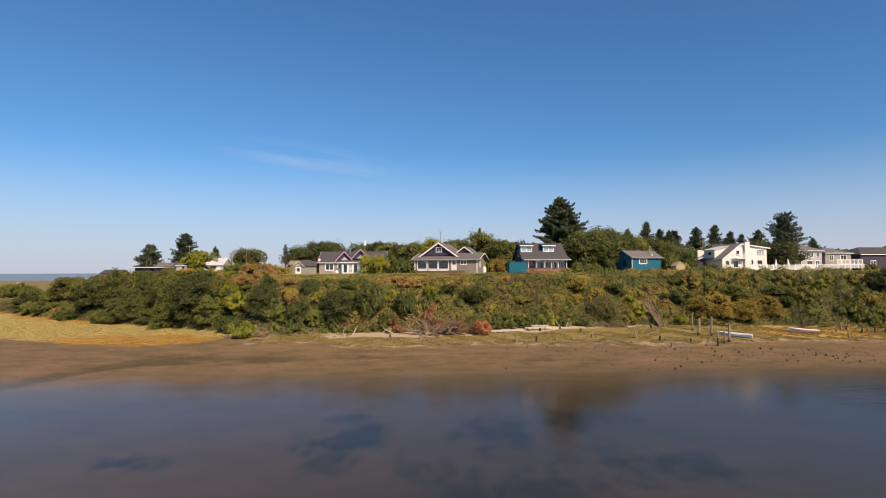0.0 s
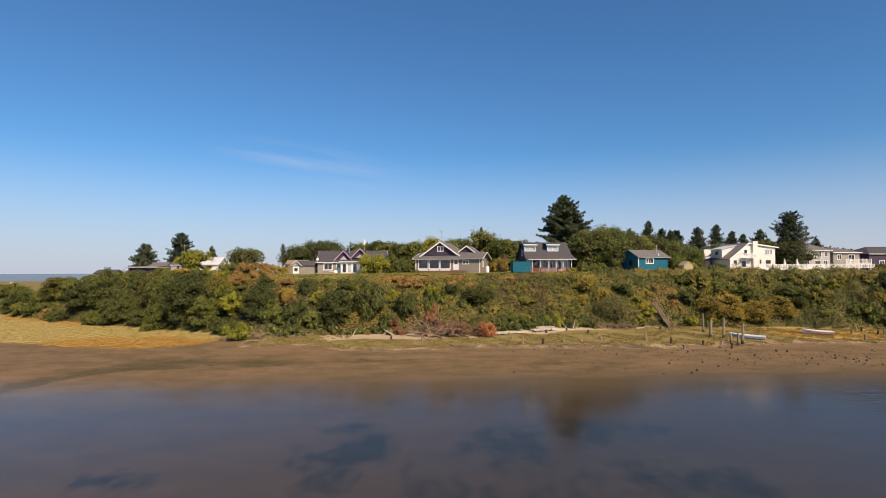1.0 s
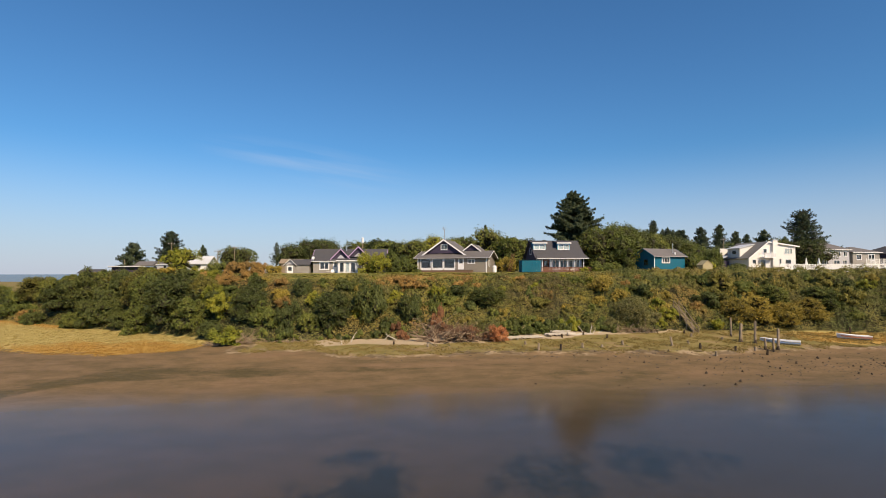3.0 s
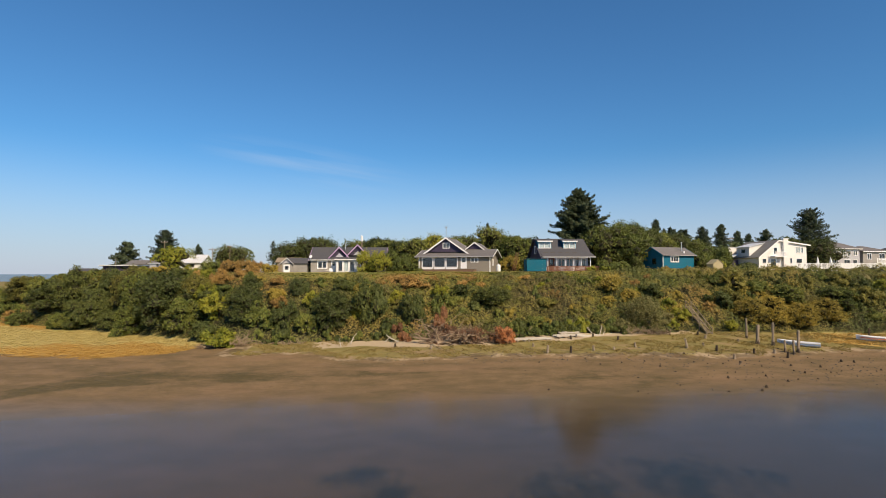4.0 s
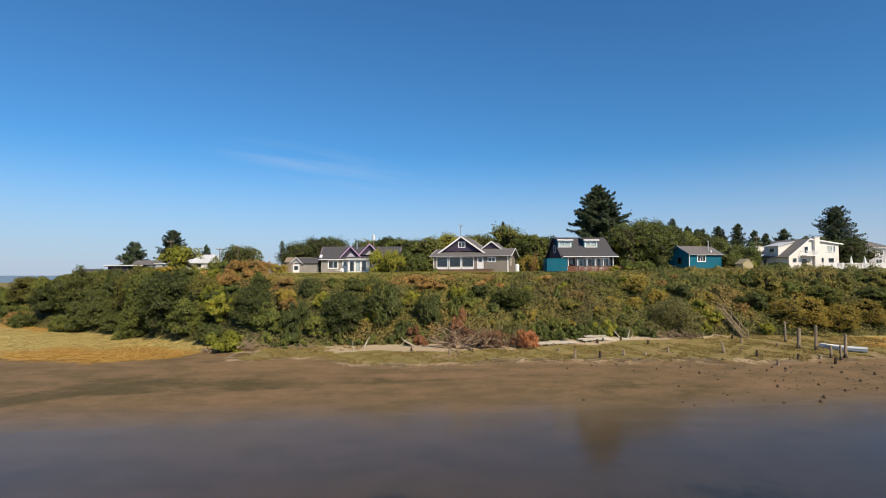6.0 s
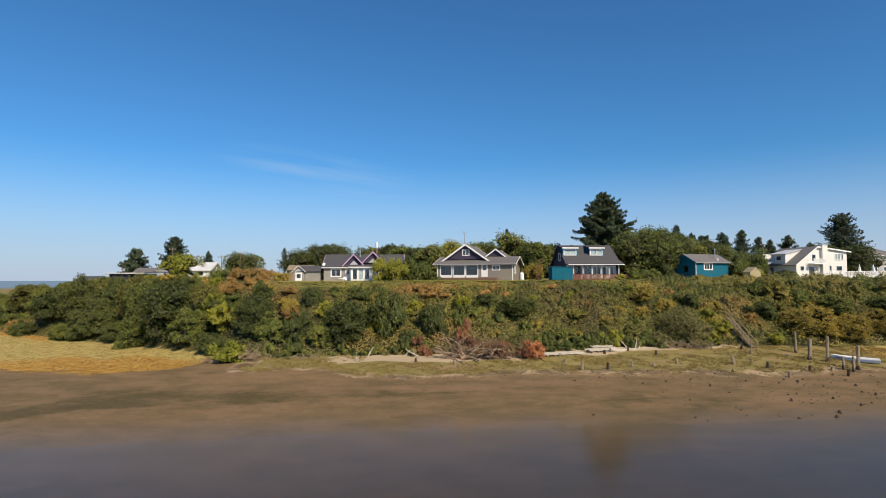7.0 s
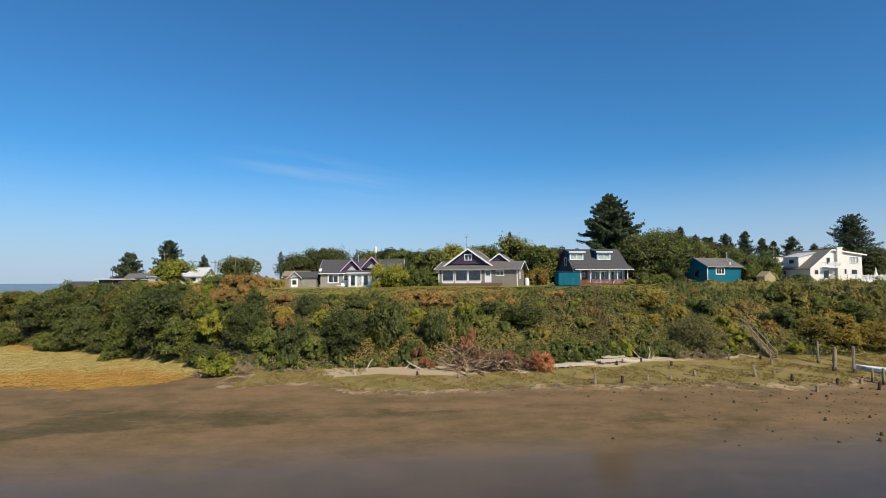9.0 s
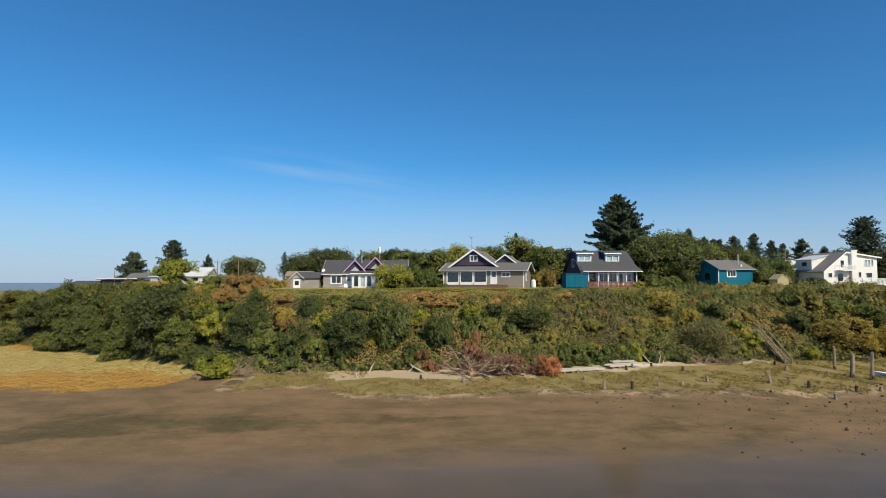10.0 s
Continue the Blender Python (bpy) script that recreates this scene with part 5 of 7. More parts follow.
def left_buildings():
    h = thing("metal_roof_house", spot(-57.6, 128.0, 11.2, 3), "low house with a bright white metal roof", "house")
    W, D = 6.4, 6.5
    wall(h, WHITE, "x", 0, 0.15, 0.2, W - 0.3, -0.6, 1.3, [(3.6, 4.8, 0.4, 1.1)])
    window(h, "x", 0, 3.6, 4.8, 0.4, 1.1, trim=0.08)
    wall(h, WHITE, "y", W - 0.45, 0.15, 0.15, D, -0.6, 1.3)
    wall(h, WHITE, "y", 0.2, 0.15, 0.15, D, -0.6, 1.3)
    wall(h, WHITE, "x", D, 0.15, 0.2, W - 0.3, -0.6, 1.3)
    gable_roof(h, -0.2, W, -0.4, D + 0.5, 1.3, 3.1, METALROOF, "u", 0.1, trim=WHITE, trim_w=0.16)
    for v in ((0.22, 0.34), (W - 0.44, W - 0.32)):
        bm = bmesh.new()
        prism(bm, [(0.15, 1.3), (D, 1.3), (D / 2 + 0.05, 2.9)], v[0], v[1], "y")
        part("gable_wall", bm, WHITE, h)
    for i in range(12):
        bm = bmesh.new()
        u = 0.1 + i * 0.53
        beam(bm, (u, -0.38, 1.34), (u, D / 2 + 0.03, 3.13), 0.04, 0.05)
        part("seam", bm, METALROOF, h)
    part("roof_vent", boxed((1.4, 2.1, 1.0, 1.6, 1.9, 2.5)), NAVY, h)
    g = thing("blue_shed", spot(-62.8, 129.5, 11.2, 6), "small blue-grey gabled outbuilding", "shed")
    wall(g, PALEGREY, "x", 0, 0.12, 0, 2.3, -0.6, 1.3, [(1.3, 1.8, 0.4, 1.0)])
    wall(g, NAVY, "y", 0, 0.12, 0.12, 3, -0.6, 1.3)
    wall(g, NAVY, "y", 2.18, 0.12, 0.12, 3, -0.6, 1.3)
    gable_roof(g, -0.3, 2.6, -0.3, 3.2, 1.3, 1.95, SHINGLE, "u", 0.1)
    gutter(g, -0.3, 2.6, -0.3, 1.32, WHITE, 0.12)
    f = thing("flat_roof_house", spot(-73.5, 131.0, 11.0, 0), "long low tan house with flat roof", "house")
    wall(f, NAVY, "x", 0, 0.15, 0, 7.2, -0.6, 0.95, [(3.8, 5.0, 0.2, 0.75)])
    wall(f, OLDWOOD, "y", 0, 0.15, 0.15, 6, -0.6, 0.95)
    wall(f, OLDWOOD, "y", 7.05, 0.15, 0.15, 6, -0.6, 0.95)
    bm = bmesh.new()
    slab(bm, [(-0.5, -0.6, 1.0), (7.6, -0.6, 1.35), (7.6, 6.3, 1.45), (-0.5, 6.3, 1.1)], 0.18)
    part("roof_slope", bm, PALESHINGLE, f, "pale flat roof")
    gutter(f, -0.5, 7.6, -0.62, 1.12, WHITE, 0.14)
    gable_roof(f, 3.4, 7.6, 2.2, 7.0, 1.2, 2.25, SHINGLE, "u", 0.12)
    t = thing("back_shed", spot(-32.4, 117.0, 10.3, 4), "weathered shed with a tan pitched roof behind the grey shed", "shed")
    wall(t, OLDWOOD, "x", 0.0, 0.1, 0.0, 4.0, -0.3, 2.1)
    wall(t, OLDWOOD, "y", 0.0, 0.1, 0.1, 3.0, -0.3, 2.1)
    wall(t, OLDWOOD, "y", 3.9, 0.1, 0.1, 3.0, -0.3, 2.1)
    gable_roof(t, -0.3, 4.3, -0.3, 3.3, 2.1, 3.0, OLDWOOD, "u", 0.1)
    k = thing("far_cabin", spot(-103.0, 165.0, 8.0, 0), "dark brown cabin roof showing over the thicket", "cabin")
    wall(k, OLDWOOD, "x", 0, 0.15, 0, 5.5, -3.2, 2.6)
    wall(k, OLDWOOD, "x", 4.4, 0.15, 0, 5.5, -3.2, 2.6)
    gable_roof(k, -0.4, 5.9, -0.4, 5, 2.6, 3.7, DARKSHINGLE, "u", 0.12)


def utility_pole(x, y, z, high, arm=True, r=0.09, label="weathered timber utility pole"):
    p = thing("utility_pole", spot(x, y, z, 8), label, "pole", "utility poles")
    bm = bmesh.new()
    tube(bm, [(0, 0, -0.5), (0, 0, high * 0.5), (0.02, 0, high)], [r, r * 0.9, r * 0.75], 9)
    part("shaft", bm, OLDWOOD, p)
    if arm:
        part("crossarm", boxed((-0.7, 0.7, -0.14, -0.05, high - 0.5, high - 0.38)), OLDWOOD, p)
        for u in (-0.6, 0.0, 0.6):
            part("insulator", boxed((u - 0.04, u + 0.04, -0.13, -0.05, high - 0.375, high - 0.22)), STEEL, p)
    return p


bungalow()
purple_house()
garden_shed()
dormer_house()
teal_cottage()
white_house()
right_houses()
left_buildings()
a = utility_pole(-17.2, 122.0, 10.4, 6.2, False, 0.15, "stout pale pole with a light on top behind the cottage")
bm = bmesh.new()
tube(bm, [(0.02, 0, 6.15), (0.02, 0, 6.3), (0.02, 0, 7.2), (0.02, 0, 7.35)], [0.12, 0.24, 0.24, 0.1], 10)
part("lamp_housing", bm, WHITE, a, "white lamp housing")
utility_pole(-49.5, 129.0, 10.3, 5.4)
utility_pole(-57.5, 160.0, 10.4, 7.5)
utility_pole(-70.8, 131.0, 10.2, 3.4, False, 0.08, "short pale pole beside the low house")
utility_pole(-60.5, 131.0, 10.4, 7.0)
a = utility_pole(-0.4, 128.0, 10.4, 9.6, False, 0.05, "thin aerial mast with spread rods behind the bungalow")
for u, q in ((-0.55, 0.5), (-0.25, 0.75), (0.3, 0.7), (0.6, 0.45)):
    bm = bmesh.new()
    beam(bm, (0, 0, 9.2), (u, 0.1, 9.25 + q), 0.035, 0.035)
    part("rod", bm, OLDWOOD, a)

utility_pole(66.0, 140.0, 10.6, 8.0)


# ---- plants ----
def leaf_mesh(name, pts, nrm, size, material, rng, slim=0.6, fold=0.18, toss=0.34):
    """Small pointed sprigs, one at each point, roughly facing its normal."""
    k = len(pts)
    nrm = nrm / (np.linalg.norm(nrm, axis=1)[:, None] + 1e-9) + rng.normal(0, toss, (k, 3))
    nrm /= np.linalg.norm(nrm, axis=1)[:, None] + 1e-9
    a = np.cross(nrm, rng.normal(0, 1, (k, 3)))
    a /= np.linalg.norm(a, axis=1)[:, None] + 1e-9
    b = np.cross(nrm, a)
    s = (size * rng.uniform(0.6, 1.35, k))[:, None]
    v = np.empty((k, 3, 3))
    v[:, 0] = pts - a * s * 0.5 - b * s * slim * 0.35
    v[:, 1] = pts + b * s * slim * 0.65 + nrm * s * fold
    v[:, 2] = pts + a * s * 0.5 - b * s * slim * 0.35
    return sheet_mesh(name, v, material)


def sheet_mesh(name, v, material):
    k, c = v.shape[:2]
    me = bpy.data.meshes.new(name)
    me.vertices.add(k * c)
    me.vertices.foreach_set("co", v.reshape(-1).astype(np.float32))
    me.loops.add(k * c)
    me.loops.foreach_set("vertex_index", np.arange(k * c, dtype=np.int32))
    me.polygons.add(k)
    me.polygons.foreach_set("loop_start", np.arange(0, k * c, c, dtype=np.int32))
    me.update(calc_edges=True)
    me.materials.append(material)
    return me


def ball(rng, k, up=-0.35):
    """k unit vectors, none pointing further down than up."""
    d = rng.normal(0, 1, (k * 3, 3))
    d /= np.linalg.norm(d, axis=1)[:, None]
    return d[d[:, 2] > up][:k]


def waves(rng, count, lo, hi, dims):
    """Random waves, for clumps of no regular size: wave vectors, phases and weights."""
    k = rng.normal(0, 1, (count, dims))
    k *= (math.tau / np.exp(rng.uniform(math.log(lo), math.log(hi), count)) / np.linalg.norm(k, axis=1))[:, None]
    return k, rng.uniform(0, math.tau, count), 1.0 / math.sqrt(count / 2)


def wave_sum(w, p):
    k, ph, g = w
    return np.sum(np.cos(p @ k.T + ph), 1) * g


def wave_slope(w, p):
    k, ph, g = w
    return -(np.sin(p @ k.T + ph) @ k) * g


def lobed(rng, lobes, count, clump=0.3, depth=0.16):
    """Points and normals over the outside of a heap of lobes (x, y, z, r), broken up into clumps."""
    area = lobes[:, 3] ** 2
    wv = waves(rng, 22, clump * 0.7, clump * 4.0, 3)
    P, N = [], []
    for (x, y, z, r), c in zip(lobes, (count * area / area.sum()).astype(int) + 1):
        d = ball(rng, c)
        o = np.array((x, y, z))
        swell = 1.0 + depth * wave_sum(wv, o + d * r)
        p = o + d * (r * swell * (1.08 - 0.36 * rng.random(len(d)) ** 1.5 + 0.3 * (rng.random(len(d)) < 0.1) * rng.random(len(d))))[:, None] * np.array((1, 1, 0.95))
        inside = np.zeros(len(p), bool)
        for X, Y, Z, R in lobes:
            inside |= np.sum((p - (X, Y, Z)) ** 2, 1) < (0.62 * R) ** 2
        P.append(p[~inside])
        g = wave_slope(wv, o + d * r)
        g -= np.sum(g * d, 1)[:, None] * d
        nn = d - 1.1 * depth * r * g
        nn /= np.linalg.norm(nn, axis=1)[:, None]
        N.append(nn[~inside] + np.array((0, 0, 0.15)))
    return np.concatenate(P), np.concatenate(N)


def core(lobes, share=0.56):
    """Solid dark blobs inside the lobes, added to darken leaf gaps and stop light."""
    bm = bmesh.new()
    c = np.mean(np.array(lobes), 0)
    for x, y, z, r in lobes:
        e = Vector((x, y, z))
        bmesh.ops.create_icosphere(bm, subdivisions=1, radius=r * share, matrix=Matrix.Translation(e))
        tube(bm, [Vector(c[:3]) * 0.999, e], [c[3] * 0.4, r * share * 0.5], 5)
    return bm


def stems(rng, count, high, spread, r=0.05):
    bm = bmesh.new()
    for _ in range(count):
        a, d = rng.uniform(0, math.tau), rng.uniform(0.3, 1) * spread
        top = Vector((math.cos(a) * d, math.sin(a) * d, high * rng.uniform(0.7, 1)))
        foot = Vector((math.cos(a) * d * 0.15, math.sin(a) * d * 0.15, -0.3))
        mid_p = foot.lerp(top, 0.5) + Vector((rng.normal(0, 0.12), rng.normal(0, 0.12), 0.1)) * high * 0.4
        tube(bm, [foot, mid_p, top], [r, r * 0.7, r * 0.25], 5)
    return bm


def shrub(material, seed, label, name="shrub", tall=1.15, count=1500, size=0.27, lobes_n=13, group="bluff shrubs", radius=1.9, bare=False):
    """A shrub one unit in radius and `tall` high, built at the origin, to stand at about `radius` metres; size: a sprig's length in metres."""
    rng = np.random.default_rng(seed)
    L = []
    for i in range(int(lobes_n * 1.7)):
        a, d = rng.uniform(0, math.tau), math.sqrt(rng.uniform(0, 1)) * 0.78
        r = rng.uniform(0.15, 0.34)
        top = tall * math.sqrt(max(0.05, 1.0 - 0.85 * d * d)) - r
        L.append((math.cos(a) * d, math.sin(a) * d, rng.uniform(0.05, 1.0) * max(0.12, top), r))
    P, N = lobed(rng, np.array(L), count, 0.6 / radius, 0.24)
    k = P[:, 2] > -0.05
    P, N = P[k], N[k]
    ob = thing(name, pose(0, 0, 0), label, "shrub", group)
    part("stem", stems(rng, 6, tall * 0.7, 0.6, 0.02), BARK, ob)
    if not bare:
        part("shade_core", core(L), GAPSHADE, ob)
    f = new("foliage", leaf_mesh("foliage", P, N, size / radius, material, rng))
    f.parent = ob
    return ob


def stand(ob, x, y, s, turn, sink=0.15, high=1.0):
    """Where a plant of scale s stands on the land."""
    return Matrix.Translation((x, y, float(land(x, y)) - sink)) @ Matrix.Rotation(turn, 4, "Z") @ Matrix.Diagonal((s, s, s * high, 1))


def plant_all(kind_obs, places, rng):
    """Copies of a few plants at all the places; the plants themselves take the first ones."""
    spots = [stand(None, x, y, r, rng.uniform(0, math.tau), 0.2, high) for x, y, r, high in places]
    for i, m in enumerate(spots[len(kind_obs):]):
        copy_thing(kind_obs[int(rng.integers(len(kind_obs)))], m)
    for ob, m in zip(kind_obs, spots):
        ob.matrix_basis = m


KINDS = {
    "willow": (WILLOW, "rounded green willow shrub on the bluff slope"),
    "dark": (DARKLEAF, "dense dark green shrub on the bluff slope"),
    "lime": (LIMELEAF, "yellow-green leafy shrub on the bluff slope"),
    "ochre": (OCHRELEAF, "ochre yellow autumn shrub on the bluff slope"),
    "olive": (OLIVELEAF, "olive yellow-green shrub on the bluff slope"),
    "orange": (ORANGELEAF, "orange-brown autumn shrub on the bluff slope"),
    "russet": (RUSSET, "withered russet shrub at the bluff foot"),
    "grey": (GREYLEAF, "half-bare grey-brown shrub on the bluff slope"),
}
# (x, y, radius, height), in metres
HEROES = {
    "willow": [(8.6, 88.4, 1.4, 1.6), (10.9, 89.0, 1.5, 1.7), (13.2, 89.8, 1.3, 1.5), (16.2, 91.2, 1.2, 1.4), (19.4, 91.8, 1.1, 1.3), (22.0, 91.6, 1.3, 1.6), (-51.5, 104.5, 3.2, 7.0), (-84.0, 134.5, 2.8, 2.8), (-65.0, 120.0, 2.6, 2.6), (-92.0, 137.0, 3.0, 3.6), (-105.0, 140.0, 3.6, 4.6), (-70.0, 123.5, 2.2, 2.2), (-26.6, 90.0, 2.2, 3.8), (-20.4, 89.6, 1.6, 3.4),
               (-0.7, 94.2, 2.0, 2.4), (21, 101.6, 1.6, 1.9), (52.5, 99.5, 3.0, 3.4), (60, 99.0, 3.0, 3.4), (11.5, 91.4, 1.8, 2.0), (8.6, 90.4, 1.5, 1.9), (-32.4, 101.5, 2.2, 3.6), (-2.5, 92.5, 1.6, 3.0)],
    "dark": [(-44.4, 98.8, 5.0, 9.6), (-61.3, 107.4, 3.5, 6.6), (-67.5, 114.5, 4.0, 8.0), (-60.5, 113.0, 3.0, 8.0), (-75.5, 118.0, 3.8, 6.6), (-30.4, 97.2, 3.0, 5.6), (-23.0, 96.5, 2.3, 3.6), (-29.6, 91.8, 2.7, 5.4), (-23.4, 90.0, 2.0, 4.3), (-17.0, 90.4, 3.2, 5.6), (-11.6, 91.0, 2.61, 7.0), (-5.6, 90.8, 1.9, 5.0),
             (-23.3, 88.4, 1.3, 2.6), (-16.3, 97.0, 2.0, 2.8), (5.8, 95.2, 3.0, 2.8), (1.2, 96.0, 2.2, 2.2), (40.5, 97.5, 2.4, 2.8), (31, 99.0, 2.2, 2.2)],
    "lime": [(-8.2, 94.6, 1.5, 2.2), (-13.6, 92.0, 1.4, 2.6), (-34.6, 94.5, 2.4, 4.6), (-30.4, 85.4, 2.3, 3.0), (-41.2, 107, 1.4, 2.0), (-38.2, 99.5, 1.8, 3.4), (-79.5, 136.0, 2.4, 2.6), (-60.5, 122.0, 2.0, 2.2), (-20.0, 93.6, 1.8, 3.0), (23.8, 101.2, 1.4, 1.7), (35.9, 101.7, 1.0, 1.3),
             (33.5, 94.3, 1.5, 2.0), (32.8, 96.2, 1.2, 1.8), (40.2, 93, 1.4, 1.9), (-1.8, 95.5, 1.5, 2.4), (14.5, 99.0, 1.3, 1.5)],
    "orange": [(-11.4, 98.2, 1.3, 1.5), (-7.6, 99.6, 1.4, 1.2), (-4.8, 100.6, 1.3, 1.1), (-4.4, 97.6, 1.4, 1.6), (-0.6, 100.4, 1.4, 1.2), (1.4, 98.6, 1.2, 1.3), (5.0, 101.0, 1.3, 1.1), (12.0, 102.0, 1.2, 1.1), (-33.0, 106.5, 1.6, 2.0), (-27.0, 98.3, 2.3, 3.6), (-38.5, 106.5, 2.2, 3.0), (-35.0, 104.0, 1.9, 3.0), (-6.3, 97.5, 1.9, 2.4), (-9.4, 100.3, 1.8, 1.6), (-3.0, 99.6, 1.9, 1.8), (2.9, 100.2, 1.7, 1.5), (9.5, 101.4, 1.2, 1.3),
               (39.1, 96.4, 1.4, 1.8), (-25.0, 93.0, 1.4, 2.4)],
    "olive": [(-54.2, 107.8, 3.2, 7.0), (-71.0, 119.5, 3.6, 6.0), (-88.0, 129.0, 4.6, 7.0), (-57.0, 112.0, 2.6, 3.4), (-98.0, 141.0, 3.6, 4.4), (-75.0, 126.5, 2.6, 2.8), (-40.5, 100.5, 2.6, 5.0), (-12.8, 93.5, 1.8, 3.2), (14.0, 95.0, 2.0, 2.0), (43.0, 99.0, 2.2, 2.6)],
    "ochre": [(-26, 94.3, 1.6, 2.6), (-13.4, 96.0, 1.6, 2.4), (25, 99.4, 2.3, 2.7), (27.4, 97.2, 1.8, 2.4),
              (23.4, 96.2, 1.4, 2.0), (44.8, 95.6, 2.6, 3.8), (48.4, 95.9, 3.0, 4.2), (52.2, 95.6, 2.7, 3.8), (57.0, 96.5, 2.8, 3.6), (35.2, 98.6, 1.2, 1.6)],
    "russet": [(-7.6, 88.6, 1.1, 2.2), (-0.8, 87.8, 1.5, 2.5), (3.2, 87.4, 1.4, 2.2), (-6.7, 87.4, 1.0, 1.6), (-2.6, 85.6, 0.8, 1.1), (-1.4, 89.2, 1.3, 3.8), (5.3, 85.6, 0.9, 1.5), (2.6, 86.4, 1.2, 2.2), (1.0, 86.8, 1.0, 1.8) ],
    "grey": [(-16.8, 95.0, 1.5, 2.2), (27.6, 92.3, 3.2, 5.0), (24.0, 91.5, 1.9, 2.4), (30.4, 93.0, 1.8, 2.4), (3.9, 86.6, 1.2, 2.0)],
}


def skyline(x):
    """How high the thicket may stand along the crest."""
    return np.interp(x, [-130, -112, -100, -90, -83, -76, -55, -41, -34, -31, -27, -12, 13, 34, 48, 60, 71, 80, 92],
                     [4.5, 6.4, 8.0, 9.9, 10.9, 11.5, 11.6, 11.6, 11.2, 10.4, 10.0, 10.05, 10.2, 10.7, 10.9, 10.6, 10.5, 11.0, 12.0]) + 0.7 * np.sin(x * 0.9) * np.clip((-40 - x) / 8, 0, 1)


def bluff_shrubs():
    rng = np.random.default_rng(7)
    places = {k: [] for k in HEROES}
    taken = []

    def put(k, x, y, r, tall, share=1.0):
        room = (float(skyline(x)) - float(land(x, y)) + 0.1) * share
        if tall > room:
            r *= max(0.55, room / tall)
            tall = room
        if tall < 0.6:
            return False
        places[k].append((x, y, r, tall))
        taken.append((x, y, r))
        return True
    for k, v in HEROES.items():
        for x, y, r, tall in v:
            put(k, x, y, r, tall)
    # a low fringe that hides the foot of the bank
    for x in np.arange(-27.5, 31.5, 1.15):
        if -2.5 < x < 5.5:
            continue
        k = ("dark", "willow", "dark", "willow", "grey")[int(rng.integers(5))] if x < 8 else ("willow", "dark", "lime", "grey", "willow")[int(rng.integers(5))]
        r = rng.uniform(0.55, 0.9) if x < 8 else rng.uniform(0.8, 1.2)
        put(k, float(x) + rng.normal(0, 0.3), float(bank_foot(x)) + rng.uniform(-0.5, 0.9), r, r * rng.uniform(1.2, 1.9))
    # the rest fill the slope: dark willows to the west, low shrubs among brambles in the middle, olive thicket to the east
    tries = total = 0
    while total < 190 and tries < 12000:
        tries += 1
        x = rng.uniform(-110, 92)
        q = rng.uniform(0.0, 1.0)
        y = float(bank_foot(x)) + (rng.uniform(-1.2, 1.2) if x < -30 else 0.9) + q * 15.0
        west, east = x < -17, x > 42
        r = (rng.uniform(1.8, 3.1) if q < 0.45 else rng.uniform(1.3, 2.3)) if west else rng.uniform(1.4, 2.5) if east else rng.uniform(0.6, 1.2)
        if -12 < x < 42 and rng.random() < 0.45:
            continue
        if 33.4 < x < 37.6 and q < 0.7:
            continue
        if any((x - X) ** 2 + (y - Y) ** 2 < (0.70 * (r + R)) ** 2 for X, Y, R in taken):
            continue
        if x < -75:
            w = [0.32, 0.26, 0.02, 0.02, 0.28, 0.02, 0, 0.08]
        elif west:
            w = [0.40, 0.34, 0.03, 0.03, 0.13, 0.03, 0, 0.04] if q < 0.65 else [0.16, 0.05, 0.18, 0.13, 0.22, 0.20, 0, 0.06]
        elif east:
            w = [0.34, 0.18, 0.02, 0.08, 0.18, 0.0, 0, 0.20]
        else:
            w = [0.24, 0.20, 0.12, 0.10, 0.16, 0.12, 0, 0.06]
        k = list(KINDS)[int(rng.choice(8, p=w))]
        total += put(k, x, y, r, r * rng.uniform(1.1, 1.8), rng.uniform(0.62, 1.0) if west else 1.0)
    for i, (k, (material, label)) in enumerate(KINDS.items()):
        sparse = k in ("russet", "grey")
        name = k + "_shrub" if k in ("willow", "russet") else "shrub"
        for lo, hi, about, n, lobes_n, size, tall in ((0.0, 1.35, 1.1, 4600, 9, 0.17, 1.2), (1.35, 2.6, 2.0, 8600, 16, 0.19, 1.4), (2.6, 9.0, 4.0, 24000, 38, 0.26, 1.8)):
            here = [(x, y, r, high / (tall * r)) for x, y, r, high in places[k] if lo <= r < hi]
            if not here:
                continue
            obs = [shrub(material, 100 + 20 * i + j + int(7 * about), label, name, tall, int(n * (0.6 if sparse else 1.0)), size, lobes_n, radius=about, bare=sparse)
                   for j in range(min(3, len(here)))]
            plant_all(obs, here, rng)


def rust_shrub():
    ob = shrub(REDLEAF, 333, "rust-red withered shrub beside the dead brush heap", "russet_shrub", 1.2, 4200, 0.15, 12, radius=1.5, bare=True)
    ob.matrix_basis = stand(ob, 6.5, 85.0, 1.5, 0.7, 0.15, 1.45)


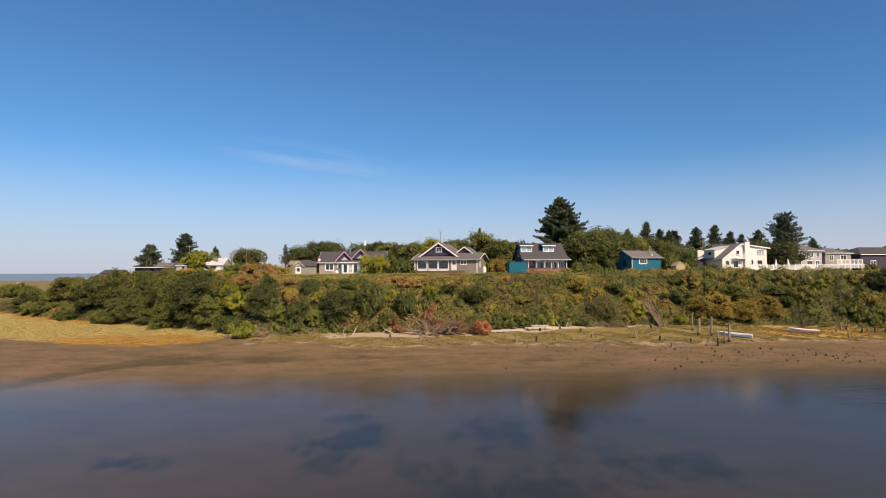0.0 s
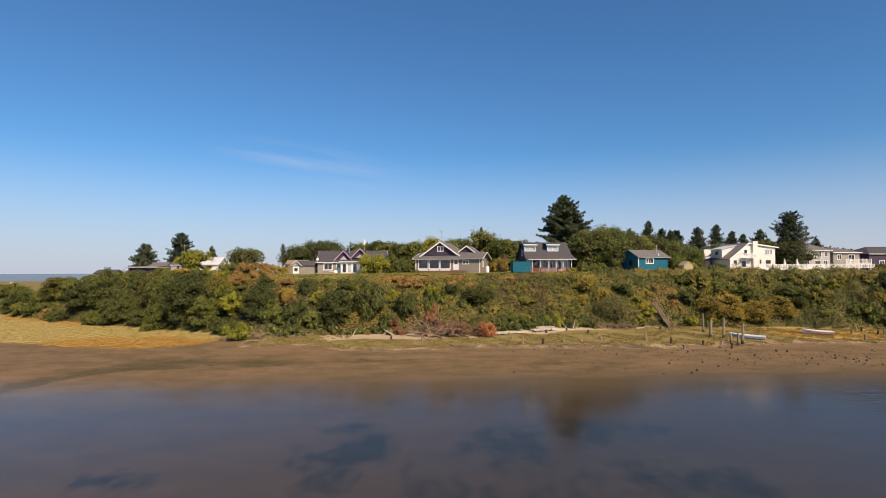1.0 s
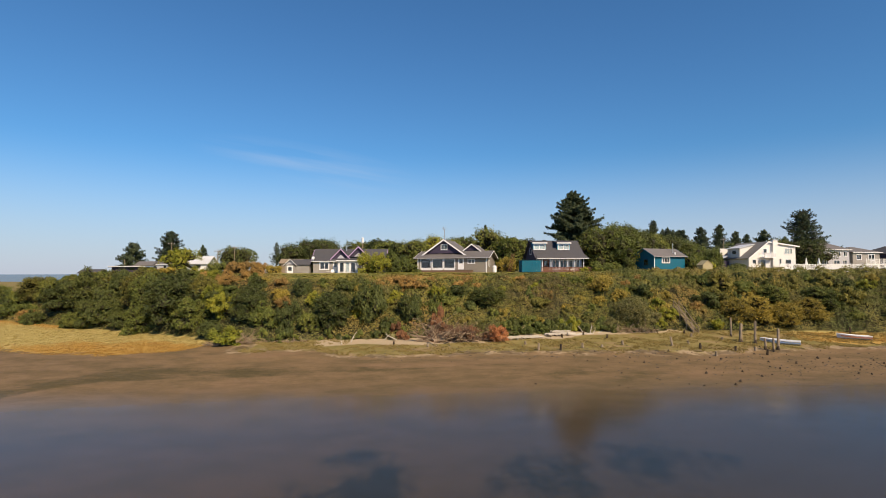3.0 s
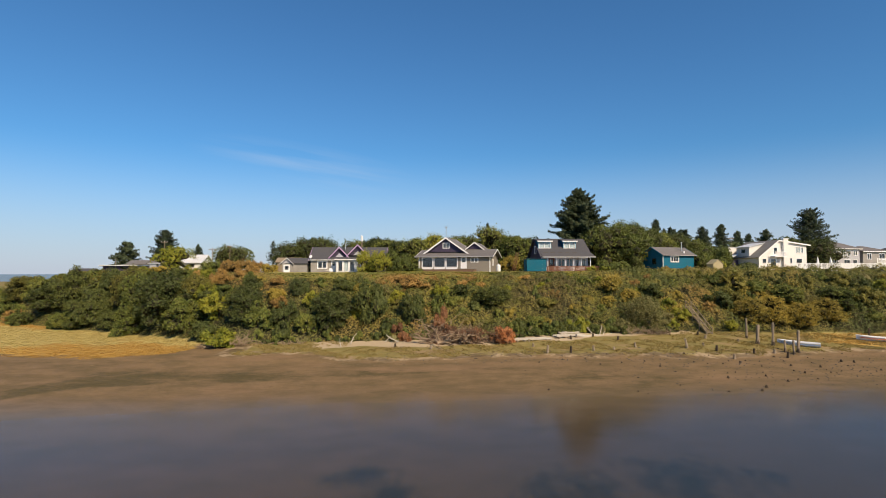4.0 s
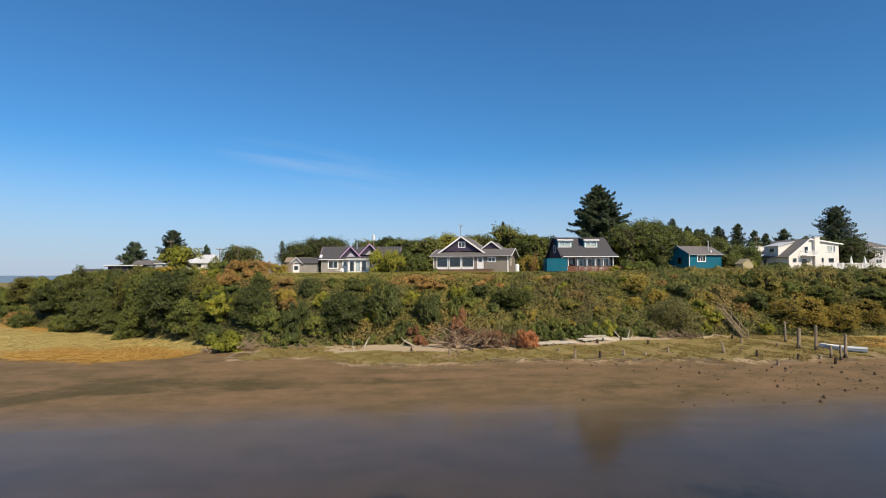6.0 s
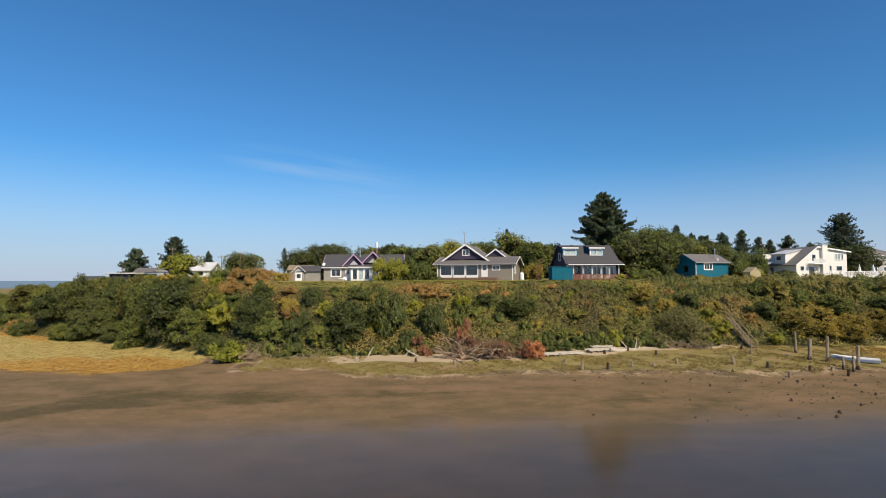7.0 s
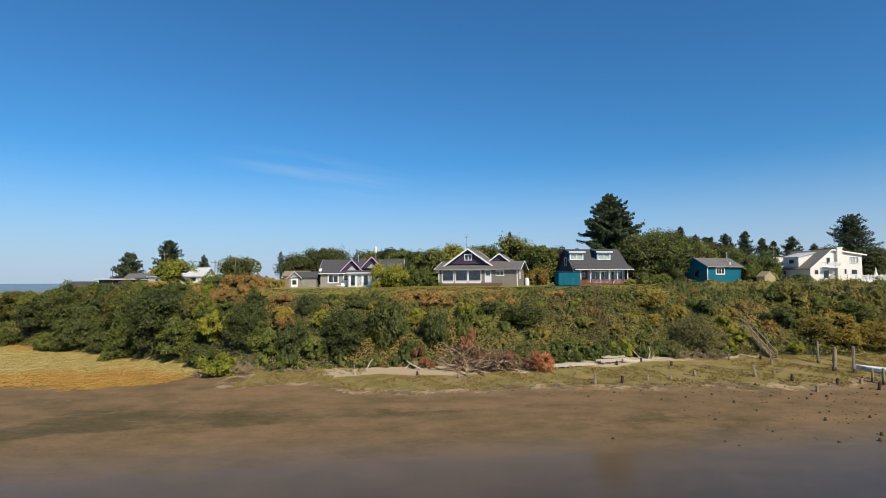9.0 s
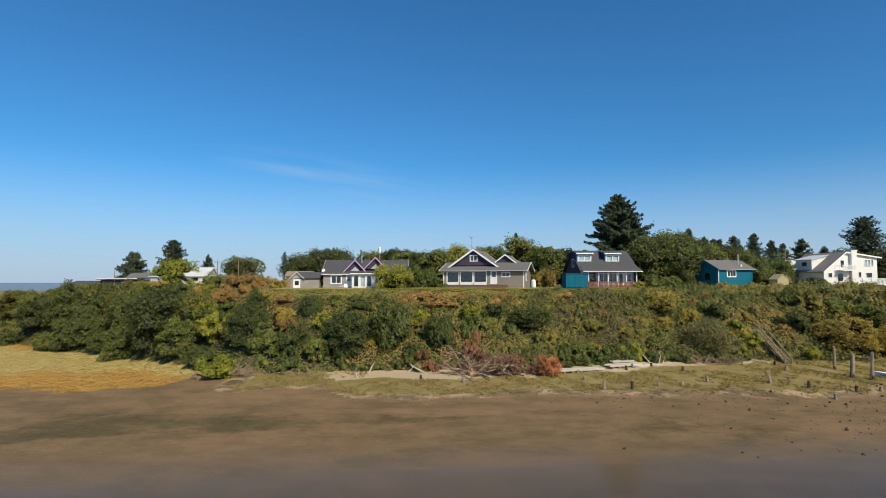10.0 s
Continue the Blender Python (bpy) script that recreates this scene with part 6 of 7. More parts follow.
def bramble_thicket():
    """The tangle that covers the slope between the shrubs."""
    rng = np.random.default_rng(11)
    small, large = waves(rng, 50, 0.5, 1.8, 2), waves(rng, 16, 3.0, 9.0, 2)

    def heap(X, Y):
        p = np.stack([X, Y * 1.2], 1)
        return np.clip(0.75 + 0.16 * wave_sum(small, p) + 0.34 * wave_sum(large, p), 0.06, 2.2)
    k = 380000
    x = rng.uniform(-125, 100, k)
    keep = rng.random(k) < np.where((x < -17) | (x > 75), 0.5, 1.0)
    x = x[keep]
    k = len(x)
    yb = bank_foot(x)
    y = yb - 0.3 + rng.uniform(0, 1, k) ** 0.9 * 16.1
    q = np.maximum(y - yb, 0.0) / 15
    lump = heap(x, y) * np.clip(q * 6 + 0.35, 0.15, 1) * np.clip((1.06 - q) * 5, 0.2, 1)
    lump *= np.where((x > -30) & (x < 28) & (q > 0.78), 0.3, 1.0) * np.where((x > -13) & (x < 11) & (q > 0.8), 0.4, 1.0)
    lump *= np.where(x < -17, 0.45, 1.0) + 0.3 * (x > 45)
    lump = np.where((x > 34) & (x < 37) & (q < 0.5), 0.08, lump)
    z = land(x, y) + lump * (1.06 - 0.5 * rng.random(k) ** 1.5)
    e = 0.2

    def top(X, Y):
        return land(X, Y) + heap(X, Y)
    nrm = np.stack([-(top(x + e, y) - top(x - e, y)) / (2 * e), -(top(x, y + e) - top(x, y - e)) / (2 * e), np.ones(k)], 1)
    nrm /= np.linalg.norm(nrm, axis=1)[:, None]

    def drift(*spots):
        f = np.zeros(k)
        for X, Q, rx, rq, g in spots:
            f = np.maximum(f, g * np.exp(-((x - X) / rx) ** 2 - ((q - Q) / rq) ** 2))
        return f + 0.10 * wave_sum(large, np.stack([x, y], 1)) * (f > 0.15) > rng.uniform(0.1, 1.0, k)
    dry = drift((-7.5, 0.80, 4.5, 0.16, 1.1), (-27.5, 0.72, 2.2, 0.22, 0.9), (3.0, 0.88, 3.0, 0.10, 0.9), (-34.0, 0.85, 4.0, 0.2, 0.9), (15.0, 0.5, 6.0, 0.35, 0.15), (38.5, 0.4, 1.8, 0.2, 0.6), (-5.0, 0.15, 1.6, 0.12, 0.8))
    gold = drift((25.8, 0.68, 1.9, 0.22, 1.0), (33.4, 0.28, 1.6, 0.2, 0.9), (20.0, 0.95, 3.0, 0.08, 0.6), (49.0, 0.35, 7.0, 0.25, 0.9), (-1.0, 0.55, 2.0, 0.12, 0.4)) & ~dry
    green = drift((-1.0, 0.5, 4.0, 0.3, 0.8), (4.0, 0.66, 3.0, 0.2, 0.8), (22.5, 0.35, 3.5, 0.3, 0.8), (-19.0, 0.8, 3.5, 0.16, 0.8), (10.0, 0.2, 3.0, 0.15, 0.8), (56.0, 0.6, 9.0, 0.3, 0.5)) & ~dry & ~gold
    brown = drift((15.0, 0.5, 7.0, 0.45, 0.95), (9.0, 0.75, 3.0, 0.18, 0.6), (24.0, 0.85, 5.0, 0.15, 0.5)) & ~dry & ~gold & ~green
    rest = ~(dry | gold | green | brown)
    pts = np.stack([x, y, z], 1)
    for m, name, material, label in ((rest, "bramble_thicket", BRAMBLE, "green and brown bramble tangle covering the bluff slope"),
                                     (dry, "dry_brambles", ORANGELEAF, "dry orange-brown bramble drifts near the crest"),
                                     (green, "green_creeper", OLIVELEAF, "fresh green creeper drifts on the bluff slope"),
                                     (brown, "brown_brambles", BROWNBRAMBLE, "olive-brown bramble drifts on the bluff slope"),
                                     (gold, "golden_creeper", OCHRELEAF, "golden yellow creeper drifts on the bluff slope")):
        tagged(new(name, leaf_mesh(name, pts[m], nrm[m], 0.195, material, rng, 0.75, toss=0.24)), label, "brambles", kind="stuff")


def broadleaf(material, seed, high, wide, label, name="tree", size=0.31, count=14000, trunk=0.28, lobes_n=64):
    """A broad-leaved tree: trunk, limbs, and a crown of many clumps with gaps."""
    rng = np.random.default_rng(seed)
    ob = thing(name, pose(0, 0, 0), label, "tree")
    L, bm = [], bmesh.new()
    bh = high * 0.30
    tube(bm, [(0, 0, -0.4), (0.05, 0, bh * 0.6), (0, 0.08, bh), (0.1, 0, high * 0.55)], [trunk * 1.25, trunk, trunk * 0.85, trunk * 0.35], 8, 0.06, random)
    for i in range(lobes_n):
        a, f = rng.uniform(0, math.tau), rng.uniform(0, 1)
        z = high * (0.10 + 0.76 * f ** 0.85)
        reach = wide / 2 * (0.30 + 0.62 * math.sin(math.pi * min(0.9, 0.18 + 0.75 * f))) * math.sqrt(rng.uniform(0.1, 1))
        r = wide * rng.uniform(0.12, 0.21)
        p = (math.cos(a) * reach, math.sin(a) * reach, min(z, high - r))
        L.append((*p, r))
        if i % 2 == 0:
            b = Vector((0, 0, bh * rng.uniform(0.8, 1.3)))
            e = Vector(p)
            tube(bm, [b, b.lerp(e, 0.5) + Vector((0, 0, 0.12 * high * rng.uniform(0, 0.6))), e], [trunk * 0.4, trunk * 0.25, trunk * 0.08], 5)
    part("trunk", bm, BARK, ob)
    part("shade_core", core(L, 0.55), GAPSHADE, ob)
    P, N = lobed(rng, np.array(L), count, 0.9, 0.2)
    f = new("crown", leaf_mesh("crown", P, N, size, material, rng))
    f.parent = ob
    return ob


def conifer(seed, high, wide, label, name="fir_tree", size=0.5, dense=1.0, bare=0.12, ragged=0.3, material=None, full=0.72):
    """A fir or spruce: whorls of drooping boughs set with needle sprays, ragged in outline."""
    rng = np.random.default_rng(seed)
    ob = thing(name, pose(0, 0, 0), label, "tree")
    bm = bmesh.new()
    tr = high * 0.018
    tube(bm, [(0, 0, -0.5), (0.02 * high * rng.normal(0, 0.3), 0, high * 0.5), (0, 0, high)], [tr * 1.3, tr * 0.8, 0.02], 8)
    P, N = [], []
    z = high * bare
    while z < high * 0.985:
        f = (z - high * bare) / (high * (1 - bare))
        prof = (0.78 + 0.22 * math.sin(min(1, f * 3.2) * math.pi / 2)) * (1 - f) ** full
        for _ in range(int(rng.integers(5, 8))):
            a = rng.uniform(0, math.tau)
            ln = max(0.25, wide / 2 * prof * rng.uniform(1 - 1.5 * ragged, 1 + ragged * 0.4))
            d = np.array((math.cos(a), math.sin(a), 0))
            rise = rng.uniform(0.0, 0.30) + 0.35 * f
            tip = np.array((0, 0, z)) + d * ln + np.array((0, 0, ln * rise))
            if ln > high * 0.06:
                tube(bm, [(0, 0, z), tuple((np.array((0, 0, z)) + tip) / 2 + np.array((0, 0, 0.04 * ln))), tuple(tip)], [tr * 0.28, tr * 0.18, tr * 0.05], 4)
            k = max(6, int(ln / size * 11 * dense))
            t = rng.uniform(0.15, 1.0, k) ** 0.75
            p = np.array((0, 0, z)) + (tip - np.array((0, 0, z))) * t[:, None]
            side = np.array((-d[1], d[0], 0))
            spread = ln * 0.32 * (1.15 - t)
            p += side * (rng.uniform(-1, 1, k) * spread)[:, None]
            p[:, 2] += rng.normal(0, 0.42 * size, k) - 0.10 * size - 0.12 * np.abs(rng.normal(0, 1, k)) * size
            P.append(p)
            N.append(np.tile(np.array((0, 0, 1.0)) + 0.5 * d, (k, 1)))
        z += max(size, 0.023 * high) * rng.uniform(0.55, 1.05) * (1.1 - 0.4 * f)
    part("trunk", bm, BARK, ob)
    P, N = np.concatenate(P), np.concatenate(N)
    f = new("crown", leaf_mesh("crown", P, N, size, material or FIRLEAF, rng, 0.5, 0.12))
    f.parent = ob
    return ob


def put_tree(ob, x, y, turn=0.0, z=None):
    ob.matrix_basis = pose(x, y, float(land(x, y)) if z is None else z, 0, 0, turn)


def trees():
    put_tree(conifer(1, 17.3, 19.0, "tall ragged dark spruce behind the dormer house", size=0.36, dense=2.4, bare=0.03, ragged=0.42, full=0.72), 27.6, 128.6)
    put_tree(conifer(2, 18.2, 15.5, "tall open spruce with bare lower boughs behind the cream house", size=0.5, dense=0.8, bare=0.14, ragged=0.38, full=0.45), 106.5, 172.0)
    for x, y, hgt, wd, m, s in ((31.5, 122.0, 9.2, 9.0, WILLOW, 3), (36.5, 126.0, 9.8, 9.5, WILLOW, 4), (41.5, 130.0, 9.2, 9.0, DARKLEAF, 5),
                                (36.0, 119.5, 7.0, 7.5, WILLOW, 8), (46.5, 134.0, 8.4, 9.0, WILLOW, 9), (52.0, 138.0, 8.0, 9.0, DARKLEAF, 10), (58.0, 142.0, 7.4, 9.0, WILLOW, 11), (18.5, 137.0, 7.4, 8.0, DARKLEAF, 12), (86.7, 141.0, 7.6, 9.0, DARKLEAF, 6), (82.5, 146.0, 8.6, 8.0, DARKLEAF, 7)):
        put_tree(broadleaf(m, s, hgt, wd, "full green broad-leaved tree behind the houses"), x, y, 40 * s)
    # trees behind the bungalow and the purple cottage
    for x, y, hgt, wd, m, s in ((-7.5, 134.0, 7.6, 7.5, WILLOW, 21), (-2.5, 141.0, 8.9, 8.0, LIMELEAF, 22), (5.2, 142.0, 8.4, 8.0, WILLOW, 23),
                                (9.6, 135.5, 10.2, 8.0, WILLOW, 24), (14.5, 131.0, 8.0, 6.0, WILLOW, 25), (-13.5, 138.0, 7.2, 6.5, WILLOW, 26),
                                (-18.5, 150.0, 8.0, 7.5, DARKLEAF, 27), (-25.0, 165.0, 8.5, 9.0, DARKLEAF, 28),
                                (-33.5, 160.0, 8.8, 10.0, DARKLEAF, 29),
                                (-61.0, 170.0, 8.2, 9.0, DARKLEAF, 32), (-38.5, 149.0, 7.6, 8.0, DARKLEAF, 46), (-30.5, 147.0, 8.4, 9.0, DARKLEAF, 47), (-35.0, 153.0, 8.6, 9.0, DARKLEAF, 48),
                                (-10.5, 136.5, 7.2, 7.0, DARKLEAF, 33), (0.8, 138.0, 7.6, 7.0, WILLOW, 34), (3.0, 146.0, 8.6, 8.0, DARKLEAF, 35),
                                (12.4, 136.0, 8.2, 7.0, WILLOW, 36), (-15.5, 141.0, 7.8, 7.0, DARKLEAF, 37), (-21.5, 156.0, 8.0, 8.0, WILLOW, 38)):
        put_tree(broadleaf(m, s, hgt, wd, "bushy green tree behind the houses", size=0.35, count=9500), x, y, 25 * s)
    put_tree(conifer(40, 10.8, 12.5, "dark wind-shaped fir by the low houses", size=0.5, dense=1.2, bare=0.05, ragged=0.3, full=0.55), -107.5, 200.0, z=10.0)
    put_tree(conifer(41, 14.6, 13.0, "dark ragged fir by the low houses", size=0.5, dense=1.1, bare=0.08, ragged=0.35, full=0.5), -94.6, 200.0, z=10.0)
    put_tree(conifer(42, 11.0, 8.0, "slender dark fir by the low houses", size=0.6, dense=1.0, bare=0.08, ragged=0.35), -92.0, 220.0, z=10.0)
    put_tree(conifer(43, 8.6, 4.6, "thin sparse young fir behind the thicket", size=0.4, dense=0.3, bare=0.3, ragged=0.5), -46.0, 160.0)
    put_tree(conifer(44, 11.4, 3.4, "slim fir top over the bungalow trees", size=0.5, dense=0.9, bare=0.2, ragged=0.35), 9.4, 140.0)
    put_tree(broadleaf(LIMELEAF, 45, 5.4, 6.8, "spreading yellow-green tree before the white-roofed house", size=0.34, count=5200, trunk=0.2, lobes_n=20), -53.9, 122.0)
    for x, y, hgt, wd, s in ((84.5, 230, 21.0, 12, 65), (79.0, 237, 18.5, 10, 66), (89.5, 228, 18.0, 10, 67), (137, 300, 24, 17, 51), (147.5, 301, 25.5, 16, 52), (155.5, 300, 22, 13, 53), (162.5, 302, 20.5, 14, 54), (170.5, 300, 22.5, 19, 55),
                             (118, 290, 22, 10, 56), (113.5, 292, 22.5, 11, 57), (108, 260, 19.5, 13, 58), (122, 265, 17.5, 11, 59), (101, 240, 18, 11, 60),
                             (167, 250, 15, 10, 61), (182, 300, 19, 12, 62), (94, 230, 16.5, 11, 63), (128, 250, 15.5, 12, 64)):
        put_tree(conifer(s, hgt, wd, "distant dark conifer behind the houses", size=0.62, dense=1.0, bare=0.04, ragged=0.42, full=0.62), x, y, 30 * s)


def garden_bushes():
    rng = np.random.default_rng(3)
    def bush(material, x, y, r, high, label, seed, count=1700):
        ob = shrub(material, seed, label, "garden_bush", 1.15, int(max(count * 1.6, 1400 * r * r)), 0.19, 14, "garden bushes", r)
        ob.matrix_basis = stand(ob, x, y, r, rng.uniform(0, 6), 0.15, high)
    bush(LIMELEAF, -13.2, 107.6, 3.1, 1.45, "round yellow-green garden bush beside the cottage", 201, 2200)
    bush(WILLOW, -9.2, 110.6, 2.6, 1.6, "dense green garden bush beside the bungalow", 202, 2200)
    bush(WILLOW, -7.0, 113.5, 1.7, 1.1, "dense green garden bush beside the bungalow", 203)
    bush(DARKLEAF, -5.4, 110.6, 0.7, 1.0, "low dark bush at the bungalow deck", 204, 900)
    bush(OCHRELEAF, 11.8, 118.0, 2.1, 1.35, "olive yellow bush between two houses", 205, 2000)
    bush(WILLOW, 10.2, 119.5, 1.6, 1.3, "green bush between two houses", 206)
    bush(WILLOW, 47.7, 117.0, 2.4, 1.3, "green bush beside the teal cottage", 207, 2000)
    bush(LIMELEAF, 49.6, 114.5, 1.5, 1.2, "yellow-green bush beside the teal cottage", 208)
    bush(WILLOW, 53.5, 122.0, 3.0, 1.5, "large green bush before the cream house", 209, 2200)
    bush(DARKLEAF, 56.5, 116.5, 1.8, 0.8, "dark green bush before the cream house", 210, 2200)
    bush(ORANGELEAF, 38.2, 110.5, 0.9, 1.0, "small orange bush at the teal cottage corner", 211, 900)
    bush(DARKLEAF, 35.0, 116.5, 1.7, 1.5, "dark shrub beside the teal cottage", 212)
    bush(LIMELEAF, 24.5, 108.5, 1.0, 1.0, "low green bush at the deck end", 213, 1000)
    bush(LIMELEAF, 27.0, 109.0, 1.1, 0.9, "low yellow-green bush at the deck end", 214, 1000)
    bush(WILLOW, 27.6, 110.0, 1.8, 1.0, "green bush at the deck end", 228)
    bush(WILLOW, 30.4, 112.0, 1.9, 1.0, "green bush at the deck end", 229)
    for i, (x, y, r, m, tone) in enumerate(((-66.5, 122.5, 2.2, OLIVELEAF, "olive"), (-62.5, 121.0, 2.4, WILLOW, "green"), (-58.6, 120.0, 2.1, OLIVELEAF, "olive"), (-55.0, 118.4, 2.4, WILLOW, "green"),
                                         (-50.6, 118.0, 2.2, OLIVELEAF, "olive"), (-46.6, 115.5, 2.1, LIMELEAF, "yellow-green"), (-71.5, 127.0, 2.4, WILLOW, "green"), (-78.0, 131.5, 2.4, OLIVELEAF, "olive"))):
        bush(m, x, y - 1.0, r, max(0.3, (11.55 - float(land(x, y - 1.0))) / (1.15 * r)), tone + " bush on the crest before the low houses", 240 + i)
    bush(GREYLEAF, 95.5, 123.0, 1.8, 1.2, "grey-green bush at the railing's end", 215)
    bush(DARKLEAF, 78.8, 98.5, 3.6, 1.0, "large dark green bush on the bluff edge", 216, 2600)
    bush(DARKLEAF, 84.0, 98.0, 3.8, 1.0, "large dark green bush on the bluff edge", 217, 2600)
    bush(OCHRELEAF, 73.5, 95.5, 2.6, 1.0, "ochre bush on the bluff edge", 218)
    bush(ORANGELEAF, -34.5, 108.5, 2.0, 1.1, "orange-brown shrub on the crest beside the shed", 219)
    bush(OCHRELEAF, -31.6, 109.2, 1.6, 1.0, "ochre shrub on the crest beside the shed", 220)
    bush(ORANGELEAF, -38.0, 109.5, 2.4, 1.1, "orange-brown shrub on the crest", 221)
    bush(WILLOW, -42.5, 111.5, 2.2, 1.1, "green shrub on the crest", 222)
    bush(LIMELEAF, -66.0, 124.5, 1.3, 1.0, "yellow-green shrub before the low house", 223)
    bush(LIMELEAF, -94.0, 146.0, 2.0, 0.6, "yellow-green shrub on the far crest", 224)
    bush(DARKLEAF, -99.0, 147.0, 1.9, 0.7, "dark green shrub on the far crest", 225)
    bush(WILLOW, -150.0, 195.0, 4.5, 1.0, "lone dark shrub on the marsh", 226)
    bush(WILLOW, -139.0, 176.0, 4.0, 1.1, "lone green shrub on the marsh edge", 227)


def far_woods():
    """Low woods that close the view behind the houses."""
    rng = np.random.default_rng(5)
    P, N = [], []
    for i in range(205):
        x, y = rng.uniform(-75, 330), rng.uniform(170, 420)
        r = rng.uniform(3.5, 6.0)
        tall = rng.uniform(6.0, 9.6) * (0.8 + y / 900)
        g = float(land(x, y))
        L = np.array([(x + rng.normal(0, r * 0.45), y + rng.normal(0, r * 0.45), g + tall * rng.uniform(0.05, 0.85), r * rng.uniform(0.38, 0.6)) for _ in range(9)])
        p, nn = lobed(rng, L, 620, 2.0, 0.12)
        P.append(p)
        N.append(nn)
    me = leaf_mesh("far_woods", np.concatenate(P), np.concatenate(N), 1.15, FARWOOD, rng)
    tagged(new("far_woods", me), "green mixed woods far behind the houses", "woods", kind="stuff")


def blades(name, x, y, high, lean, width, material, rng, per=4):
    """Tufts of grass: slim upright blades, a few at each spot."""
    k = len(x) * per
    X, Y = np.repeat(x, per) + rng.normal(0, 0.09, k), np.repeat(y, per) + rng.normal(0, 0.09, k)
    Z = land(X, Y) - 0.02
    h = high * rng.uniform(0.5, 1.2, k) if np.isscalar(high) else np.repeat(high, per) * rng.uniform(0.5, 1.2, k)
    a = rng.uniform(0, math.tau, k)
    w = width * rng.uniform(0.6, 1.3, k)
    v = np.empty((k, 3, 3))
    v[:, 0] = np.stack([X - np.cos(a) * w, Y - np.sin(a) * w, Z], 1)
    v[:, 1] = np.stack([X + np.cos(a) * w, Y + np.sin(a) * w, Z], 1)
    v[:, 2] = np.stack([X + rng.normal(0, lean, k) * h, Y + rng.normal(0, lean, k) * h, Z + h], 1)
    return sheet_mesh(name, v, material)


def grasses():
    rng = np.random.default_rng(9)
    x = rng.uniform(-27, 78, 33000)
    f = rng.uniform(0.54, 1.0, len(x))
    y = water_edge(x) + f * (bank_foot(x) - water_edge(x))
    m = (rolling(x, y, 1.9, 6.0) + 0.6 * rolling(x, y, 0.7, 2.0) > -0.1) & ~((f > 0.865) & (x > -14) & (x < 30)) & (f + 0.05 * rolling(x, y, 2.0, 2.0) > 0.66 + grass_shift(x))
    x, y = x[m], y[m]
    tagged(new("shore_grass", blades("shore_grass", x, y, 0.15, 0.5, 0.05, SHOREGRASS, rng)), "short olive and straw shore grass", "grass", kind="stuff")
    x = rng.uniform(-125, -31, 40000)
    f = rng.uniform(0.57, 1.02, len(x))
    y = water_edge(x) + f * (bank_foot(x) - water_edge(x))
    m = f + 0.03 * rolling(x, y, 3.1, 1.0) > 0.61 + np.interp(x, [-50, -40, -35, -32], [0.0, 0.04, 0.14, 0.34])
    x, y = x[m], y[m]
    rusty = marsh_rust(x, y) + rng.normal(0, 0.2, len(x)) > 0.5
    x2 = rng.uniform(50, 74, 5000)
    y2 = bank_foot(x2) - rng.uniform(0, 7, len(x2))
    m2 = np.abs(x2 - 61) + rng.normal(0, 1.5, len(x2)) < 11
    xr, yr = np.concatenate([x[rusty], x2[m2]]), np.concatenate([y[rusty], y2[m2]])
    tagged(new("rusty_marsh_grass", blades("rusty_marsh_grass", xr, yr, 0.09, 1.6, 0.06, RUSTGRASS, rng)), "orange-brown marsh grass along the mud's edge", "grass", kind="stuff")
    tagged(new("marsh_grass", blades("marsh_grass", x[~rusty], y[~rusty], 0.09, 1.6, 0.06, MARSHGRASS, rng)), "pale straw and olive marsh grass", "grass", kind="stuff")
    x = rng.uniform(-14, 34, 14000)
    y = bank_foot(x) + rng.uniform(12.6, 21.5, len(x))
    m = ~((x > -7) & (x < 9.5) & (y > 109.0 - (x + 6) * 0.26)) & ~((x > 11) & (y > 107))
    tagged(new("lawn", blades("lawn", x[m], y[m], 0.13, 0.4, 0.04, LAWNGRASS, rng)), "rough mown lawn on the bluff crest", "grass", kind="stuff")


bluff_shrubs()
rust_shrub()
bramble_thicket()
trees()
garden_bushes()
far_woods()
grasses()


# ---- along the shore ----
def ground_at(x, y):
    return float(land(x, y))


def piling(x, y, high, r, material, label, seed, lean=0.03, name="piling", group="old pilings"):
    rng = random.Random(seed)
    p = thing(name, spot(x, y, ground_at(x, y), rng.uniform(0, 360)), label, "piling", group)
    bm = bmesh.new()
    lx, ly = rng.gauss(0, lean) * high, rng.gauss(0, lean) * high
    tube(bm, [(0, 0, -0.4), (lx * 0.1, ly * 0.1, 0.08), (lx * 0.5, ly * 0.5, high * 0.5), (lx * 0.93, ly * 0.93, high * 0.93), (lx, ly, high)],
         [r * 1.15, r * 1.1, r, r * 0.95, r * 0.6], 9, 0.2, rng)
    part("shaft", bm, material, p)
    if high > 1.2:
        bm = bmesh.new()
        tube(bm, [(0, 0, -0.02), (lx * 0.2, ly * 0.2, 0.18), (lx * 0.28, ly * 0.28, 0.5)], [r * 1.3, r * 1.25, r * 1.06], 9, 0.14, rng)
        part("weed_collar", bm, STUMPWOOD, p, "dark weed-grown foot")
    return p


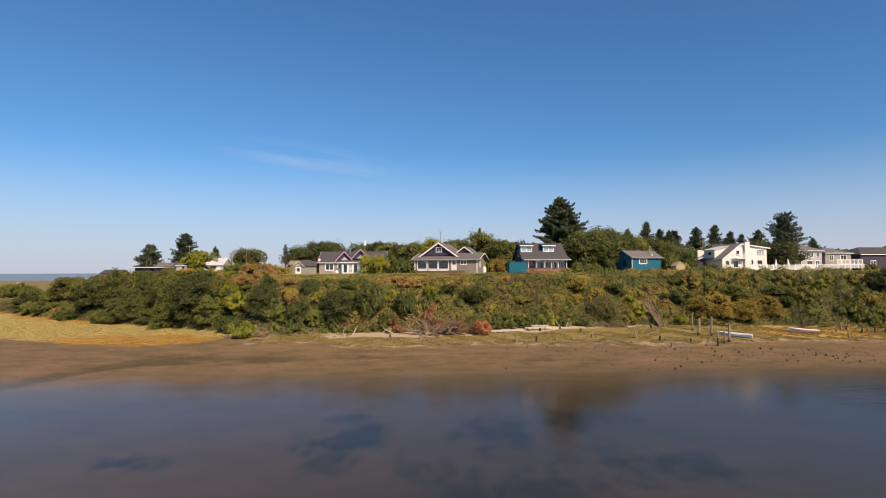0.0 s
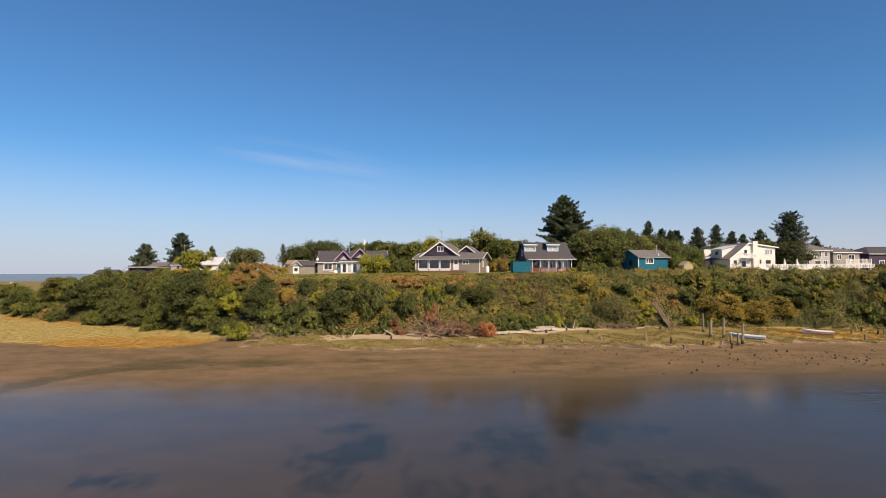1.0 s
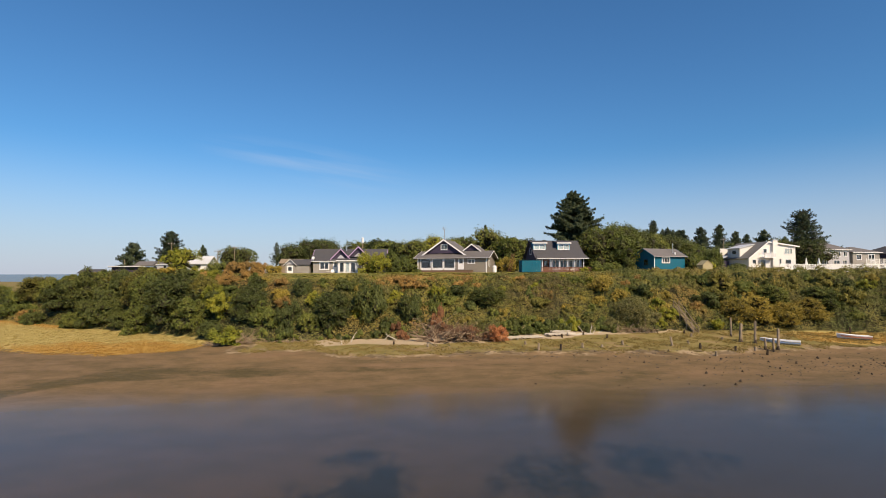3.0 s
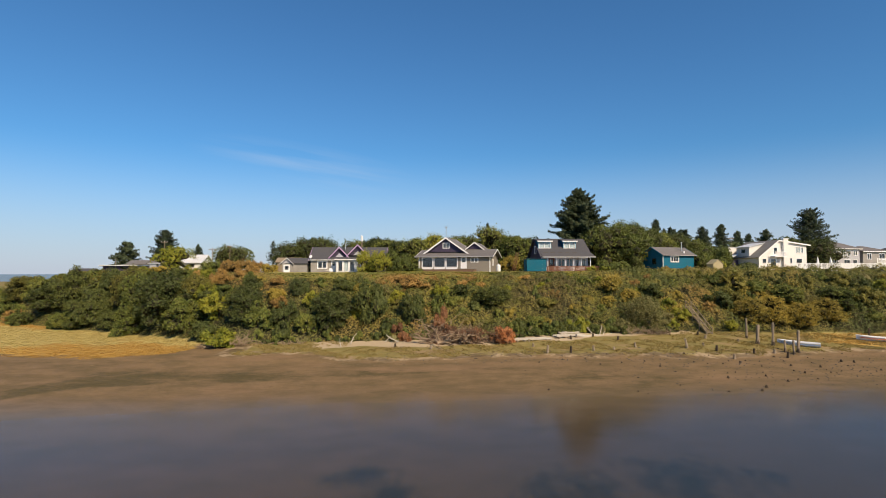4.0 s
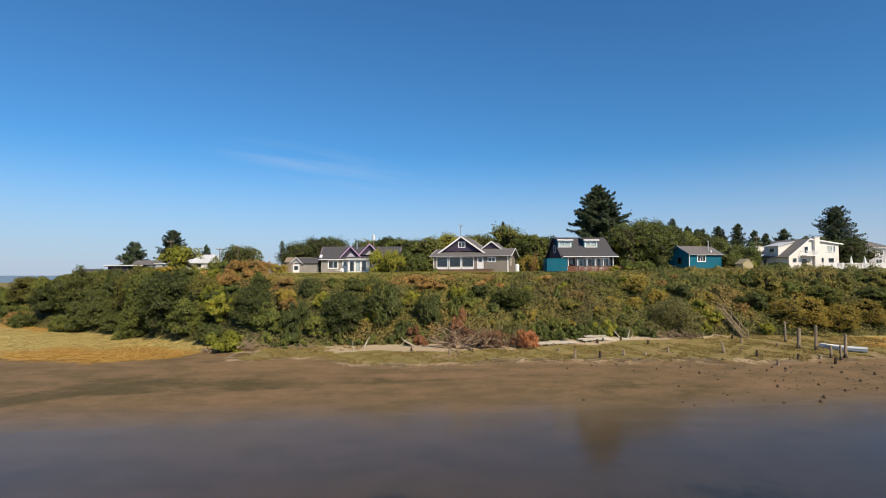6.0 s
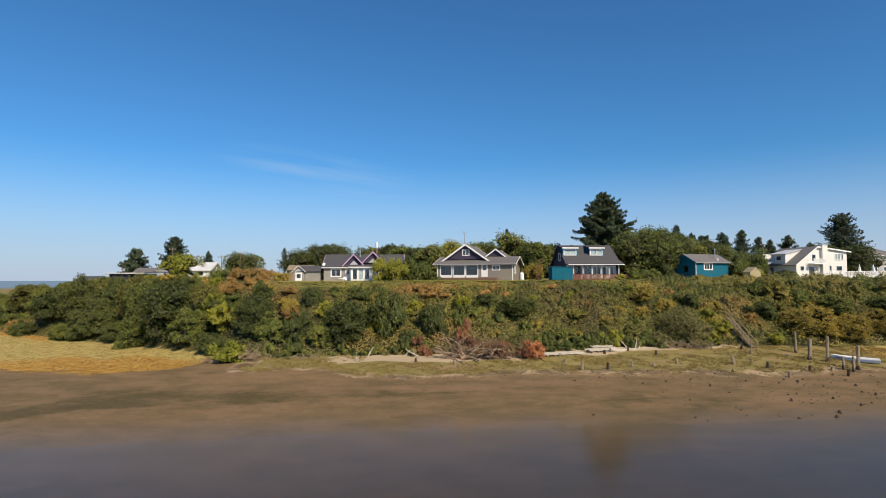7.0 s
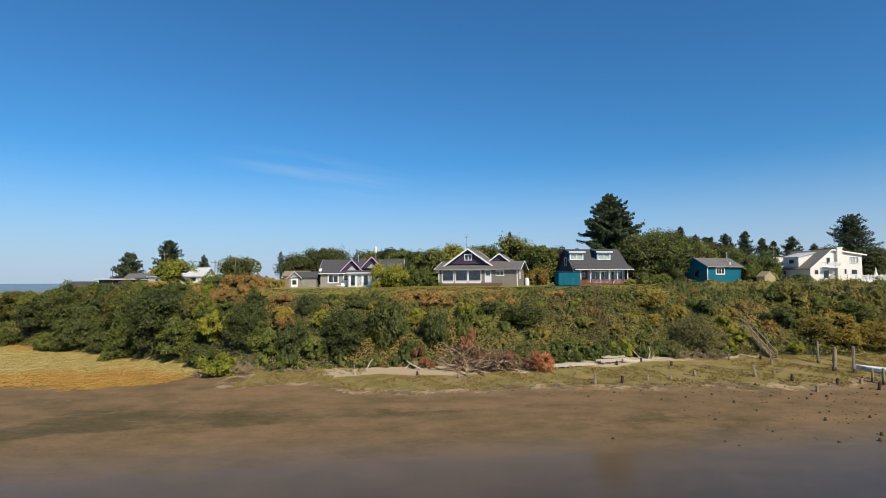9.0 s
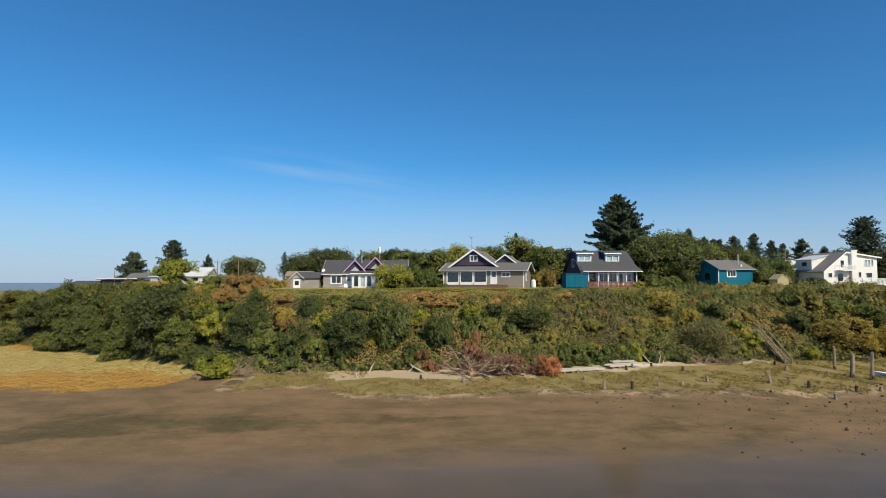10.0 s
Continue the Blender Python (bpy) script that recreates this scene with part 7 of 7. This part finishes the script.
def pilings():
    tall = [(40.2, 88.6, 2.7, 0.13), (39.4, 84.7, 2.55, 0.2), (40.9, 83.8, 3.0, 0.16), (41.5, 79.8, 2.7, 0.15), (39.9, 79.8, 1.45, 0.13), (40.6, 79.2, 1.7, 0.12)]
    for i, (x, y, hgt, r) in enumerate(tall):
        piling(x, y, hgt, r, OLDWOOD, "tall weathered grey timber piling in the shore grass", i, 0.025)
    short = [(11.0, 79.4, 0.95), (13.8, 79.4, 0.75), (16.9, 80.7, 0.65), (19.5, 81.1, 0.4), (21.9, 86.8, 0.5), (22.6, 82.3, 0.6), (28.9, 81.8, 1.15), (34.1, 90.0, 0.5),
             (34.0, 87.6, 0.5), (31.5, 83.0, 0.4), (31.7, 80.0, 0.75), (37.6, 86.0, 0.35), (32.1, 76.8, 0.6), (35.6, 78.9, 0.6), (38.4, 79.5, 0.4), (9.9, 83.0, 0.4), (15.7, 87.2, 0.5)]
    for i, (x, y, hgt) in enumerate(short):
        piling(x, y, hgt, 0.14, STUMPWOOD if i % 3 == 1 else OLDWOOD, "short rotted timber stump in the shore grass", 30 + i, 0.11, "stump", "rotted stumps")
    more = [(14.6, 88.6, 0.45), (19.1, 88.8, 0.4), (9.8, 85.6, 0.35), (38.8, 77.6, 0.75), (65.1, 90.5, 0.9), (65.9, 90.4, 0.7), (61.7, 84.1, 0.9), (66.5, 88.0, 0.7),
            (67.5, 88.0, 0.9), (68.6, 88.0, 1.2), (72.9, 89.5, 0.9), (60.2, 92.5, 1.0), (63.3, 89.0, 0.6), (70.5, 88.2, 0.6), (-3.0, 82.5, 0.5), (-7.6, 84.0, 0.45)]
    for i, (x, y, hgt) in enumerate(more):
        piling(x, y, hgt, 0.13, STUMPWOOD if i % 2 else OLDWOOD, "short rotted timber stump at the tide line", 60 + i, 0.08, "stump", "rotted stumps")


def boulder(rng, r):
    bm = bmesh.new()
    bmesh.ops.create_icosphere(bm, subdivisions=1, radius=r)
    for v in bm.verts:
        v.co *= rng.uniform(0.7, 1.25)
        v.co.z *= 0.62
    return bm


def stones():
    rng = random.Random(4)
    label, group = "dark weed-covered stump base on the mud", "mud stumps"
    first = []
    for _ in range(6):
        s = thing("mud_stump", pose(0, 0, 0), label, "stump", group)
        bm = boulder(rng, 0.2)
        tube(bm, [(0, 0, -0.1), (0.02, 0, 0.18), (0.03, 0.02, 0.34)], [0.16, 0.12, 0.07], 6, 0.2, rng)
        part("base", bm, STUMPWOOD, s)
        first.append(s)
    rows = [[(12.1, 76.6), (14.9, 77.2), (17.8, 78.5), (15.7, 73.9), (18.3, 74.7), (9.2, 75.1), (6.9, 70.7), (23.9, 76.6), (21.8, 72.7), (27.0, 78.5), (26.6, 75.1)],
            [(29.3, 74.0), (31.6, 74.7), (21.2, 75.6), (16.1, 69.9), (22.3, 69.9), (20.0, 63.7), (27.2, 69.2), (26.0, 66.8), (30.2, 67.6), (27.4, 62.8), (32.4, 66.1)],
            [(35.1, 69.1), (30.9, 65.2), (26.2, 61.5), (34.7, 70.2), (15.8, 60.5), (15.3, 61.4), (7.6, 62.1), (23.1, 61.2), (17.4, 67.1)]]
    places = [p for r in rows for p in r]
    for _ in range(75):                     # the littered flat to the east
        x, y = rng.gauss(47, 9), rng.gauss(72, 4.5)
        if 62.5 < y < 82 and x < 74:
            places.append((x, y))
    for i, (x, y) in enumerate(places):
        s = rng.uniform(0.4, 0.9)
        m = spot(x, y, ground_at(x, y) - 0.03, rng.uniform(0, 360)) @ Matrix.Diagonal((s * rng.uniform(0.8, 1.5), s, s * rng.uniform(0.5, 1.0), 1))
        if i >= len(first):
            copy_thing(first[i % 6], m)
    for s, (x, y) in zip(first, places):
        s.matrix_basis = spot(x, y, ground_at(x, y) - 0.03, rng.uniform(0, 360)) @ Matrix.Diagonal((0.7, 0.6, 0.5, 1))
    k = 900
    g = np.random.default_rng(8)
    x, y = g.normal(44, 14, k), g.normal(71, 5, k)
    x = np.concatenate([x, g.uniform(-10, 30, 500)])
    y = np.concatenate([y, g.normal(79, 2.2, 500)])
    ok = (y > water_edge(x) + 1) & (y < bank_foot(x) - 2)
    x, y = x[ok], y[ok]
    bm = boulder(rng, 1.0)
    base = np.array([v.co[:] for v in bm.verts])
    tri = np.array([[v.index for v in f.verts] for f in bm.faces])
    bm.free()
    s = g.uniform(0.03, 0.11, len(x))
    V = base[None] * s[:, None, None] * g.uniform(0.7, 1.3, (len(x), 1, 3)) + np.stack([x, y, land(x, y)], 1)[:, None]
    sheet = sheet_mesh("shingle", V[:, tri].reshape(-1, 3, 3), STONE)
    x, y = g.uniform(-16, 26, 800), np.zeros(800)
    y = water_edge(x) + (bank_foot(x) - water_edge(x)) * g.normal(0.60, 0.045, 800)
    s = g.uniform(0.015, 0.05, len(x))
    V = base[None] * s[:, None, None] * g.uniform(0.6, 1.4, (len(x), 1, 3)) + np.stack([x, y, land(x, y)], 1)[:, None]
    shells = sheet_mesh("shell_litter", V[:, tri].reshape(-1, 3, 3), OLDWOOD)
    tagged(new("shell_litter", shells), "pale shell and wood litter along the grass edge", "litter", kind="stuff")
    tagged(new("shingle", sheet), "scattered small dark stones and shell on the mudflat", "stones", kind="stuff")


def boat(name, x0, y0, x1, y1, band, label, beam_w=1.45, turn_over=0.0):
    """An open skiff between stern (x0, y0) and bow (x1, y1)."""
    L = math.hypot(x1 - x0, y1 - y0)
    ang = math.degrees(math.atan2(y1 - y0, x1 - x0))
    b = thing(name, spot(x0, y0, min(ground_at(x0, y0), ground_at(x1, y1)) + 0.0, ang), label, "boat")
    n, m = 10, 6
    def section(f, shrink=0.0):
        w = beam_w / 2 * (0.82 + 0.25 * math.sin(f * 2.2) - 1.02 * max(0, f - 0.45) ** 2 * 2.9) - shrink
        w = max(0.03, w)
        keel, sheer = 0.02 + 0.35 * max(0, f - 0.6) ** 2 * 3 + shrink, 0.56 + 0.28 * f * f
        pts = []
        for j in range(m + 1):
            a = j / m
            pts.append((f * L, math.copysign(w, 2 * a - 1) * min(1, abs(2 * a - 1) ** 0.55), keel + (sheer - keel) * abs(2 * a - 1) ** 2.2))
        return pts
    bm = bmesh.new()
    outer = [[bm.verts.new(p) for p in section(i / n)] for i in range(n + 1)]
    inner = [[bm.verts.new(p) for p in section(min(0.985, max(0.012, i / n)), 0.05)] for i in range(n + 1)]
    for s, rev in ((outer, False), (inner, True)):
        for a, c in zip(s, s[1:]):
            for j in range(m):
                q = (a[j], a[j + 1], c[j + 1], c[j])
                bm.faces.new(q[::-1] if rev else q)
    for i in range(n):
        for j in (0, m):
            bm.faces.new((outer[i][j], outer[i + 1][j], inner[i + 1][j], inner[i][j]))
    for k in (0, n):
        for j in range(m):
            bm.faces.new((outer[k][j], outer[k][j + 1], inner[k][j + 1], inner[k][j]))
    part("hull", bm, BOATWHITE, b)
    for side in (-1, 1):
        bm = bmesh.new()
        pts = [section(i / n)[0 if side < 0 else m] for i in range(n + 1)]
        for p, q in zip(pts, pts[1:]):
            beam(bm, (p[0], p[1] + side * 0.03, p[2] - 0.03), (q[0], q[1] + side * 0.03, q[2] - 0.03), 0.06, 0.09)
        part("gunwale", bm, BOATWHITE, b)
        bm = bmesh.new()
        for p, q in zip(pts[:-1], pts[1:-1]):
            beam(bm, (p[0], p[1] * 0.99 + side * 0.012, p[2] - 0.26), (q[0], q[1] * 0.99 + side * 0.012, q[2] - 0.26), 0.03, 0.12)
        part("stripe", bm, band, b)
    for f in (0.2, 0.5, 0.75):
        w = beam_w / 2 * (0.9 if f < 0.7 else 0.6)
        part("thwart", boxed((f * L - 0.14, f * L + 0.14, -w + 0.1, w - 0.1, 0.36, 0.40)), OLDWOOD, b)
    return b


def skid(name, x0, y0, x1, y1, label, width=0.9, planks=2, legs=5, lift=0.14):
    """A washed-up length of staging: pale rails on cross bearers."""
    L = math.hypot(x1 - x0, y1 - y0)
    s = thing(name, spot(x0, y0, (ground_at(x0, y0) + ground_at(x1, y1)) / 2, math.degrees(math.atan2(y1 - y0, x1 - x0))), label, "staging")
    rng = random.Random(int(x0 * 10))
    for i in range(planks):
        y = (i / (planks - 1) - 0.5) * width
        part("rail", boxed((rng.uniform(-0.15, 0.1), L + rng.uniform(-0.2, 0.15), y - 0.11, y + 0.11, lift, lift + 0.2 + 0.004 * i)), DRIFT, s)
    for i in range(legs):
        u = L * (i + 0.5) / legs
        part("bearer", boxed((u - 0.1, u + 0.1, -width * 0.62, width * 0.62, -0.3, lift - 0.003)), OLDWOOD, s)
    for i in range(legs * 2):
        u = L * (i + 0.5) / (legs * 2)
        part("tread", boxed((u - 0.09, u + 0.09, -width / 2 + 0.115, width / 2 - 0.115, lift + 0.03, lift + 0.1)), DRIFT, s)
    return s


def driftwood(x, y, turn, length, r, label, seed, z=0.0, branches=5, rise=0.1, material=None):
    rng = random.Random(seed)
    d = thing("driftwood", spot(x, y, ground_at(x, y) + z, turn), label, "driftwood", "driftwood")
    bm = bmesh.new()
    pts = [(length * f, rng.gauss(0, 0.06) * length * f, r * 0.8 + rise * length * f + rng.gauss(0, 0.02) * length) for f in (0, 0.25, 0.5, 0.75, 1)]
    tube(bm, pts, [r * 1.2, r, r * 0.85, r * 0.6, r * 0.3], 7, 0.1, rng)
    part("stem", bm, material or DRIFT, d)
    for _ in range(branches):
        f = rng.uniform(0.2, 0.9)
        i = min(3, int(f * 4))
        p = Vector(pts[i]).lerp(Vector(pts[i + 1]), f * 4 - i)
        a, l = rng.uniform(0, math.tau), length * rng.uniform(0.2, 0.5)
        q = p + Vector((rng.uniform(0.2, 0.8) * l, math.cos(a) * l * 0.6, abs(math.sin(a)) * l * 0.7))
        bm = bmesh.new()
        tube(bm, [p, p.lerp(q, 0.5) + Vector((0, rng.gauss(0, 0.1) * l, 0.08 * l)), q], [r * 0.45, r * 0.3, r * 0.08], 5)
        part("branch", bm, material or DRIFT, d)
    return d


def bent_limb(rng, p, d, length, bend=0.5, droop=0.25, steps=5):
    """Points of a limb from p that starts along d and wanders, its tip drooping."""
    pts, d = [Vector(p)], Vector(d).normalized()
    for _ in range(steps):
        pts.append(pts[-1] + d * length / steps)
        d = (d + Vector((rng.gauss(0, bend), rng.gauss(0, bend), rng.gauss(0, bend) - droop)) * 0.7).normalized()
        if pts[-1].z < 0.05:
            d.z = abs(d.z) * 0.6
    return pts


def root_tangle(x, y, w, hgt, count, label, seed, material=None, r=0.05, deep=1.4):
    """A heap of dead brushwood: bent bare limbs, each with its side twigs."""
    rng = random.Random(seed)
    t = thing("dead_brush", spot(x, y, ground_at(x, y), 0), label, "brushwood", "dead brush")
    for _ in range(count):
        bm = bmesh.new()
        p = Vector((rng.uniform(-w / 2, w / 2), rng.uniform(-deep / 2, deep / 2), rng.uniform(-0.1, 0.35) * min(1.0, hgt)))
        a, up = rng.uniform(0, math.tau), rng.uniform(0.15, 1.3)
        l = rng.uniform(0.6, 1.35) * hgt
        rr = r * rng.uniform(0.5, 1.5)
        pts = bent_limb(rng, p, (math.cos(a), 0.5 * math.sin(a), up), l, 0.42, 0.22)
        tube(bm, pts, [rr * f for f in (1.1, 1.0, 0.85, 0.65, 0.45, 0.2)], 5, 0.12, rng)
        for _ in range(4):
            i = rng.randrange(1, 5)
            q = bent_limb(rng, pts[i], (rng.gauss(0, 1), rng.gauss(0, 0.7), rng.uniform(-0.1, 1.0)), l * rng.uniform(0.2, 0.5), 0.5, 0.1, 3)
            tube(bm, q, [rr * 0.42, rr * 0.32, rr * 0.22, rr * 0.1], 4)
        part("limb", bm, material or DEADWOOD, t)
    return t


def bank_stair():
    x0, y0, x1, y1 = 36.1, 90.6, 35.3, 95.3
    z0, z1 = ground_at(x0, y0), 5.2
    s = thing("bank_stair", pose(0, 0, 0), "weathered timber stair climbing the bluff with handrails", "stair")
    n = 22
    w = 0.34
    for side in (-1, 1):
        bm = bmesh.new()
        beam(bm, (x0 + side * w, y0, z0 + 0.05), (x1 + side * w, y1, z1 + 0.05), 0.06, 0.18)
        part("stringer", bm, OLDWOOD, s)
        bm = bmesh.new()
        beam(bm, (x0 + side * w, y0, z0 + 0.85), (x1 + side * w, y1, z1 + 0.85), 0.07, 0.08)
        part("handrail", bm, OLDWOOD, s)
        for i in range(4):
            f = i / 3
            X, Y, Z = x0 + (x1 - x0) * f + side * (w + 0.08), y0 + (y1 - y0) * f, z0 + (z1 - z0) * f
            part("post", boxed((X - 0.05, X + 0.05, Y - 0.05, Y + 0.05, Z - 0.9, Z + 0.88)), OLDWOOD, s)
    for i in range(n):
        f = (i + 0.5) / n
        X, Y, Z = x0 + (x1 - x0) * f, y0 + (y1 - y0) * f, z0 + (z1 - z0) * f
        part("tread", boxed((X - w + 0.04, X + w - 0.04, Y - 0.15, Y + 0.15, Z + 0.1, Z + 0.145)), OLDWOOD, s)


pilings()
stones()
boat("skiff", 46.9, 83.6, 42.9, 86.2, BOATBLUE, "white open skiff with blue band lying on the grass", 1.5)
boat("rowing_boat", 59.9, 88.1, 56.0, 89.5, BOATRED, "white rowing boat with rusty red band on the grass", 1.4)
skid("staging", 7.6, 85.6, 12.7, 87.0, "bleached plank staging washed up on the sand", 0.9)
skid("staging", 13.6, 87.6, 17.8, 89.2, "bleached plank staging washed up on the sand", 0.9)
skid("staging", 14.6, 89.4, 17.4, 90.3, "short bleached plank staging on the sand", 0.6, 2, 3)
driftwood(16.6, 88.0, 24, 6.2, 0.17, "long bleached driftwood log on the sand", 1, 0.0, 2, 0.02)
driftwood(19.4, 90.0, 118, 1.6, 0.07, "bleached upright driftwood stick", 2, 0.0, 1, 0.8)
driftwood(20.6, 90.6, 100, 1.2, 0.06, "bleached upright driftwood stick", 3, 0.0, 0, 0.9)
driftwood(-1.5, 85.2, 170, 3.8, 0.2, "grey fallen trunk with broken limbs at the bluff foot", 4, 0.0, 8, 0.22, DEADWOOD)
driftwood(0.5, 85.0, 20, 3.4, 0.16, "grey fallen trunk with broken limbs at the bluff foot", 5, 0.1, 7, 0.18, DEADWOOD)
driftwood(-0.5, 86.5, 140, 4.2, 0.18, "grey fallen trunk with broken limbs at the bluff foot", 6, 0.2, 8, 0.35, DEADWOOD)
driftwood(3.8, 84.8, 155, 3.0, 0.15, "grey fallen trunk with broken limbs at the bluff foot", 7, 0.0, 6, 0.12, DEADWOOD)
driftwood(-7.4, 86.4, 160, 1.8, 0.08, "bent bleached root on the sand", 8, 0.0, 3, 0.5)
driftwood(-13.6, 85.8, 70, 1.4, 0.07, "bleached forked stick standing in the sand", 9, 0.0, 3, 0.9)
driftwood(-14.6, 84.2, 110, 1.0, 0.06, "bleached forked stick standing in the sand", 10, 0.0, 2, 1.0)
driftwood(-9.2, 86.8, 40, 1.0, 0.06, "bleached stick standing in the sand", 11, 0.0, 1, 0.8)
driftwood(-203, 258, 115, 5.0, 0.4, "bleached dead snag on the far marsh", 12, 0.0, 4, 0.9)
root_tangle(-1.2, 85.2, 5.0, 2.9, 20, "bleached bent limbs of a dead fallen tree", 21, None, 0.12)
root_tangle(-0.6, 86.0, 6.4, 2.3, 75, "tangled heap of brown dead brush at the bluff foot", 28, BROWNTWIG, 0.055)
root_tangle(3.6, 85.4, 5.4, 2.4, 85, "tangled heap of red-brown dead brush at the bluff foot", 22, BROWNTWIG, 0.06)
root_tangle(-1.5, 88.2, 3.4, 3.9, 34, "upright grey dead branches on the slope", 23, None, 0.05)
root_tangle(27.0, 90.2, 6.5, 1.3, 70, "grey brush heap at the foot of the slope", 24, None, 0.045)
root_tangle(-28.2, 85.6, 2.0, 2.0, 30, "leaning grey dead branches beside the yellow shrub", 25, DEADWOOD, 0.04)
root_tangle(-23.5, 86.8, 7.0, 0.5, 70, "flat drift of grey brushwood along the bluff foot", 26, DEADWOOD, 0.04)
root_tangle(-32.0, 84.6, 2.6, 0.8, 30, "dark bare twigs under the yellow shrub", 27, DEADWOOD, 0.04)
bank_stair()
w = thing("white_board", spot(-20.2, 103.6, 10.25, 25), "short white board lying on the crest brambles", "board")
part("plank", boxed((-0.55, 0.55, -0.12, 0.12, 0.55, 0.62)), WHITE, w)
for u in (-0.4, 0.4):
    part("peg", boxed((u - 0.04, u + 0.04, -0.04, 0.04, -0.3, 0.545)), OLDWOOD, w)
